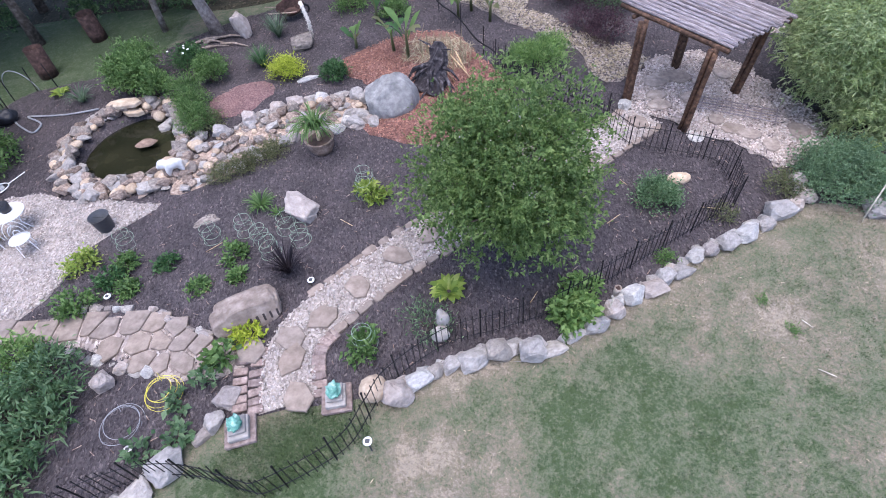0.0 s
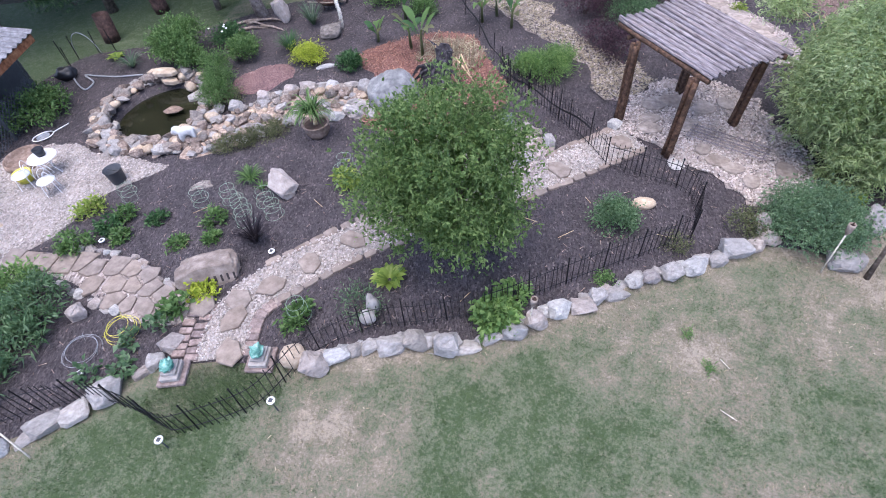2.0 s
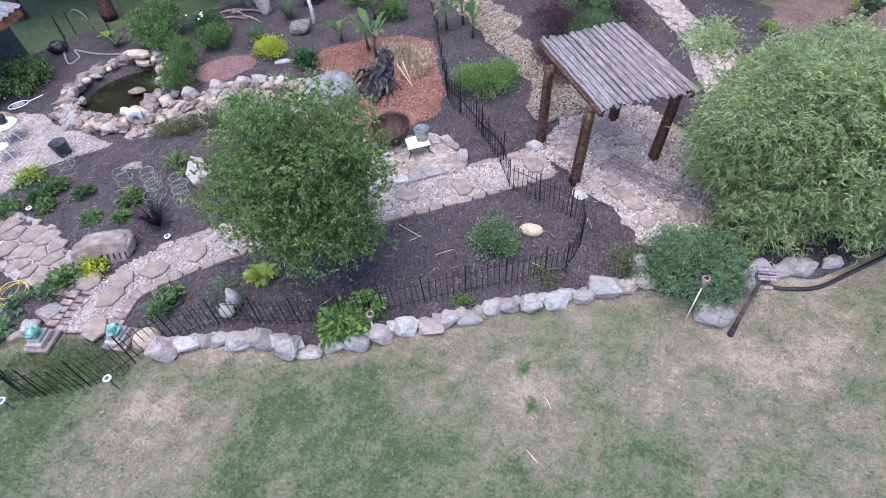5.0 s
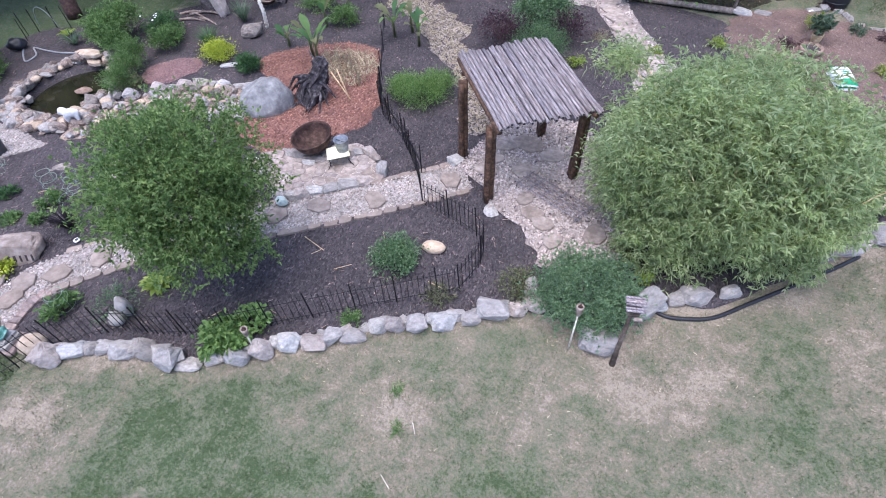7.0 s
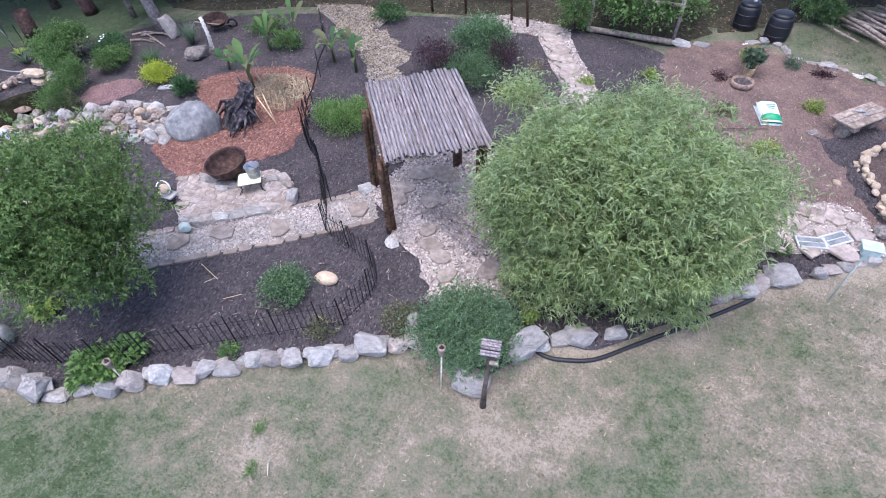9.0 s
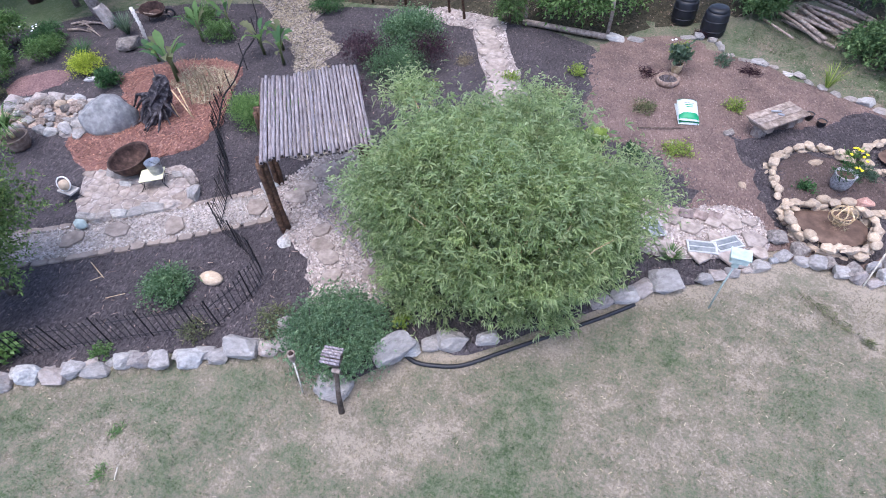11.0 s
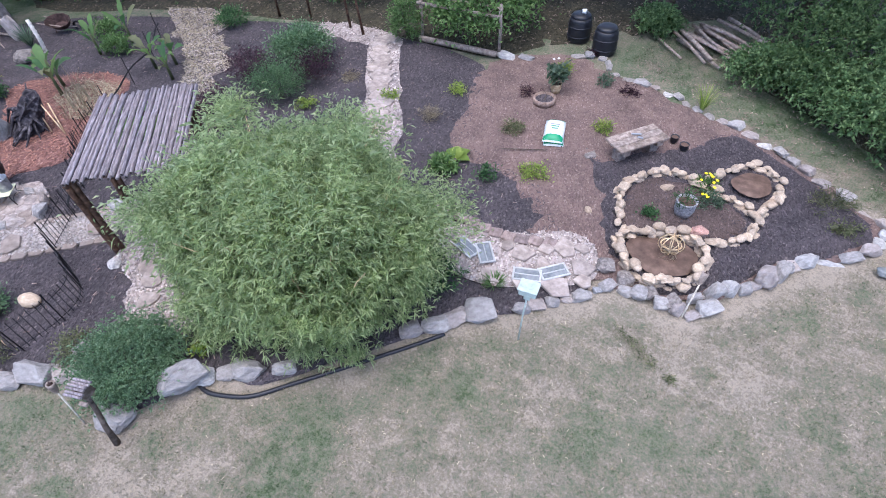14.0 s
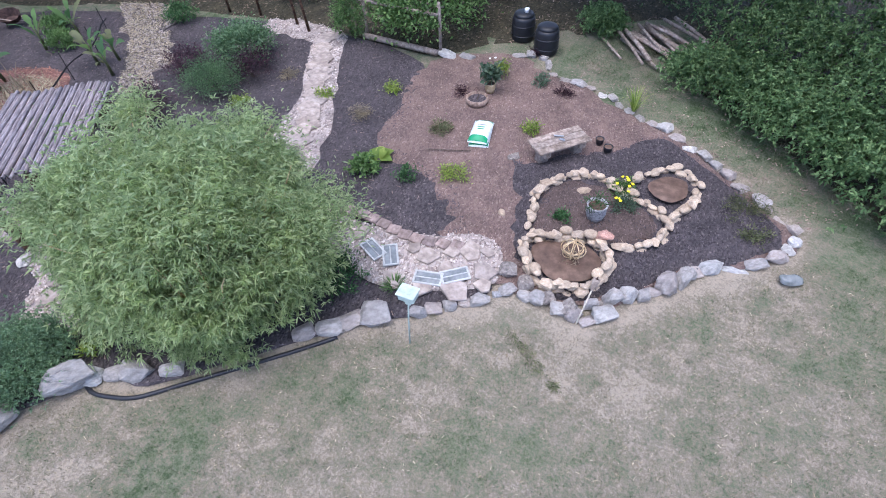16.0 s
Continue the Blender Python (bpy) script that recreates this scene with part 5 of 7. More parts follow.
# west bed
for x, y, r, h, mt, lab in ((-7.65, 6.5, 0.4, 0.36, L_HOSTA, "yellow-green hosta beside white gravel"), (-6.7, 6.4, 0.3, 0.3, L_GREEN, "green hosta in dark mulch"), (-7.35, 5.45, 0.42, 0.42, L_GREEN, "round green perennial beside the flagstones"), (-6.95, 6.05, 0.35, 0.3, L_DEEP, "low dark green perennial in mulch"), (-6.45, 5.8, 0.28, 0.22, L_GREEN, "small strappy green plant in mulch"), (-5.9, 6.35, 0.26, 0.22, L_DEEP, "small dark green plant in mulch"), (-4.55, 6.45, 0.3, 0.32, L_GREEN, "small leafy vegetable plant in mulch"), (-4.35, 5.95, 0.22, 0.2, L_GREEN, "small leafy vegetable plant in mulch"), (-5.1, 5.75, 0.25, 0.14, L_GREEN, "low trailing green plant in mulch")):
    bush(x, y, r * 0.78, h * 0.85, mt, lab, "perennial", int(80 * r), 14, 0.10, 0.05)
rosette(-4.35, 7.75, 0.4, 0.36, 90, L_GREEN, "green daylily fountain in dark mulch", "daylily", 0.035, "daylily")
rosette(-3.95, 7.5, 0.2, 0.2, 30, L_GREEN, "small green daylily in dark mulch", "daylily", 0.03, "daylily")
bush(-2.0, 7.75, 0.26, 0.4, L_HOSTA, "pale yellow-green plant in dark mulch", "perennial", 22, 14, 0.16, 0.06)
for x, y in ((-7.75, 4.2), (-7.1, 4.0), (-8.4, 3.9), (-7.5, 3.3), (-8.2, 3.1), (-9.0, 3.6), (-8.7, 2.5), (-7.6, 2.5), (-6.9, 1.5), (-7.6, 1.2)):
    bush(x, y, R.uniform(0.42, 0.55), R.uniform(0.5, 0.7), R.choice((L_GREEN, L_FRESH, L_SEDUM)), "tall leafy green perennials crowding the bed", "perennial", 44, 20, 0.13, 0.04, group="crowded perennials")
for x, y in ((-6.65, 3.4), (-6.75, 2.95), (-6.8, 2.2)):
    bush(x, y, 0.46, 0.5, L_SEDUM, "coarse plant with long grey-green leaves", "perennial", 30, 16, 0.18, 0.045)
for x, y, r in ((-12.3, 7.6, 0.5), (-12.0, 9.8, 0.7), (-11.9, 10.4, 0.6), (-12.7, 9.3, 0.7), (-11.0, 6.3, 0.5), (-11.5, 5.6, 0.6)):
    bush(x, y, r, 0.75, L_GREEN if y > 9 else L_DEEP, "leafy shrub beside the lattice", "shrub", 60, 22, 0.11, 0.06)
# pond side
for x, y, r, h in ((-9.3, 12.9, 0.5, 1.1), (-8.75, 12.75, 0.5, 1.2), (-9.1, 13.6, 0.6, 1.2), (-8.2, 12.35, 0.35, 0.9)):
    bush(x, y, r, h, L_GREEN, "tall leafy green shrub behind the pond", "shrub", 90, 24, 0.11, 0.045)
for x, y, r, h in ((-6.85, 11.3, 0.4, 0.85), (-6.6, 10.7, 0.4, 0.75), (-7.2, 11.9, 0.42, 0.9)):
    bush(x, y, r, h, L_GREEN, "fine-leaved green plant beside the water", "shrub", 80, 26, 0.09, 0.02)
bush(-6.4, 10.8, 0.42, 0.4, L_DRIED, "brownish green fern beside the stream", "fern", 50, 22, 0.08, 0.025)
for x, y in ((-5.5, 8.85), (-5.1, 9.05), (-4.75, 9.3), (-4.45, 9.6)):
    bush(x, y, 0.34, 0.25, L_DRIED, "low spreading grey-green ground cover", "ground cover", 46, 22, 0.07, 0.02, group="stream ground cover")
for x, y, r, h, mt in ((-6.9, 13.0, 0.42, 0.7, L_GREEN), (-7.9, 14.1, 0.42, 0.6, L_DEEP), (-7.2, 13.6, 0.34, 0.5, L_GREEN), (-3.4, 12.4, 0.3, 0.5, L_DEEP), (-3.4, 16.4, 0.5, 0.45, L_GREEN), (-2.0, 15.6, 0.4, 0.55, L_GREEN)):
    bush(x, y, r, h, mt, "leafy green shrub in the back bed", "shrub", 60, 22, 0.10, 0.04)
rosette(-10.7, 12.7, 0.55, 0.6, 44, L_BLUE, "silvery green iris clump with strap leaves", "iris", 0.045, "iris")
rosette(-11.6, 13.2, 0.35, 0.25, 24, L_HOSTA, "pale green rosette behind the pond", "perennial", 0.1)
stalks(-5.5, 15.1, 0.55, 0.75, 150, L_BLUE, "blue-green ornamental grass clump")
stalks(-3.4, 5.95, 0.5, 0.6, 170, L_BLACK, "nearly black spiky-leaved plant in mulch")
stalks(-5.6, 13.45, 0.55, 0.6, 170, L_DEEP, "dark green ornamental grass clump")
bush(-4.78, 12.85, 0.45, 0.55, L_LIME, "bright yellow-green rounded shrub", "shrub", 130, 26, 0.05, 0.035)
# beside the pergola and back beds
for x, y, r in ((1.5, 12.35, 0.5), (2.0, 12.25, 0.6), (2.2, 12.7, 0.5)):
    bush(x, y, r * 0.85, 0.65, L_FRESH, "feathery bright green bushy plant", "shrub", 100, 26, 0.085, 0.02)
for x, y in ((3.35, 13.9), (3.75, 13.3), (2.9, 15.8), (3.45, 15.6), (4.75, 16.3)):
    bush(x, y, 0.6, 0.8, L_PURPLE, "dark purple-leaved shrub in mulch", "shrub", 80, 24, 0.06, 0.03)
bush(3.95, 16.95, 0.85, 1.0, L_SEDUM, "large rounded grey-green shrub", "shrub", 200, 28, 0.085, 0.05)
bush(4.2, 15.3, 0.75, 0.8, L_SEDUM, "feathery green shrub in dark mulch", "shrub", 190, 28, 0.085, 0.018)
bush(0.2, 18.3, 0.5, 0.5, L_DEEP, "small dark green shrub at the wood's edge", "shrub", 60, 24, 0.08, 0.04)
bush(9.65, 13.9, 0.3, 0.3, L_GREEN, "green leafy plant beside the bamboo", "perennial", 30, 18, 0.1, 0.06)
rosette(9.75, 14.35, 0.4, 0.22, 10, L_HOSTA, "large heart-shaped pale green leaves", "rhubarb", 0.26, "rhubarb")
bush(11.6, 14.45, 0.3, 0.2, L_HOSTA, "pale yellow spreading plant on bare earth", "perennial", 34, 18, 0.06, 0.03)
stalks(11.82, 11.25, 0.28, 0.28, 90, L_GREEN, "bright green grass tuft in mulch")
bush(10.75, 11.0, 0.5, 0.4, L_DEEP, "dark green low shrub beside the bamboo", "shrub", 60, 26, 0.08, 0.025)
stalks(14.6, 18.15, 0.4, 0.7, 50, L_HOSTA, "yellow-green grass clump on the stone row")
bush(17.2, 15.45, 0.4, 0.32, L_DRIED, "sprawling thin olive plant in mulch", "perennial", 26, 20, 0.12, 0.012, fill=0.2)
bush(17.4, 14.85, 0.3, 0.2, L_DRIED, "sprawling thin green plant in mulch", "perennial", 18, 18, 0.08, 0.03, fill=0.2)
for x, y, mt in ((12.6, 16.5, L_HOSTA), (8.7, 16.9, L_HOSTA), (10.6, 15.8, L_DRIED), (10.65, 14.0, L_DEEP), (12.15, 18.6, L_BLUE), (7.2, 16.1, L_HOSTA), (5.3, 15.0, L_HOSTA)):
    bush(x, y, 0.22, 0.22, mt, "small sprouting plant on bare ground", "seedling", 18, 16, 0.08, 0.035, group="small sprouts")
for x, y, r, h in ((8.55, 15.6, 0.3, 0.3), (5.7, 16.6, 0.3, 0.15)):
    bush(x, y, r, h, L_STRAW, "dry grey twiggy plant", "dead plant", 30, 16, 0.1, 0.008, fill=0.1)
bush(14.05, 14.0, 0.16, 0.22, L_DEEP, "small green plant inside the stone ring", "perennial", 18, 18, 0.07, 0.035)


def flowers(x, y, r, h, n, bloom, mt, label, category="flower"):
    t = bush(x, y, r, h, mt, label, category, 26, 18, 0.10, 0.018, "flowering_plant")
    for i in range(n):
        a, k = R.uniform(0, 6.28), R.uniform(0.2, 1.0) * r
        bm = bmesh.new()
        bmesh.ops.create_icosphere(bm, subdivisions=1, radius=0.035)
        for v in bm.verts:
            v.co.z *= 0.45
            v.co *= R.uniform(0.8, 1.25)
        part("bloom", bm, bloom, t, "", pose(k * math.cos(a), k * math.sin(a), h * R.uniform(0.9, 1.15)))
    return t


flowers(15.05, 14.75, 0.22, 0.3, 4, BLOOM_Y, L_BLUE, "grey-green plant with yellow flowers")
flowers(14.95, 15.2, 0.2, 0.3, 7, BLOOM_Y, L_GREEN, "green plant with bright yellow flowers on the stones")
flowers(-7.9, 13.6, 0.4, 0.7, 6, BLOOM_W, L_DEEP, "green plant with white flowers")
flowers(11.05, 18.5, 0.25, 0.5, 3, BLOOM_W, L_HOSTA, "yellow-leaved plant with pale flowers")


def banana(x, y, h, n, label):
    t = thing("banana_plant", x, y, label, "banana plant", turn=R.uniform(0, 360))
    bm = tube(bmesh.new(), [(0, 0, -0.02), (0.02, 0, h * 0.3), (0.03, 0.02, h * 0.55)], [0.05, 0.04, 0.022], 7)
    part("stem", bm, L_DRIED, t, "", None, True)
    for i in range(n):
        a = 2.4 * i + R.uniform(-0.3, 0.3)
        reach, up, w = h * R.uniform(0.25, 0.5), h * R.uniform(0.3, 0.6), 0.085 * R.uniform(0.8, 1.3)
        z0, bend, twist = h * R.uniform(0.32, 0.5), R.uniform(0.5, 1.25), R.uniform(-0.5, 0.5)
        verts, faces, seg = [], [], 10
        for j in range(seg + 1):
            s = j / seg
            rad, z = 0.02 + reach * s, z0 + up * (1.7 * s - bend * s * s)
            blade = max(0.0, (s - 0.18) / 0.82)
            ww = 0.008 + w * math.sin(math.pi * min(1, 0.06 + 0.92 * blade)) * (1.0 if s > 0.18 else 0.0) * (R.uniform(0.5, 1.1) if j % 2 else 1.0)
            for e in (-1, 0, 1):
                verts.append((rad * math.cos(a) - e * ww * math.sin(a), rad * math.sin(a) + e * ww * math.cos(a), z + abs(e) * ww * 0.3 + e * ww * twist))
        for j in range(seg):
            b = 3 * j
            faces += [(b, b + 1, b + 4, b + 3), (b + 1, b + 2, b + 5, b + 4)]
        part("leaf", mesh_of("leaf", verts, faces, (L_GREEN, L_DEEP, L_DRIED)[i % 3], True), None, t)
    return t


for x, y, h, n in ((-1.5, 13.1, 1.5, 7), (-1.9, 13.5, 1.2, 6), (-2.5, 15.3, 1.2, 6), (-2.2, 16.3, 1.1, 5), (-0.1, 15.2, 1.2, 7), (0.3, 15.6, 1.0, 6), (0.8, 14.9, 1.1, 6), (-3.0, 13.9, 0.8, 5)):
    banana(x, y, h, n, "young banana plant with torn green leaves")


def dry_stalks(x, y, n):
    t = thing("dry_stalks", x, y, "stand of dead tan stalks in red mulch", "dead plant", group="dead stalks")
    for _ in range(n):
        bx, by, lx, ly, h = R.gauss(0, 0.25), R.gauss(0, 0.25), R.gauss(0, 0.14), R.gauss(0, 0.14), R.uniform(0.35, 0.75)
        part("stalk", tube(bmesh.new(), [(bx, by, -0.02), (bx + lx * 0.4, by + ly * 0.4, h * 0.6), (bx + lx, by + ly, h)], [0.011, 0.009, 0.004], 4), L_STRAW, t)


for x, y in ((-0.55, 13.0), (-0.15, 12.6), (-0.9, 13.3)):
    dry_stalks(x, y, 16)
flakes("straw", scatter([(-1.7, 12.9), (-0.1, 12.3), (0.3, 13.3), (-0.3, 14.1), (-1.6, 14.0)], 700), 0.09, 0.26, 0.014, L_STRAW, "dry straw and dead stalks on red mulch", "straw", 0.5)


# ---- woods ----
def wood_tree(x, y, h, r, n=90, per=30, low=-0.8, lean=0.0):
    t = tagged(new("tree"), "tall dark woodland tree behind the garden", "tree", "woodland trees")
    z = gz(x, y)
    me, tips = crown("crown", (x + lean, y, z + h), (r, r, r * 0.8), n, per, 0.32, L_SHADE, 0.26, 0.13, 0.3, low)
    part("crown", me, None, t)
    trunk_and_limbs(t, (x, y, z), (x + lean * 0.8, y, z + h), 0.16, 1, [tips[k] for k in range(0, len(tips), max(1, len(tips) // 6))])


# high crowns stay unseen above the view, added to shade the ground
for x, y, h, r, lean in ((-15.5, 19.5, 5.6, 3.6, 0.0), (-11.0, 21.0, 5.8, 3.4, 0.3), (-6.5, 21.6, 5.8, 3.2, 0), (-2.0, 22.6, 5.6, 3.2, 0), (2.4, 23.2, 5.8, 3.2, 0.2), (6.6, 24.4, 5.6, 3.2, 0), (10.3, 25.0, 5.4, 3.0, 0), (13.1, 23.0, 5.2, 3.0, 0.6), (16.8, 24.6, 5.2, 3.2, 0), (20.2, 22.8, 5.0, 3.2, 0), (23.2, 20.0, 4.8, 3.2, 0), (25.5, 16.4, 4.4, 3.0, 0), (-19.5, 16.0, 5.4, 3.6, 0), (-14.2, 16.8, 6.2, 3.0, -0.3), (-17.5, 22.5, 5.6, 3.6, 0), (-22.0, 19.5, 5.6, 3.6, 0), (-16.8, 14.2, 6.2, 2.8, -0.4), (-10.4, 18.2, 6.4, 2.8, 0), (-5.2, 19.4, 6.4, 2.6, 0), (-20.5, 12.5, 5.8, 3.0, 0)):
    # western crowns are denser, to darken the lawn beneath
    wood_tree(x, y, h, r, 300 if x < -9 else 220, 28, -0.8, lean)
for x, y, z, rx_, n in ((-15.0, 18.6, 1.9, 1.9, 46), (-12.3, 18.3, 1.9, 1.0, 16), (-17.5, 18.4, 1.7, 1.5, 36)):
    t = tagged(new("low_branch"), "leafy branch hanging low over the grass", "branch", "low hanging branches")
    me, tips = crown("foliage", (x, y, z), (rx_, 0.8, 0.55), n, 26, 0.2, L_SHADE, 0.17, 0.09, 0.2, -0.9, 0.1, 0.4)
    part("foliage", me, None, t)
    part("bough", tube(bmesh.new(), [(x, y + 1.4, z + 2.2), (x, y + 0.5, z + 1.0), (x, y, z)], [0.06, 0.04, 0.02], 7), BARK, t, "", None, True)


def thicket(x, y, r, h, mt=None, n=110):
    return bush(x, y, r, h, mt or L_SHADE, "dense green undergrowth at the wood's edge", "undergrowth", int(n * 1.4), 34, 0.105, 0.052, "undergrowth", -0.3, 0.4, 0.6, 4, group="woodland undergrowth", node=5)


for x, y, r, h, k in ((15.9, 20.1, 0.8, 0.9, 1), (16.7, 19.6, 1.0, 1.2, 0), (17.5, 18.9, 1.0, 1.3, 1), (18.2, 18.2, 1.0, 1.4, 1), (18.9, 17.5, 1.0, 1.4, 1), (19.6, 16.7, 1.1, 1.5, 1), (20.5, 15.8, 1.1, 1.5, 0), (21.4, 14.9, 1.1, 1.5, 1), (17.3, 20.6, 1.3, 2.0, 0), (18.5, 19.6, 1.4, 2.3, 0), (19.6, 18.6, 1.4, 2.5, 1), (20.7, 17.6, 1.5, 2.6, 0), (21.9, 16.4, 1.5, 2.7, 0), (16.6, 22.2, 1.5, 2.2, 0), (18.6, 21.4, 1.7, 3.2, 0), (20.2, 20.2, 1.7, 3.4, 0), (22.0, 18.8, 1.8, 3.6, 0), (13.0, 22.1, 0.6, 0.7, 1), (14.3, 24.6, 1.5, 1.6, 0), (11.2, 24.8, 1.6, 1.6, 0), (8.6, 23.4, 1.4, 1.5, 0), (6.0, 22.6, 1.2, 1.3, 0), (2.8, 21.6, 1.2, 1.2, 0), (0.0, 21.2, 1.1, 1.1, 0), (-3.2, 20.4, 1.2, 1.2, 0), (-6.3, 19.4, 1.2, 1.2, 0), (-9.4, 18.6, 1.2, 1.1, 0), (17.0, 25.5, 1.8, 2.5, 0), (-12.5, 18.8, 1.2, 1.0, 0), (-16.5, 17.5, 1.3, 1.2, 0)):
    thicket(x - 0.05 * k, y - 0.1 * k, r, h, L_RIM if k else L_SHADE)
bush(8.1, 20.4, 1.55, 1.75, L_GREEN, "vine-covered mound behind the trellis", "vine", 240, 26, 0.13, 0.08, "vine", -0.1, 0.3, 0.75)
bush(6.15, 19.15, 0.42, 1.5, L_GREEN, "narrow upright green climber", "vine", 80, 24, 0.09, 0.05, "vine", -0.6)


# ---- rocks standing alone ----
def dome_boulder():
    rr = random.Random(21)
    cuts = []
    while len(cuts) < 13:
        n = Vector((rr.gauss(0, 1), rr.gauss(0, 1), rr.gauss(0.3, 0.8))).normalized()
        cuts.append((n, rr.uniform(0.70, 0.92)))
    bm = bmesh.new()
    bmesh.ops.create_icosphere(bm, subdivisions=5, radius=1.0)
    for v in bm.verts:
        c = v.co.normalized()
        q = c.copy()
        for n, d in cuts:
            over = q.dot(n) - d
            if over > 0:
                q -= n * over * 0.93
        q *= 1 + 0.05 * noise.noise(c * 2.5) + 0.03 * noise.noise(Vector((c.x * 9, c.y * 9, c.z * 2.5))) + 0.014 * noise.noise(c * 18)
        v.co = Vector((q.x * 0.70, q.y * 0.58, q.z * 0.72 + 0.14))
    grey = surface("streaked_grey_boulder", [S(108, 107, 107), S(132, 131, 130), S(160, 158, 155)], 6, 1.6, 0.9, 0.8, 0.03, "", 0, True, 0, 0.3)
    tagged(part("rock", bm, grey, None, "", pose(-1.82, 11.0, gz(-1.8, 11), 0, 0, 24), True), "large pale grey domed boulder beside red mulch", "boulder")


dome_boulder()
for x, y, s in ((-2.75, 11.5, 0.42), (-2.5, 11.25, 0.4), (-2.45, 11.6, 0.3), (-2.5, 10.55, 0.4), (-2.2, 10.3, 0.36), (-2.75, 10.35, 0.32)):
    lone_rock(ROCKS, x, y, s, s * 0.8, s * 0.7, "pale broken rock beside the boulder")
lone_rock(ROCKS, -3.4, 7.45, 0.72, 0.5, 0.55, "pale grey boulder in dark mulch", -35, -0.04, 5, "boulder")
lone_rock(DARKS, -5.46, 7.5, 0.6, 0.4, 0.14, "flat brown stone in mulch", 20)
lone_rock(TANS, 4.1, 7.76, 0.48, 0.30, 0.24, "smooth pale tan stone in mulch", 5)
lone_rock(TANS, -1.6, 3.5, 0.46, 0.42, 0.42, "rounded tan rock beside the path entry", 40, 0, 5, "boulder")
lone_rock(DARKS, -4.55, 14.35, 0.8, 0.6, 0.4, "grey-brown slab of rock", 15, 0, 5, "boulder")
lone_rock(ROCKS, -4.15, 12.55, 0.66, 0.3, 0.26, "long pale stone beside the yellow shrub", 28)
lone_rock(ROCKS, -6.67, 15.45, 0.55, 0.4, 0.85, "upright pale grey rock", 0, 0, 4, "boulder")
lone_rock(ROCKS, -6.15, 3.85, 0.42, 0.38, 0.36, "tan and white rock in the western bed")
lone_rock(TANS, -9.9, 5.8, 0.5, 0.3, 0.2, "reddish brown stone on the gravel")
lone_rock(TANS, 12.9, 13.75, 0.2, 0.14, 0.12, "small smooth pale stone on bare earth")
lone_rock(TANS, 14.25, 14.9, 0.3, 0.16, 0.12, "smooth pale stone inside the ring", 20, 0.06)
lone_rock(family("rock", REDSTONE, 1), 14.93, 13.6, 0.32, 0.2, 0.17, "reddish stone on the ring wall", 10, 0.28)
lone_rock(ROCKS[2:4], 8.0, 7.6, 0.8, 0.42, 0.5, "leaning grey rock beside the juniper", 60)
lone_rock(ROCKS, 7.38, 6.72, 0.62, 0.5, 0.36, "flat pale rock under the juniper", 10)
lone_rock(ROCKS, 6.15, 7.35, 0.4, 0.3, 0.45, "pale rock beside the juniper", 80)
lone_rock(ROCKS, 3.6, 10.3, 0.35, 0.3, 0.25, "grey stone beside the pergola")
lone_rock(ROCKS, 9.25, 19.1, 0.7, 0.3, 0.18, "flat pale stone beside the timber", -10)
lone_rock(ROCKS, 9.85, 19.2, 0.5, 0.28, 0.16, "flat pale stone beside the timber", -5)
for x, y, s in ((13.55, 12.35, 0.36), (13.9, 12.2, 0.34), (14.35, 12.05, 0.3), (14.75, 11.98, 0.34)):
    lone_rock(DARKS, x, y, s, s * 0.85, s * 0.7, "brown rock at the foot of the ring")


def slab(name, x, y, sx, sy, h, material, label, category, turn=0, z=None, tilt=0, sides=7, dz=0.0):
    poly = []
    for i in range(sides):
        a = 6.283 * i / sides
        poly.append((sx / 2 * math.cos(a) * R.uniform(0.88, 1.08), sy / 2 * math.sin(a) * R.uniform(0.88, 1.08)))
    bm, _, _ = slab_prism(poly, h, 0.015)
    return tagged(part(name, bm, material, None, "", pose(x, y, (gz(x, y) if z is None else z) + dz, tilt, 0, turn)), label, category)


slab("stone_slab", -8.95, 11.85, 1.0, 0.42, 0.09, TANSTONE, "flat pale slab bridging the pond's edge", "stone slab", 4, dz=0.30)
slab("stone_slab", -8.75, 11.72, 0.6, 0.3, 0.1, TANSTONE, "flat pale slab under the bridging slab", "stone slab", -10, dz=0.20)
for x, y in ((-9.3, 11.85), (-8.55, 11.9)):
    lone_rock(BROWNS, x, y, 0.34, 0.34, 0.36, "brown stone carrying the slab")


# ---- engraved stone ----
def engraved_stone():
    t = thing("engraved_stone", -3.92, 5.02, "long tan boulder with dark engraved lettering", "engraved stone", turn=25)
    bm = bmesh.new()
    bmesh.ops.create_icosphere(bm, subdivisions=4, radius=1.0)
    for v in bm.verts:
        c = v.co.normalized()
        q = [math.copysign(abs(k) ** 0.6, k) for k in c]
        v.co = Vector((q[0] * 0.60, q[1] * 0.36, (q[2] + 1) * 0.20))
        v.co += c * (0.07 * noise.noise(c * 1.7) + 0.025 * noise.noise(c * 5))
        v.co.z -= 0.10 * max(0.0, -v.co.x - 0.1)
        v.co.y = max(v.co.y, -0.33 + 0.5 * v.co.z)
    part("boulder", bm, surface("tan_grey_boulder", [S(104, 92, 85), S(130, 117, 108), S(158, 146, 137)], 5, 1.8, 0.85, 0.5, 0.02, "", 0, True), t)
    for i, w in enumerate((0.11, 0.09, 0.07, 0.07, 0.07)):
        x, z0 = 0.02 + 0.115 * i, 0.12
        part("letter_bar", box(bmesh.new(), w * 0.5, 0.014, 0.13, bevel=0.003), INK_AND_SHADE, t, "", pose(x, -0.335 + 0.5 * z0, z0, -26.6, 0, 0))


engraved_stone()


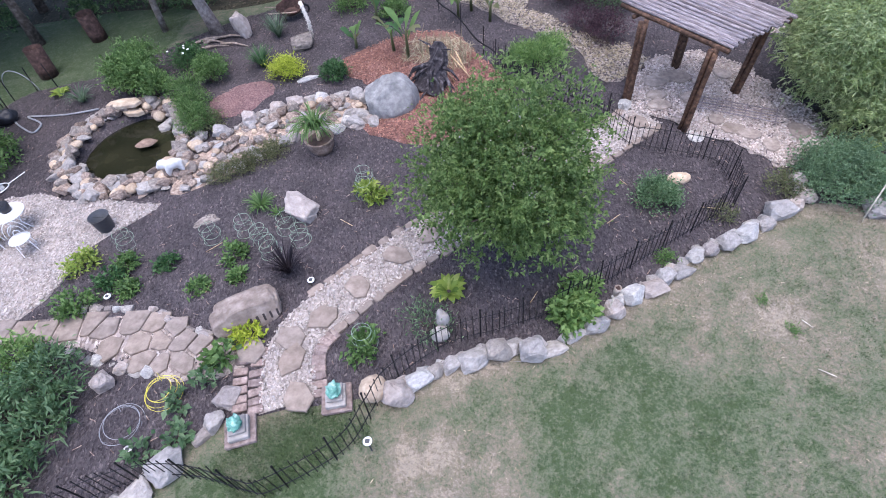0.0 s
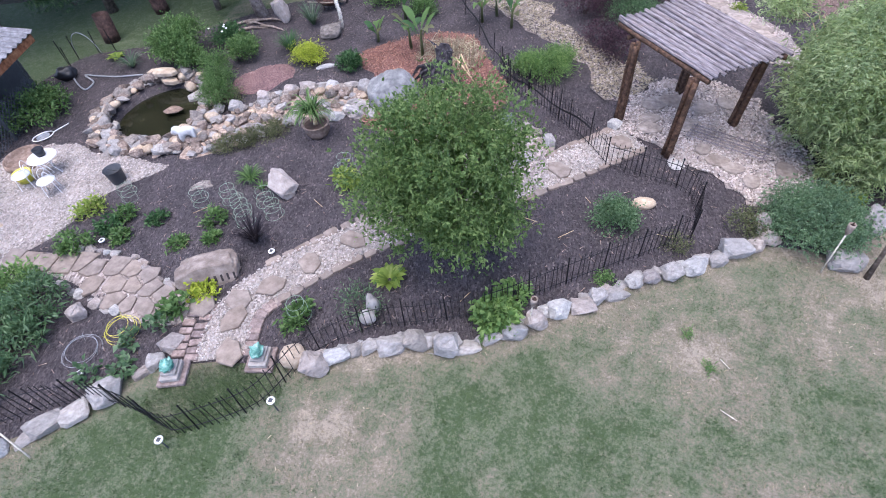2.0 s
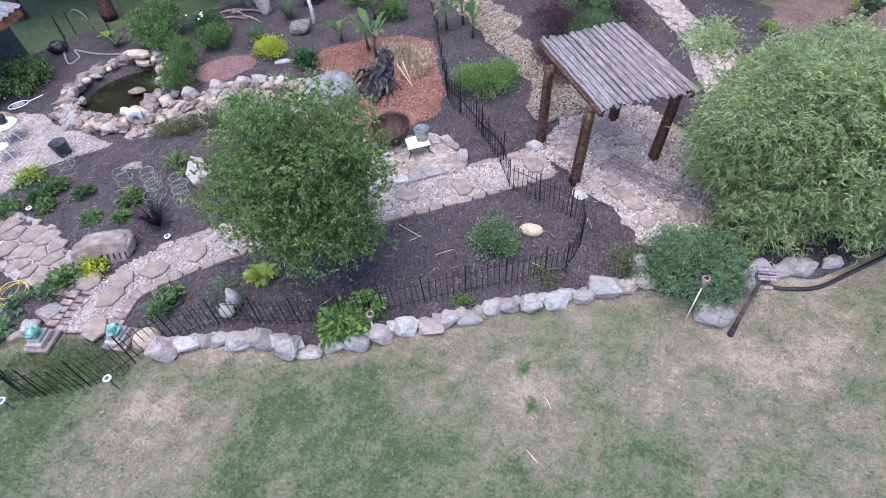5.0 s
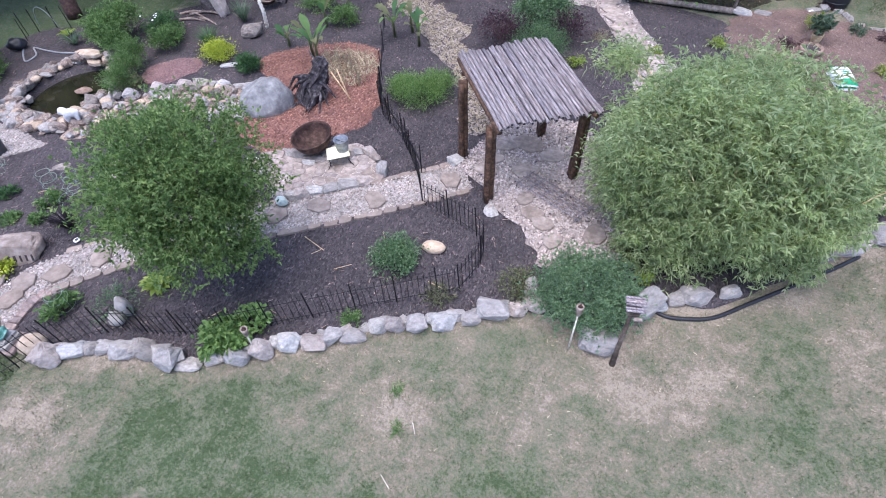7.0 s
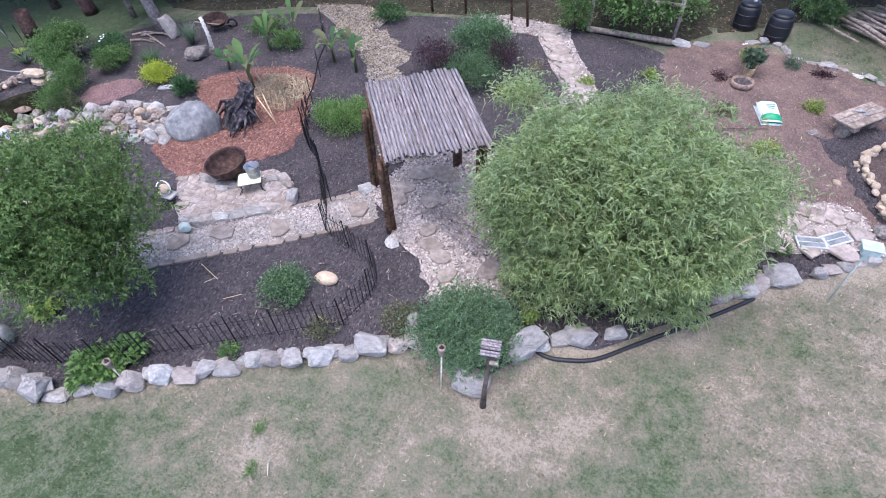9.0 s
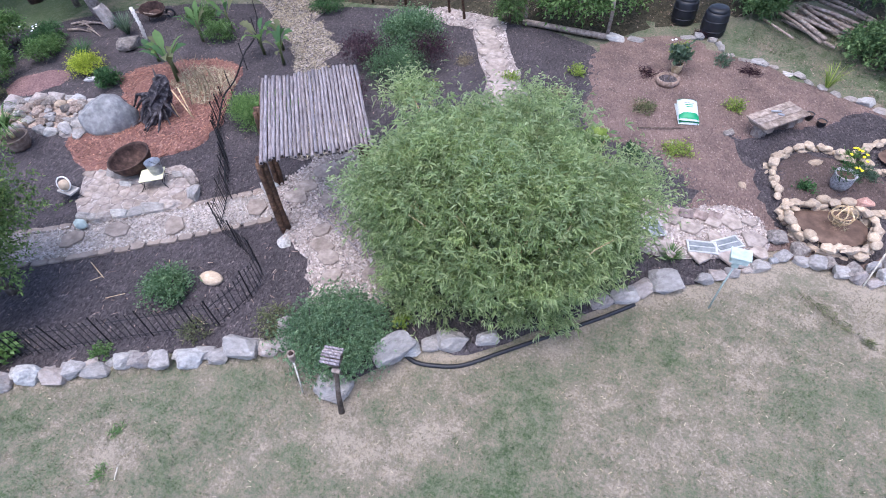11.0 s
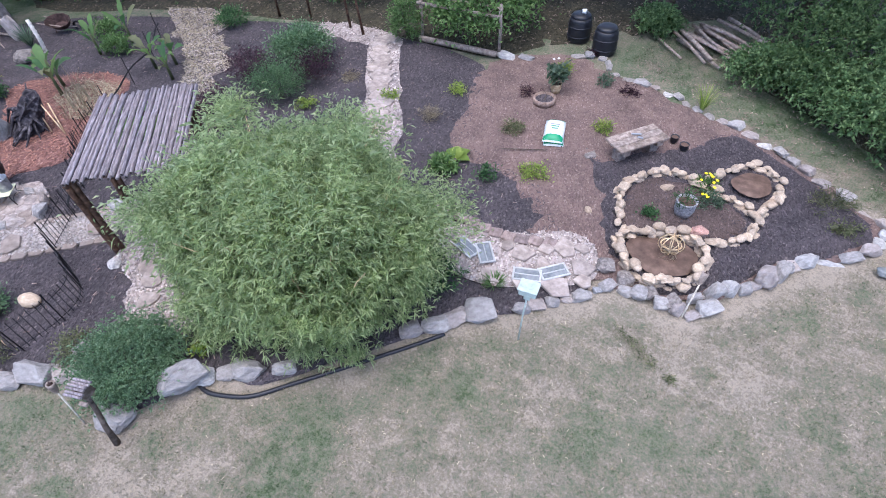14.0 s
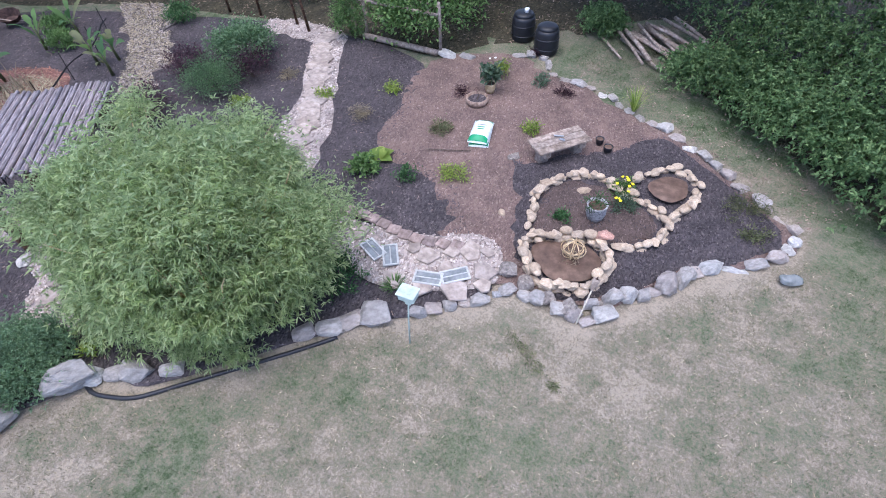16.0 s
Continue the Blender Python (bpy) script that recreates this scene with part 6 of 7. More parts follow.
# ---- things by the lawn ----
def torch(x, y, h, lx, ly, label):
    t = thing("garden_torch", x, y, label, "torch", group="bamboo torches")
    tip = (lx, ly, h)
    part("pole", tube(bmesh.new(), [(0, 0, -0.02), tuple(0.5 * c for c in tip), tip], [0.014, 0.013, 0.013], 8), DRIFT, t, "", None, True)
    rot = Vector((0, 0, 1)).rotation_difference(Vector(tip).normalized()).to_matrix().to_4x4()
    head = part("head", lathe([(0.02, -0.06), (0.045, 0.0), (0.055, 0.1), (0.058, 0.16), (0.045, 0.16), (0.04, 0.1), (0.0, 0.09)], 14, False), GREYWOOD, t, "woven cane head", Matrix.Translation(tip) @ rot, True)
    part("canister", lathe([(0.0, 0.06), (0.034, 0.06), (0.034, 0.15), (0.012, 0.165), (0.010, 0.20), (0.0, 0.2)], 12, False), RUST, head, "", None, True)


torch(6.96, 6.48, 0.93, 0.03, 0.09, "tall bamboo garden torch beside the juniper")
torch(2.1, 4.72, 0.62, 0.05, 0.0, "bamboo garden torch behind the edging stones")
torch(14.93, 11.78, 0.62, 0.1, 0.35, "bamboo garden torch leaning on the stone ring")


torch(-5.17, 1.38, 0.62, -0.4, 0.2, "bamboo garden torch leaning over the western rocks")


def birdhouse_post():
    t = thing("birdhouse", 7.67, 6.45, "weathered birdhouse on a leaning branch post", "birdhouse")
    part("post", tube(bmesh.new(), [(0, 0, -0.02), (0.0, 0.06, 0.4), (0.02, 0.14, 0.8), (0.03, 0.2, 1.2)], [0.05, 0.036, 0.034, 0.032], 9, 0.1), BARK, t, "", None, True)
    m = pose(0.04, 0.22, 1.18, 8, 0, 10)
    part("body", box(bmesh.new(), 0.17, 0.18, 0.2, bevel=0.01, m=m), BARK, t)
    for i in range(6):
        s = tube(bmesh.new(), [(-0.135, 0, 0), (0.135, 0, 0)], 0.019, 7)
        part("roof_slat", s, POLE, t, "", m @ pose(0, -0.11 + 0.043 * i, 0.21 + (0.03 if 1 < i < 4 else 0)))
    part("perch", box(bmesh.new(), 0.12, 0.06, 0.05, 0.06, -0.14, 0.0, 0.01, m), GREYWOOD, t)


birdhouse_post()


def feeder():
    t = thing("bird_feeder", 12.56, 10.38, "pale green box feeder on a slim pole", "bird feeder")
    part("pole", tube(bmesh.new(), [(0, 0, -0.02), (0.02, 0.04, 0.6), (0.06, 0.08, 1.2)], 0.014, 8), PALEGREEN, t, "", None, True)
    bm = box(bmesh.new(), 0.26, 0.2, 0.12, 0.06, 0.08, 1.18, 0.015)
    part("box", bm, PALEGREEN, t)
    part("lid", box(bmesh.new(), 0.30, 0.24, 0.025, 0.06, 0.08, 1.305, 0.008), PALEGREEN, t)
    part("bracket", box(bmesh.new(), 0.1, 0.06, 0.14, 0.05, 0.07, 1.03, 0.01), PALEGREEN, t)


feeder()


def solar_light(x, y, h, label="white round solar garden light on a short stake"):
    t = thing("solar_light", x, y, label, "garden light", group="solar lights")
    part("stake", tube(bmesh.new(), [(0, 0, -0.03), (0, 0, h)], 0.012, 6), DARKGREY, t)
    rim = part("rim", lathe([(0.03, h), (0.062, h + 0.01), (0.066, h + 0.03), (0.05, h + 0.038), (0.04, h + 0.034)], 18), WHITE, t, "", None, True)
    part("panel", box(bmesh.new(), 0.062, 0.062, 0.008, 0, 0, h + 0.033, 0.002), DARKGREY, rim, "dark solar panel")


for x, y, h in ((-3.03, 1.85, 0.27), (-1.57, 2.65, 0.33), (-6.78, 5.62, 0.12), (-2.93, 5.68, 0.08), (-5.2, 2.75, 0.1)):
    solar_light(x, y, h)


def hose_line(name, pts, r, material, label, category="hose", z=0.03):
    line = curve(pts, 6)
    return tagged(part(name, tube(bmesh.new(), [(p.x, p.y, gz(p.x, p.y) + z + r + (p.z if abs(p.z) > 1e-6 else 0)) for p in line], r, 8), material, None, "", None, True), label, category)


hose_line("drain_pipe", [(8.05, 7.72), (8.35, 7.62), (8.7, 7.68), (9.1, 7.85), (9.6, 8.3), (10.2, 8.85), (10.9, 9.5), (11.4, 10.0)], 0.038, BLACKPLASTIC, "black corrugated drain pipe along the rocks", "pipe", -0.03)
hose_line("garden_hose", [(-12.6, 12.2), (-12.0, 11.7), (-11.5, 11.4), (-11.5, 11.8), (-12.1, 12.2), (-11.6, 12.15), (-10.8, 12.1), (-10.0, 12.2)], 0.025, HOSEGREY, "grey hose lying behind the pond", z=0.04)


def rings(x, y, hs, r, material, label, category="plant support", tilt=0.0, name="wire_cage"):
    t = thing(name, x, y, label, category, group="wire cages")
    for i, h in enumerate(hs):
        bm = tube(bmesh.new(), [Vector(p) for p in loop_points(r * (1 - 0.12 * i), 22)], 0.0045, 4, closed=True)
        part("ring", bm, material, t, "", pose(tilt * h + R.uniform(-0.03, 0.03), R.uniform(-0.03, 0.03), h, R.uniform(-8, 8), R.uniform(-8, 8), 0))
    for i in range(3):
        a = 2.1 * i
        part("leg", tube(bmesh.new(), [(r * 0.8 * math.cos(a), r * 0.8 * math.sin(a), -0.02), (r * math.cos(a) + tilt * hs[-1], r * math.sin(a), hs[-1])], 0.004, 4), material, t)


for x, y in ((-5.15, 6.95), (-4.5, 7.1), (-4.1, 6.8), (-3.65, 7.05), (-3.3, 6.7), (-3.85, 6.45), (-2.2, 8.25), (-2.15, 7.9), (-7.0, 7.0)):
    rings(x, y, (0.05, 0.22, 0.4), 0.2, HOSEGREEN, "pale green wire plant support in mulch")
rings(-5.5, 3.15, (0.05, 0.12, 0.2), 0.34, HOSEGREY, "loose grey wire rings among plants", tilt=0.3)
rings(-1.8, 4.35, (0.1, 0.3, 0.45), 0.2, HOSEGREEN, "pale wire plant support beside the path")
rings(-5.0, 3.65, (0.08, 0.14, 0.2, 0.26), 0.30, YELLOW, "coiled yellow hose on a plant support", "hose", 0.2, "hose_coil")


# ---- statues on plinths at the entry ----
def plinth_statue(x, y, turn):
    t = thing("plinth", x, y, "stepped concrete plinth at the path's entry", "plinth", turn=turn, group="entry plinths")
    part("base", box(bmesh.new(), 0.46, 0.46, 0.08, 0, 0, 0.02, 0.015), BRICK, t)
    step = part("step", box(bmesh.new(), 0.30, 0.36, 0.09, 0, 0, 0.10, 0.012), STONE, t, "pale grey upper step")
    part("cap", box(bmesh.new(), 0.24, 0.28, 0.06, 0, 0.02, 0.19, 0.01), STONE, step)
    bm = bmesh.new()
    bmesh.ops.create_icosphere(bm, subdivisions=3, radius=0.5)
    for v in bm.verts:
        c = v.co.copy()
        v.co = Vector((c.x * 0.20, c.y * 0.24, (c.z + 0.5) * 0.18)) * (1 + 0.55 * noise.noise(c * 5.5 + Vector((x, 0, 0))))
    tagged(part("statue", bm, VERDI, None, "", pose(x, y, gz(x, y) + 0.245, 0, 0, turn), True), "small green patinated statue on a plinth", "statue", "entry statues")


plinth_statue(-3.55, 2.98, 15)
plinth_statue(-2.16, 3.42, 8)


def blob_statue(name, x, y, sx, sy, sz, material, label, category, turn=0, dz=0.0, seed=0.0):
    bm = bmesh.new()
    bmesh.ops.create_icosphere(bm, subdivisions=3, radius=0.5)
    for v in bm.verts:
        c = v.co.copy()
        v.co = Vector((c.x * sx, c.y * sy, (c.z + 0.5) * sz)) * (1 + 0.25 * noise.noise(c * 3 + Vector((seed, 0, 0))))
    return tagged(part(name, bm, material, None, "", pose(x, y, gz(x, y) + dz, 0, 0, turn), True), label, category)


STATUE = plain("weathered_white_stone", S(200, 198, 196), 0.7)
LUMPS = ((0, 0, 0.02, 0.22, 0.11, 0.12), (-0.2, 0.03, 0.08, 0.12, 0.09, 0.10), (0.14, 0.06, -0.1, 0.05, 0.045, 0.14), (0.15, -0.06, -0.1, 0.05, 0.045, 0.14), (-0.14, 0.06, -0.1, 0.05, 0.045, 0.14), (-0.15, -0.06, -0.1, 0.05, 0.045, 0.14), (-0.28, 0.03, 0.02, 0.08, 0.06, 0.06))
bm = bmesh.new()
bmesh.ops.create_icosphere(bm, subdivisions=4, radius=1.0)
for v in bm.verts:
    d, reach = v.co.normalized(), 0.04
    for cx, cy, cz, rx_, ry_, rz_ in LUMPS:
        e, c = Vector((d.x / rx_, d.y / ry_, d.z / rz_)), Vector((cx / rx_, cy / ry_, cz / rz_))
        q = e.dot(c) ** 2 - e.dot(e) * (c.dot(c) - 1)
        if q > 0:
            reach = max(reach, (e.dot(c) + math.sqrt(q)) / e.dot(e))
    v.co = d * reach + Vector((0, 0, 0.22))
tagged(part("statue", bm, STATUE, None, "", pose(-6.6, 9.05, gz(-6.6, 9.05) + 0.14, 0, 0, 25), True), "white garden statue standing beside the pond", "statue")
blob_statue("floating_ornament", -8.0, 10.5, 0.5, 0.32, 0.1, TERRA, "brown ornament floating on the pond", "pond ornament", 20, 0.33, 2.0)
ball = thing("ball_ornament", -0.42, 8.55, "pale cream ball ornament ringed with a white hoop", "ornament", z=0.225)
part("base", box(bmesh.new(), 0.42, 0.26, 0.05, 0, 0, 0.0, 0.012), STONE, ball, "grey stone base")
bm = bmesh.new()
bmesh.ops.create_icosphere(bm, subdivisions=3, radius=0.12)
part("ball", bm, TANSTONE, ball, "", pose(0, 0, 0.165), True)
part("hoop", tube(bmesh.new(), [Vector(p) for p in loop_points(0.155, 22)], 0.014, 6, closed=True), WHITE, ball, "white painted hoop", pose(-0.02, 0, 0.19, 62, 0, 20), True)
blob_statue("ornament", 0.62, 7.9, 0.28, 0.2, 0.22, PALEGREEN, "pale green ornament beside the path", "ornament", 0, 0.07, 6.0)
blob_statue("ornament", -0.6, 4.42, 0.3, 0.26, 0.3, STONE, "grey stone ornament behind the fence", "ornament", 0, 0.0, 8.0)
blob_statue("ornament", -0.55, 4.62, 0.24, 0.24, 0.5, STONE, "round grey stone ornament on a short stem", "ornament", 0, 0.0, 9.0)


# ---- hearth ----
def fire_bowl():
    t = thing("fire_bowl", 0.42, 9.72, "large rusted iron fire bowl on pale stones", "fire bowl", dz=0.14)
    prof = [(0.46 * math.sin(a), 0.40 - 0.40 * math.cos(a)) for a in [0.02 + 0.155 * i for i in range(11)]]
    inner = [(r - 0.018, z + 0.012) for r, z in prof[::-1] if r > 0.02]
    part("bowl", lathe(prof + [(0.48, prof[-1][1] + 0.01)] + inner + [(0.0, 0.03)], 32, False), RUST, t, "", pose(0, 0, 0, 7, -4, 0), True)
    for s in (-1, 1):
        part("handle", tube(bmesh.new(), [(0.42 * s, -0.06, 0.33), (0.49 * s, -0.03, 0.36), (0.49 * s, 0.03, 0.36), (0.42 * s, 0.06, 0.33)], 0.012, 6), RUST, t, "", pose(0, 0, 0, 7, -4, 0), True)


fire_bowl()


def bucket(x, y, r, h, material, label, dz=0.0, turn=0, tip=0):
    t = thing("bucket", x, y, label, "bucket", turn=turn, dz=dz)
    pail = part("pail", lathe([(0.0, 0.0), (r * 0.78, 0.0), (r * 0.80, 0.01), (r, h), (r * 1.05, h + 0.008), (r * 0.97, h), (r * 0.77, 0.03), (0.0, 0.025)], 24, False), material, t, "", pose(0, 0, 0, tip, 0, 0), True)
    part("handle", tube(bmesh.new(), [(r * math.cos(a), 0.02 + r * 0.35 * math.sin(a), h - 0.02 - 0.1 * math.sin(a)) for a in [math.pi * i / 10 for i in range(11)]], 0.005, 5), IRON, pail)


def iron_stand(x, y, turn, label, category, h, w, d):
    """A low stand of bent black iron rod: four splayed legs, two hoops and a frame."""
    t = thing("iron_stand", x, y, label, category, z=0.09, turn=turn)
    for sx in (-1, 1):
        for sy in (-1, 1):
            part("leg", tube(bmesh.new(), [(sx * w / 2, sy * d / 2, h), (sx * w * 0.42, sy * d * 0.42, h * 0.5), (sx * w * 0.62, sy * d * 0.62, 0)], 0.009, 6), IRON, t, "", None, True)
        part("hoop", tube(bmesh.new(), [(sx * w * 0.47, d * 0.45 * math.cos(k), h * 0.55 * math.sin(k)) for k in [math.pi * i / 10 for i in range(11)]], 0.007, 5), IRON, t, "", None, True)
        part("rail", tube(bmesh.new(), [(sx * w / 2, -d / 2, h), (sx * w / 2, d / 2, h)], 0.008, 5), IRON, t)
    return t


stand = iron_stand(1.12, 9.52, 35, "low iron table with a pale yellow top", "garden table", 0.23, 0.46, 0.38)
part("tabletop", box(bmesh.new(), 0.5, 0.42, 0.03, 0, 0, 0.236, 0.01), CREAM, stand, "pale yellow slab")
iron_stand(-0.42, 8.55, -30, "low black iron stand holding a pale round ornament", "garden stand", 0.13, 0.36, 0.3)
bucket(1.2, 9.62, 0.16, 0.28, ZINC, "galvanised bucket on a pale slab", 0.36)
bucket(-7.65, 7.5, 0.2, 0.36, DARKGREY, "dark grey bucket on white gravel", 0.07)


def root_stump():
    t = thing("root_stump", -0.72, 11.72, "upturned dark root stump on red mulch", "stump")
    part("trunk", tube(bmesh.new(), [(-0.2, -0.25, -0.02), (-0.05, -0.05, 0.3), (0.1, 0.15, 0.65), (0.1, 0.28, 0.9), (0.12, 0.33, 1.02)], [0.36, 0.30, 0.24, 0.2, 0.1], 14, 0.3), CHARRED, t)
    for i in range(22):
        a = R.uniform(2.2, 6.6)
        l = R.uniform(0.35, 0.8)
        z0 = R.uniform(0.1, 0.7)
        p0 = Vector((0.05 * math.cos(a), 0.05 * math.sin(a), z0))
        p3 = Vector((l * math.cos(a) - 0.1, l * math.sin(a) - 0.15, R.uniform(0.0, 0.25)))
        mid = p0.lerp(p3, 0.5) + Vector((R.uniform(-0.1, 0.1), R.uniform(-0.1, 0.1), R.uniform(0.05, 0.2)))
        part("root", tube(bmesh.new(), [p0, p0.lerp(mid, 0.6), mid, p3], [0.07, 0.055, 0.04, 0.015], 7, 0.15), CHARRED, t)
    for i in range(2):
        a = 2.6 + 2.9 * i
        part("branch", tube(bmesh.new(), [(0.06, 0.2, 0.75), (0.06 + 0.2 * math.cos(a), 0.25 + 0.2 * math.sin(a), 0.95), (0.06 + 0.5 * math.cos(a), 0.3 + 0.5 * math.sin(a), 1.0)], [0.05, 0.03, 0.01], 6, 0.1), CHARRED, t)


root_stump()


def cane(a, b, label="pale cane leaning on the stump", r=0.016, material=BAMBOO_TAN):
    return tagged(part("cane", tube(bmesh.new(), [a, Vector(a).lerp(Vector(b), 0.5), b], r, 7), material, None, "", None, True), label, "cane")


cane((-0.25, 11.75, 0.06), (-0.85, 12.05, 0.95))
cane((0.2, 11.8, 0.06), (-0.33, 11.95, 0.72))
cane((0.14, 11.83, 0.06), (-0.2, 12.05, 0.74))
cane((10.62, 15.0, 0.09), (11.6, 15.3, 0.09), "thin dark stick on bare earth", 0.012, BARK)
cane((1.55, 7.25, 0.07), (2.1, 7.05, 0.07), "thin pale stick in mulch", 0.008, BAMBOO_TAN)
for a, b in (((5.07, 4.49, 0.02), (5.17, 4.34, 0.03)), ((4.94, 3.65, 0.02), (5.14, 3.51, 0.03))):
    cane(a, b, "bleached twig fallen on the lawn", 0.007, DRIFT)


# ---- pergola floor: old bed frame ----
def metal_grid():
    t = thing("metal_grille", 5.93, 9.78, "rusty grey wire grille lying on gravel", "grille", turn=-27, dz=0.17)
    for i in range(5):
        y = -0.22 + 0.11 * i
        part("bar", tube(bmesh.new(), [(-0.82, y, 0), (0.82, y, 0.01)], 0.015, 6), POLE, t)
    for i in range(6):
        x = -0.75 + 0.30 * i
        part("crossbar", tube(bmesh.new(), [(x, -0.27, 0.014), (x, 0.27, 0.014)], 0.012, 6), POLE, t)


metal_grid()


def netting():
    t = thing("netting", 1.15, 11.7, "black netting strip hung along the fence", "netting")
    pts = curve([(1.9, -2.0), (1.0, -1.0), (0.1, -0.1), (-0.5, 1.0), (-1.2, 2.6), (-2.0, 4.3), (-2.9, 5.4)], 5)
    part("rope", tube(bmesh.new(), [(p.x, p.y, 0.38 + 0.06 * math.sin(i)) for i, p in enumerate(pts)], 0.02, 6, 0.35), NETBLACK, t)
    for i in range(0, len(pts), 4):
        p = pts[i]
        part("stake", tube(bmesh.new(), [(p.x, p.y, -0.02), (p.x + 0.02, p.y, 0.85)], 0.012, 6), IRON, t)


netting()


# ---- yard in the east ----
def bench():
    t = thing("bench", 13.4, 15.92, "weathered grey plank bench on stone legs", "bench", turn=46)
    for i in (-1, 0, 1):
        part("plank", box(bmesh.new(), 1.25, 0.19, 0.05, 0, 0.2 * i, 0.40, 0.01), GREYWOOD, t)
    for s in (-1, 1):
        leg = part("leg", box(bmesh.new(), 0.16, 0.56, 0.14, 0.42 * s, 0, 0.26, 0.02), GREYWOOD, t)
        part("leg", box(bmesh.new(), 0.22, 0.26, 0.27, 0.42 * s, -0.02, 0.0, 0.03), GREYWOOD, t)
    tool = thing("hand_tools", 13.35, 15.98, "grey and blue hand tools lying on a bench", "tools", z=0.455)
    part("handle", tube(bmesh.new(), [(-0.1, 0, 0.02), (0.1, 0.05, 0.02)], 0.018, 6), HOSEGREY, tool)
    part("blade", box(bmesh.new(), 0.12, 0.06, 0.02, 0.1, -0.06, 0.0, 0.004), ZINC, tool)


bench()


def barrel(x, y, label):
    t = thing("compost_barrel", x, y, label, "barrel", group="compost barrels")
    drum = part("drum", lathe([(0.0, 0), (0.30, 0), (0.32, 0.05), (0.335, 0.3), (0.32, 0.60), (0.29, 0.68), (0.0, 0.68)], 28, False), BLACKPLASTIC, t, "", None, True)
    for z in (0.15, 0.42):
        part("rib", lathe([(0.32, z), (0.342, z + 0.015), (0.342, z + 0.035), (0.32, z + 0.05)], 28), BLACKPLASTIC, drum, "", None, True)
    part("lid", lathe([(0.27, 0.67), (0.29, 0.70), (0.25, 0.76), (0.12, 0.78), (0.0, 0.78)], 28, False), BLACKPLASTIC, t, "black domed lid", None, True)


barrel(10.93, 20.8, "black plastic compost barrel with a pale cap")
barrel(11.78, 20.26, "black plastic compost barrel beside white rocks")
tagged(part("cup", lathe([(0.0, 0), (0.06, 0), (0.07, 0.1), (0.05, 0.1), (0.05, 0.02)], 14, False), WHITE, None, "", pose(11.0, 20.8, gz(11, 20.7) + 0.78), True), "small white pot on a barrel", "pot")


def soil_bag():
    for k in range(2):
        t = thing("soil_bag", 11.58, 15.93, "plump white and green bag of potting soil", "soil bag", z=0.06 + 0.10 * k, turn=13 - 4 * k, group="stacked soil bags")
        bm = bmesh.new()
        bmesh.ops.create_grid(bm, x_segments=8, y_segments=12, size=0.5)
        for v in bm.verts:
            v.co.z = 0.12 * max(0, (1 - (2 * v.co.x) ** 4) * (1 - (2 * v.co.y) ** 6)) + 0.01 * noise.noise(v.co * 6)
            v.co.x *= 0.46
            v.co.y *= 0.84
        ext = bmesh.ops.extrude_face_region(bm, geom=bm.faces[:])
        for v in ext["geom"]:
            if isinstance(v, bmesh.types.BMVert):
                v.co.z = -0.003
        bmesh.ops.recalc_face_normals(bm, faces=bm.faces[:])
        sack = part("sack", bm, BAGWHITE, t, "", None, True)
        for y, h, w in ((-0.33, 0.14, 0.44), (0.36, 0.06, 0.42)):
            b2 = bmesh.new()
            bmesh.ops.create_grid(b2, x_segments=6, y_segments=4, size=0.5)
            for v in b2.verts:
                v.co.x *= w
                v.co.y = v.co.y * h + y
                v.co.z = 0.12 * max(0, (1 - (2 * v.co.x / 0.46) ** 4) * (1 - (2 * v.co.y / 0.84) ** 6)) + 0.012
            part("printed_band", b2, BAGGREEN, sack, "green printed band", None, True)
        for i in range(3):
            part("print_bar", box(bmesh.new(), 0.22 - 0.04 * i, 0.03, 0.004, 0, 0.12 - 0.08 * i, 0.128), BAGGREEN if i else HOSEGREY, sack)


soil_bag()


def planter_ring():
    t = thing("tyre_planter", 10.97, 17.2, "round brown planter filled with soil", "planter", dz=0.05)
    part("ring", lathe([(0.24, 0), (0.27, 0), (0.285, 0.07), (0.275, 0.15), (0.24, 0.15), (0.23, 0.07)], 26), TERRA, t, "", None, True)
    part("soil", lathe([(0.0, 0.08), (0.235, 0.09)], 20, False), MULCH, t)
    part("dead_stem", tube(bmesh.new(), [(0, 0, 0.08), (0.03, 0.04, 0.2), (-0.05, 0.1, 0.26)], [0.012, 0.01, 0.004], 5), BARK, t)


planter_ring()


def flower_pot(x, y, r, h, material, label, mt=None, leaves=24, ll=0.12, lw=0.03, dz=0.05, bulge=1.0, ph=0.35):
    t = thing("flower_pot", x, y, label, "flower pot", dz=dz)
    pot = part("pot", lathe([(0.0, 0), (r * 0.72, 0), (r * 0.95 * bulge, h * 0.45), (r, h * 0.95), (r * 1.06, h), (r * 0.9, h), (r * 0.85, h * 0.85), (0.0, h * 0.83)], 26, False), material, t, "", None, True)
    part("soil", lathe([(0.0, h * 0.86), (r * 0.86, h * 0.87)], 20, False), MUD, pot)
    if mt:
        me, _ = crown("foliage", (0, 0, h + ph * 0.3), (r * 1.1, r * 1.1, ph * 0.6), leaves, 14, 0.06, mt, ll, lw, 0.1, -0.2, 0.7)
        part("foliage", me, None, t)
    return t


flower_pot(14.62, 14.25, 0.19, 0.38, POTWHITE, "tall mottled grey pot in the stone ring", L_DEEP, 14, 0.1, 0.015, 0.06, 1.05, 0.1)
flower_pot(11.1, 17.75, 0.14, 0.26, BAMBOO_TAN, "tan pot of bluish leaves", L_BLUE, 24, 0.16, 0.1, 0.05, 1.0, 0.5)


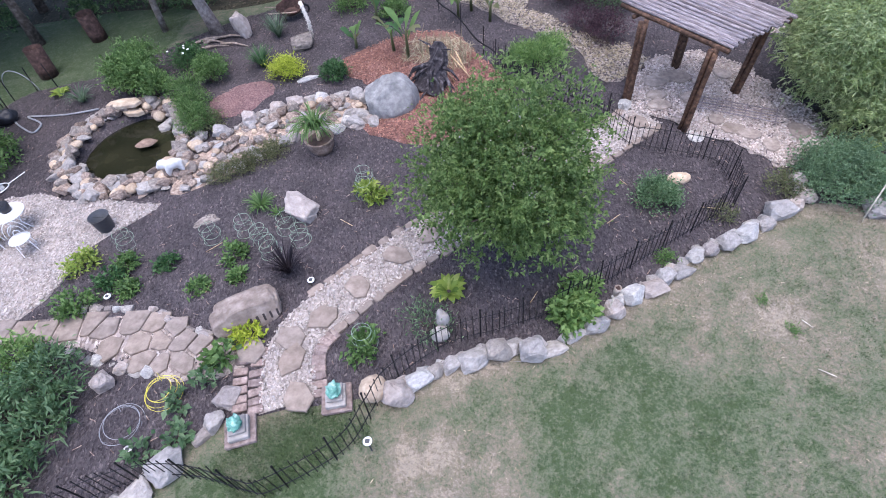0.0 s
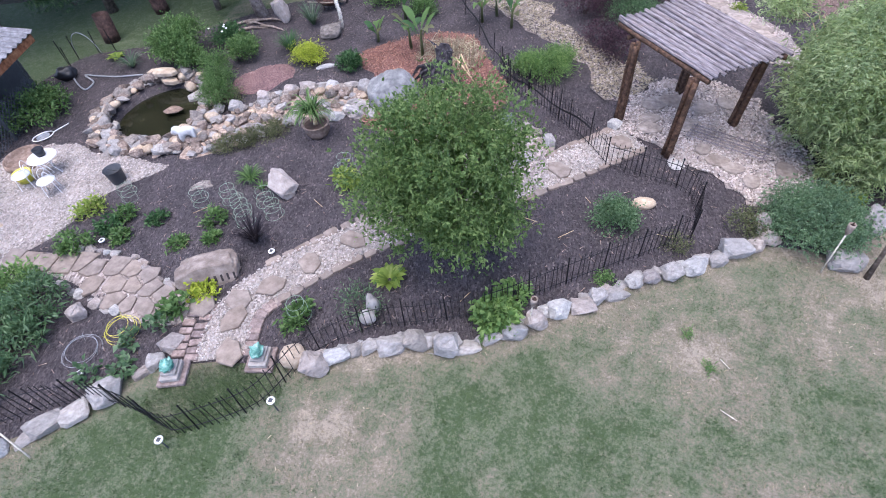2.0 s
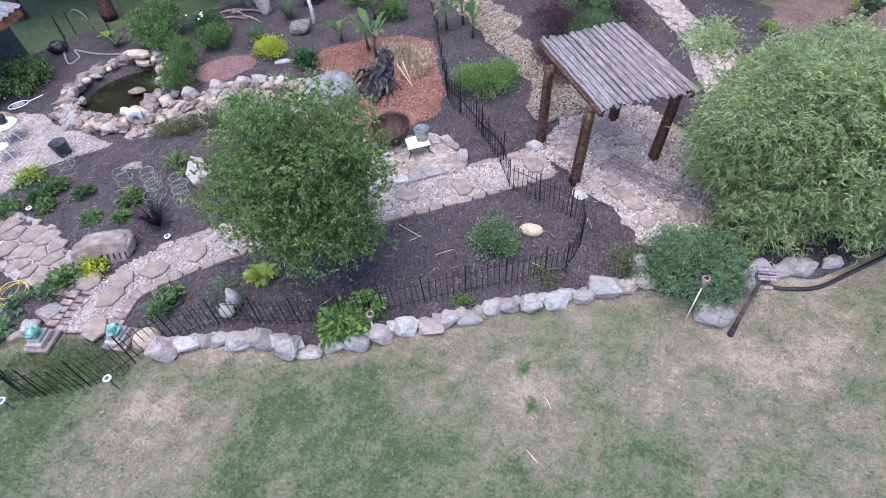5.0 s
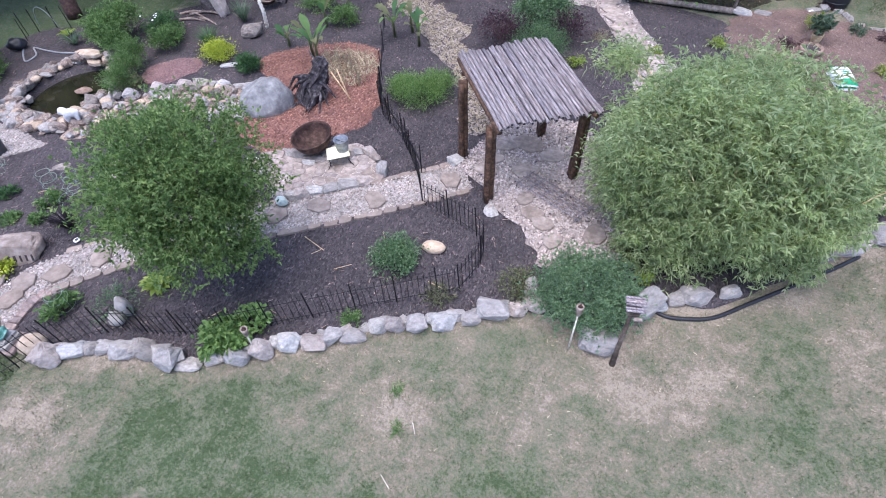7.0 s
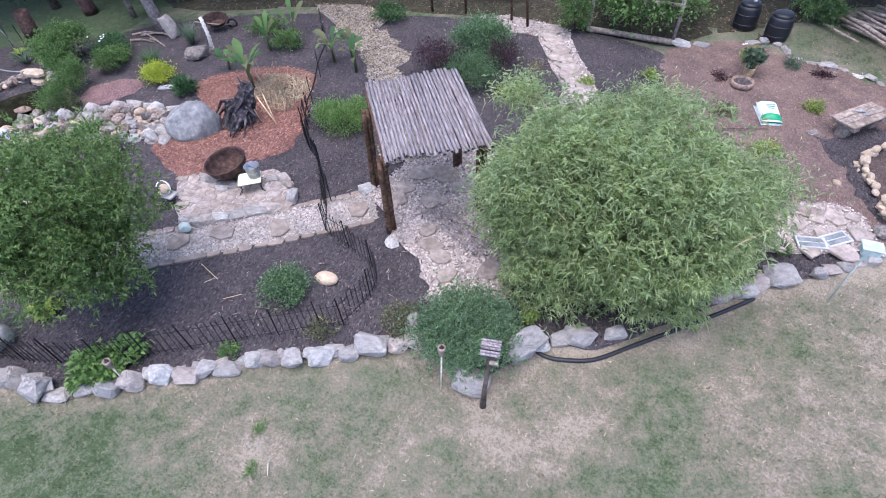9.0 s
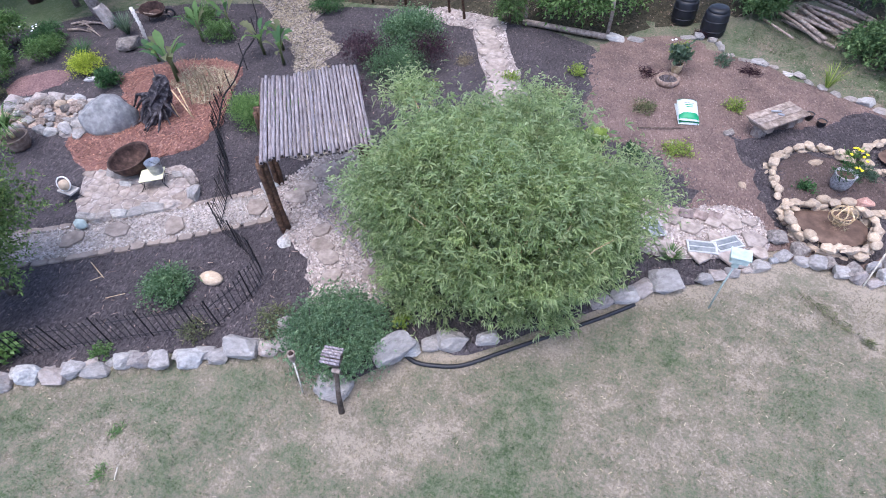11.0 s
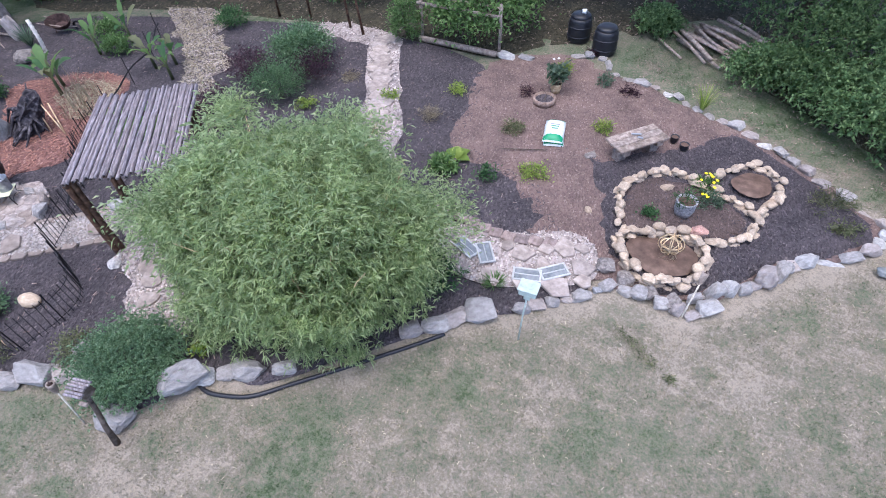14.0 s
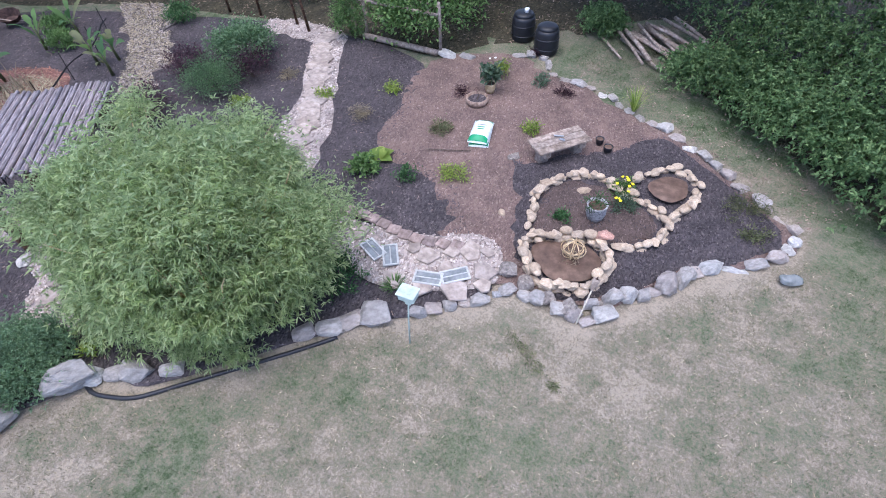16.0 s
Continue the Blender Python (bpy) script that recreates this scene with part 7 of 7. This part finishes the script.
def dracaena():
    t = flower_pot(-3.3, 9.45, 0.32, 0.34, TERRA, "tall strap-leaved plant in a wide clay pot", None, dz=0.05)
    verts, faces = [], []
    for i in range(110):
        a, L_, up, w = R.uniform(0, 6.283), R.uniform(0.35, 0.72), R.uniform(0.3, 1.1), 0.024
        ca, sa, o = math.cos(a), math.sin(a), len(verts)
        for j in range(6):
            s = j / 5
            rad, z, ww = 0.02 + L_ * s, 0.55 + up * (1.5 * s - 1.3 * s * s), w * (1 - s * 0.85)
            verts += [(rad * ca - ww * sa, rad * sa + ww * ca, z), (rad * ca + ww * sa, rad * sa - ww * ca, z + 0.006)]
        faces += [(o + 2 * j, o + 2 * j + 1, o + 2 * j + 3, o + 2 * j + 2) for j in range(5)]
    part("foliage", mesh_of("foliage", verts, faces, L_GREEN, True), None, t)
    part("stem", tube(bmesh.new(), [(0, 0, 0.28), (0.01, 0, 0.58)], [0.06, 0.04], 8), BAMBOO_TAN, t, "", None, True)


dracaena()
for x, y, r in ((14.15, 16.6, 0.09), (14.38, 16.38, 0.1)):
    flower_pot(x, y, r, 0.16, BLACKPLASTIC, "small black plastic nursery pot on earth")
for k, (x, y, turn) in enumerate(((11.05, 11.85, -28), (11.42, 11.85, -58), (12.3, 11.62, 12), (12.72, 11.86, 38))):
    t = thing("window_pane", x, y, "old white framed window pane laid on the path", "window pane", turn=turn, dz=0.13, group="old window panes")
    for s in (-1, 1):
        part("frame_rail", box(bmesh.new(), 0.52, 0.035, 0.03, 0, 0.13 * s, 0, 0.004), PANEFRAME, t)
        part("frame_stile", box(bmesh.new(), 0.035, 0.225, 0.03, 0.242 * s, 0, 0, 0.004), PANEFRAME, t)
    part("muntin", box(bmesh.new(), 0.44, 0.02, 0.026, 0, 0, 0.001, 0.003), PANEFRAME, t)
    for s in (-1, 1):
        part("pane", box(bmesh.new(), 0.44, 0.095, 0.008, 0, 0.061 * s, 0.01), GLASS, t)


def wire_orb():
    t = thing("wire_orb", 14.5, 13.0, "yellow cane orb standing in the mud basin", "garden ornament", z=0.40)
    for i in range(6):
        m = pose(0, 0, 0.02, 90 if i < 4 else R.uniform(-20, 20), 0, 45 * i)
        part("hoop", tube(bmesh.new(), [Vector(p) for p in loop_points(0.22 - 0.01 * i, 24)], 0.009, 5, closed=True), BAMBOO_TAN, t, "", m)
    part("dry_twigs", leaf_mesh("dry_twigs", NR.normal(0, 0.08, (60, 3)) * np.array([1, 1, 0.5]) - np.array([0, 0, 0.12]), NR.normal(0, 1, (60, 3)), 0.16, 0.01, L_STRAW), None, t)


wire_orb()
blob_statue("plastic_bottle_heap", 18.05, 14.0, 0.42, 0.22, 0.16, GLASS, "crumpled clear blue plastic sheet on the grass", "plastic sheet", 20, 0.0, 3.0)


# ---- trellis, posts and timber at the wood's edge ----
def trellis():
    t = tagged(new("trellis"), "weathered timber trellis with a ladder rail", "trellis")
    for x, y in ((6.58, 19.32), (9.06, 19.15)):
        part("post", tube(bmesh.new(), [(x, y, -0.02), (x + 0.03, y, 0.7), (x + 0.02, y, 1.45)], 0.05, 8, 0.06), GREYWOOD, t, "", None, True)
    part("rail", tube(bmesh.new(), [(6.5, 19.3, 1.12), (9.1, 19.12, 1.12)], 0.045, 8), GREYWOOD, t, "", None, True)
    part("rail", tube(bmesh.new(), [(6.9, 19.75, 1.14), (9.0, 19.6, 1.14)], 0.035, 8), GREYWOOD, t, "", None, True)
    for i in range(4):
        x = 6.9 + 0.6 * i
        part("rung", tube(bmesh.new(), [(x, 19.24, 1.14), (x + 0.1, 19.72, 1.14)], 0.022, 6), GREYWOOD, t)


trellis()
tagged(part("timber", tube(bmesh.new(), [(6.55, 19.2, 0.13), (9.05, 18.98, 0.13)], 0.085, 10, 0.05), GREYWOOD, None, "", None, True), "long grey timber edging the bed", "timber")
for x, y, tx in ((4.75, 18.95, -0.15), (4.15, 19.2, -0.1), (2.45, 19.5, 0.0), (1.3, 19.35, 0.0)):
    tagged(part("garden_post", tube(bmesh.new(), [(x, y, -0.02), (x + tx * 0.5, y, 0.9), (x + tx, y, 1.9)], [0.045, 0.04, 0.035], 8, 0.08), LOG, None, "", None, True), "slim brown wooden post at the wood's edge", "post", "posts at the wood's edge")


def log_pile():
    rr = random.Random(4)
    for i in range(22):
        k, lay = (i % 11) / 10, i // 11
        l = rr.uniform(1.2, 2.0)
        x0, y0 = 13.3 + 1.25 * k + rr.uniform(-0.3, 0.3), 21.5 + 1.3 * k + rr.uniform(-0.2, 0.2)
        a = -0.84 + rr.uniform(-0.22, 0.22)
        dx, dy = math.cos(a), math.sin(a)
        r = rr.uniform(0.034, 0.062)
        z = 0.05 + r + lay * 0.13
        bm = tube(bmesh.new(), [(x0, y0, z), (x0 + dx * l / 2, y0 + dy * l / 2, z + 0.02 + rr.uniform(0, 0.05)), (x0 + dx * l, y0 + dy * l, z + rr.uniform(0, 0.08))], [r, r * 0.95, r * 0.85], 8, 0.08)
        tagged(part("log", bm, GREYWOOD, None, "", None, True), "long weathered grey log in a pile", "log", "log pile")


log_pile()


# ---- seats and clutter on the gravel patio ----
def patio_table():
    t = thing("patio_table", -9.75, 7.75, "small white enamel patio table", "table", dz=0.075)
    part("top", lathe([(0.0, 0.44), (0.32, 0.44), (0.335, 0.455), (0.32, 0.475), (0.0, 0.47)], 28, False), WHITE, t, "", None, True)
    for i in range(3):
        a = 2.1 * i
        part("leg", tube(bmesh.new(), [(0.22 * math.cos(a), 0.22 * math.sin(a), 0.44), (0.12 * math.cos(a), 0.12 * math.sin(a), 0.2), (0.28 * math.cos(a), 0.28 * math.sin(a), 0)], 0.012, 6), WHITE, t, "", None, True)
    tagged(part("black_pot", lathe([(0.0, 0), (0.1, 0), (0.13, 0.18), (0.11, 0.18), (0.0, 0.15)], 18, False), BLACKPLASTIC, None, "", pose(-9.78, 7.8, gz(-9.75, 7.75) + 0.55), True), "black pot on the white table", "pot")


patio_table()


def wire_chair(x, y, turn):
    t = thing("wire_chair", x, y, "white wire garden chair lying on gravel", "chair", turn=turn, dz=0.075)
    part("seat", lathe([(0.0, 0.34), (0.2, 0.34), (0.21, 0.355), (0.0, 0.352)], 20, False), WHITE, t, "", None, True)
    for i in range(4):
        a = 0.785 + 1.571 * i
        part("leg", tube(bmesh.new(), [(0.17 * math.cos(a), 0.17 * math.sin(a), 0.34), (0.21 * math.cos(a), 0.21 * math.sin(a), 0.0)], 0.010, 6), WHITE, t)
    for k in (0.2, 0.13, 0.06):
        part("back_hoop", tube(bmesh.new(), [(k * math.cos(b), 0.19, 0.35 + k * 1.7 * math.sin(b)) for b in [math.pi * j / 12 for j in range(13)]], 0.008, 5), WHITE, t, "", None, True)


wire_chair(-9.15, 7.05, 40)
wire_chair(-10.0, 7.2, -60)
tagged(part("round_disc", lathe([(0.0, 0.0), (0.5, 0.0), (0.52, 0.05), (0.48, 0.16), (0.46, 0.15), (0.46, 0.04), (0.0, 0.04)], 30, False), TERRA, None, "", pose(-10.85, 8.1, gz(-10.85, 8.1) + 0.08), True), "shallow grey-brown basin on the gravel", "basin")
tagged(part("basket", lathe([(0.0, 0.0), (0.17, 0.0), (0.22, 0.24), (0.2, 0.24), (0.15, 0.03), (0.0, 0.03)], 18, False), YELLOW, None, "", pose(-10.25, 7.4, gz(-10.25, 7.4) + 0.08), True), "yellow basket on white gravel", "basket")


def pond_net():
    t = thing("pond_net", -11.15, 9.1, "white framed pond net leaning on the ground", "net", dz=0.1, turn=-40)
    part("frame", tube(bmesh.new(), [Vector(p) for p in loop_points(0.18, 20, 0, 0, 0, 1.5)], 0.014, 5, closed=True), WHITE, t)
    part("mesh", lathe([(0.0, -0.06), (0.12, -0.05), (0.17, 0.0)], 16, False), HOSEGREY, t)
    part("handle", tube(bmesh.new(), [(0, 0.27, 0), (0, 0.7, 0.06)], 0.012, 6), WHITE, t)


pond_net()
blob_statue("pump_box", -12.6, 12.05, 0.6, 0.45, 0.4, BLACKPLASTIC, "black pond pump box with hoses", "pump", 30, 0.02, 5.0)


def lattice_shed():
    """A small playhouse with a corrugated roof and a lattice fence before it."""
    s = tagged(new("garden_shed"), "small shed with a pale corrugated roof and orange boards", "shed")
    zb = gz(-14, 12)
    f0, f1 = Vector((-11.35, 8.6, 1.45)), Vector((-11.95, 11.4, 1.45))
    back = Vector((-3.4, -0.3, 0.35))
    n = 44
    verts, faces = [], []
    for i in range(n + 1):
        p = f0.lerp(f1, i / n) + Vector((0, 0, 0.03 * math.cos(i * 1.57)))
        verts += [tuple(p), tuple(p + back), tuple(p + Vector((0, 0, 0.012))), tuple(p + back + Vector((0, 0, 0.012)))]
    for i in range(n):
        o = 4 * i
        faces += [(o, o + 4, o + 5, o + 1), (o + 2, o + 3, o + 7, o + 6), (o, o + 2, o + 6, o + 4), (o + 1, o + 5, o + 7, o + 3)]
    part("roof", mesh_of("roof", verts, faces, CORRUGATED), None, s)
    d = (f1 - f0)
    for k, (z0, h) in enumerate(((1.18, 0.2), (0.0, 1.15))):
        b = bmesh.new()
        m = Matrix.Translation(f0.lerp(f1, 0.5) + Vector((-0.12 - 1.2 * k, 0, 0))) @ Matrix.Rotation(math.atan2(d.y, d.x), 4, "Z")
        box(b, d.length - 0.1, 0.05, h if k == 0 else 1.15 - zb, 0, 0, z0 - 1.45 if k == 0 else zb - 1.45, 0.006, m)
        # wall set back, its dark grey painting in the shade under the roof
        part("fascia" if k == 0 else "wall", b, ORANGEWOOD if k == 0 else DARKGREY, s)
    for p in (f0, f1):
        b = bmesh.new()
        m = Matrix.Translation((p.x - 2.3, p.y, 0)) @ Matrix.Rotation(math.atan2(back.y, back.x), 4, "Z")
        box(b, 1.9, 0.05, 1.3 - zb, 0, 0, zb, 0.006, m)
        # side walls take the same dark under-roof shade as colour
        part("wall", b, DARKGREY, s)
    lat = tagged(new("lattice_fence"), "dark green diagonal lattice fence beside the gravel", "lattice")
    a, b_ = Vector((-11.75, 7.4, 0)), Vector((-12.25, 10.6, 0))
    L_ = (b_ - a).length
    u = (b_ - a).normalized()
    h = 0.95
    k = -h
    while k < L_:
        for sgn in (1, -1):
            s0, s1 = max(0, k), min(L_, k + h)
            if s1 > s0:
                z0, z1 = (s0 - k, s1 - k) if sgn > 0 else (h - (s0 - k), h - (s1 - k))
                p, q = a + u * s0, a + u * s1
                off = Vector((0.006 * sgn, 0, 0))
                bm = tube(bmesh.new(), [p + off + Vector((0, 0, gz(p.x, p.y) + z0 + 0.05)), q + off + Vector((0, 0, gz(q.x, q.y) + z1 + 0.05))], 0.012, 4)
                part("slat", bm, DARKGREY, lat)
        k += 0.13
    for s_ in (0, L_ / 2, L_):
        p = a + u * s_
        part("post", box(bmesh.new(), 0.06, 0.06, 1.15, p.x, p.y, gz(p.x, p.y) - 0.02, 0.005), DARKGREY, lat)


lattice_shed()


def rust_barrel(x, y, lean):
    t = thing("rusty_drum", x, y, "tall rusted steel drum in the grass", "drum", group="rusty drums")
    part("drum", lathe([(0.0, 0), (0.26, 0), (0.27, 0.3), (0.26, 0.31), (0.27, 0.6), (0.26, 0.61), (0.26, 0.9), (0.24, 0.9), (0.24, 0.1), (0.0, 0.1)], 22, False), RUST, t, "", pose(0, 0, 0, lean, 0, 0), True)


for x, y in ((-13.4, 13.0), (-13.2, 13.3), (-12.6, 13.6), (-12.0, 13.7), (-12.9, 12.6)):
    tagged(part("garden_stake", tube(bmesh.new(), [(x, y, gz(x, y) - 0.02), (x + R.uniform(-0.08, 0.08), y, gz(x, y) + 0.8)], 0.014, 6), IRON, None), "thin black metal stake behind the pond", "stake", "black stakes")
tagged(part("wire_hoop", tube(bmesh.new(), [(-13.0 + 0.5 * math.cos(a), 13.6, gz(-13, 13.6) + 0.75 * math.sin(a)) for a in [math.pi * i / 12 for i in range(13)]], 0.012, 6), HOSEGREY, None, "", None, True), "grey wire hoop stuck in the grass", "hoop")
rust_barrel(-12.7, 14.5, -4)
rust_barrel(-12.0, 16.6, 4)


def old_tree_deck():
    t = tagged(new("tree_platform"), "grey timber platform on leaning trunks", "platform")
    z = gz(-8, 16)
    part("trunk", tube(bmesh.new(), [(-7.65, 15.95, z - 0.02), (-7.9, 16.0, 0.6), (-8.2, 16.1, 1.6), (-8.3, 16.1, 2.4)], [0.22, 0.17, 0.15, 0.13], 10, 0.12), GREYWOOD, t, "pale leaning trunk", None, True)
    part("trunk", tube(bmesh.new(), [(-9.7, 16.6, gz(-9.7, 16.6) - 0.02), (-9.6, 16.5, 0.8), (-9.5, 16.4, 1.55)], [0.12, 0.1, 0.09], 8, 0.1), GREYWOOD, t, "", None, True)
    for i in range(9):
        part("plank", box(bmesh.new(), 2.6, 0.13, 0.04, 0, 0, 0, 0.006, pose(-8.4, 15.2 + 0.14 * i, 1.62, 0, 0, -17)), GREYWOOD, t)
    part("beam", box(bmesh.new(), 2.4, 0.08, 0.12, 0, 0, 0, 0.008, pose(-8.4, 15.6, 1.49, 0, 0, -17)), GREYWOOD, t)
    for i in range(6):
        a = R.uniform(-0.4, 0.5)
        x, y = -7.6 + R.uniform(-0.8, 0.3), 15.1 + R.uniform(-0.3, 0.4)
        tagged(part("driftwood", tube(bmesh.new(), [(x, y, gz(x, y) + 0.07), (x + 0.5 * math.cos(a), y + 0.5 * math.sin(a), gz(x, y) + 0.15), (x + 1.0 * math.cos(a), y + 1.0 * math.sin(a), gz(x, y) + 0.1)], [0.04, 0.035, 0.015], 7, 0.15), GREYWOOD, None, "", None, True), "bleached branch lying on mulch", "driftwood", "driftwood branches")


old_tree_deck()


def rope_post():
    t = thing("rope_post", -4.45, 14.85, "post wrapped in thick pale rope", "post")
    part("post", tube(bmesh.new(), [(0, 0, -0.02), (0.0, 0.05, 0.5), (-0.1, 0.1, 1.05)], 0.05, 9), ROPE, t, "", None, True)
    spiral = [(0.055 * math.cos(0.9 * i) - 0.1 * max(0, i / 60 - 0.5) * 2, 0.055 * math.sin(0.9 * i) + 0.1 * i / 60, 1.0 * i / 60) for i in range(61)]
    part("rope", tube(bmesh.new(), spiral, 0.02, 5), ROPE, t, "", None, True)


rope_post()


def wheelbarrow():
    t = thing("wheelbarrow", -5.35, 16.35, "rusty orange wheelbarrow tray by the bed", "wheelbarrow", turn=25)
    part("tray", lathe([(0.0, 0.28), (0.2, 0.28), (0.36, 0.5), (0.38, 0.5), (0.22, 0.26), (0.0, 0.25)], 10, False), RUST, t, "", pose(0, 0, 0, 25, 0, 0) @ Matrix.Diagonal((1.2, 0.8, 1, 1)))
    part("wheel", tube(bmesh.new(), [Vector(p) for p in loop_points(0.14, 16)], 0.035, 6, closed=True), BLACKPLASTIC, t, "", pose(0.45, 0, 0.17, 90, 0, 0))
    for s in (-1, 1):
        part("handle", tube(bmesh.new(), [(0.45, 0.08 * s, 0.17), (0, 0.2 * s, 0.25), (-0.7, 0.26 * s, 0.42)], 0.018, 6), GREYWOOD, t)
        part("leg", tube(bmesh.new(), [(-0.2, 0.2 * s, 0.28), (-0.25, 0.22 * s, -0.02)], 0.014, 6), RUST, t)


wheelbarrow()


# ---- scattered remains in the yard ----
for x, y, r, mt, lab in ((10.45, 17.45, 0.3, L_PURPLE, "dark heap of uprooted plant roots"), (10.6, 15.85, 0.26, L_STRAW, "brown withered plant on bare earth"), (12.9, 18.3, 0.25, L_PURPLE, "dark broken twigs on bare earth"), (11.55, 20.0, 0.2, L_PURPLE, "dark tangle beside the barrels")):
    bush(x, y, r, 0.14, mt, lab, "plant debris", 22, 14, 0.12, 0.012, "plant_debris", -0.2, 0.1, 0.1, 3)
for x, y in ((12.45, 15.75), (12.55, 15.5)):
    lone_rock(DARKS, x, y, 0.34, 0.2, 0.12, "broken brown wood block beside the bench", 40)
for x, y in ((12.7, 17.4), (13.2, 17.8), (9.9, 16.3), (11.8, 14.9), (10.2, 18.2)):
    cane((x, y, 0.075), (x + R.uniform(-0.3, 0.3), y + R.uniform(-0.2, 0.2), 0.085), "short twig lying on bare earth", 0.007, BARK)
for x, y in ((2.5, 6.7), (3.1, 7.7), (0.9, 5.0), (-2.6, 7.2), (-5.2, 6.6), (-4.9, 5.6), (4.3, 7.0), (1.9, 6.9)):
    cane((x, y, gz(x, y) + 0.06), (x + R.uniform(-0.35, 0.35), y + R.uniform(-0.25, 0.25), gz(x, y) + 0.07), "pale dry stalk lying on mulch", 0.006, BAMBOO_TAN)
bush(7.9, 8.15, 0.14, 0.4, L_HOSTA, "pale green sprig beside the juniper", "perennial", 14, 12, 0.07, 0.035)
bush(7.55, 8.75, 0.3, 0.35, L_DRIED, "reddish olive plant beside the gravel", "perennial", 30, 18, 0.06, 0.025)


# ---- dead grass and wilted tufts on the lawn ----
def dead_grass(a, b, width, n, material, label, height=0.04):
    base, axis = [], []
    for _ in range(n):
        k = R.random()
        x = a[0] + (b[0] - a[0]) * k + R.gauss(0, width)
        y = a[1] + (b[1] - a[1]) * k + R.gauss(0, width)
        base.append((x, y, gz(x, y) + 0.004 + R.random() * 0.02))
        axis.append((R.gauss(0, 1), R.gauss(0, 1), R.uniform(0.1, 0.5)))
    tagged(part("grass_clippings", leaf_mesh("grass_clippings", base, axis, 0.08, 0.012, material, 0.0), None, None), label, "dead grass", kind="stuff")


dead_grass((14.02, 11.2), (14.63, 10.71), 0.07, 220, L_DRIED, "dark smear of wilted grass on the lawn")
dead_grass((14.88, 10.56), (14.95, 10.52), 0.04, 90, L_DRIED, "small dark tuft of wilted grass")
dead_grass((4.6, 4.85), (4.66, 4.93), 0.05, 90, L_GREEN, "small weed tuft in the lawn")
dead_grass((4.86, 4.3), (4.9, 4.36), 0.05, 90, L_GREEN, "small weed tuft in the lawn")


# ---- fitted paving, piece by piece ----
paving(flags, FLAGS, 0.42, 0.026, FLAG, 0.055)
hearth_floor = tagged(new("hearth_paving"), "small irregular pale pavers before the fire bowl", "paving", "", "structure")
patch("hearth_bed", HEARTH, BEIGE, 0.092, "pale grit between the hearth pavers", "gravel", 0.25, 0.005)
paving(hearth_floor, HEARTH, 0.27, 0.008, PALEFLAG, 0.05, jitter=0.42)
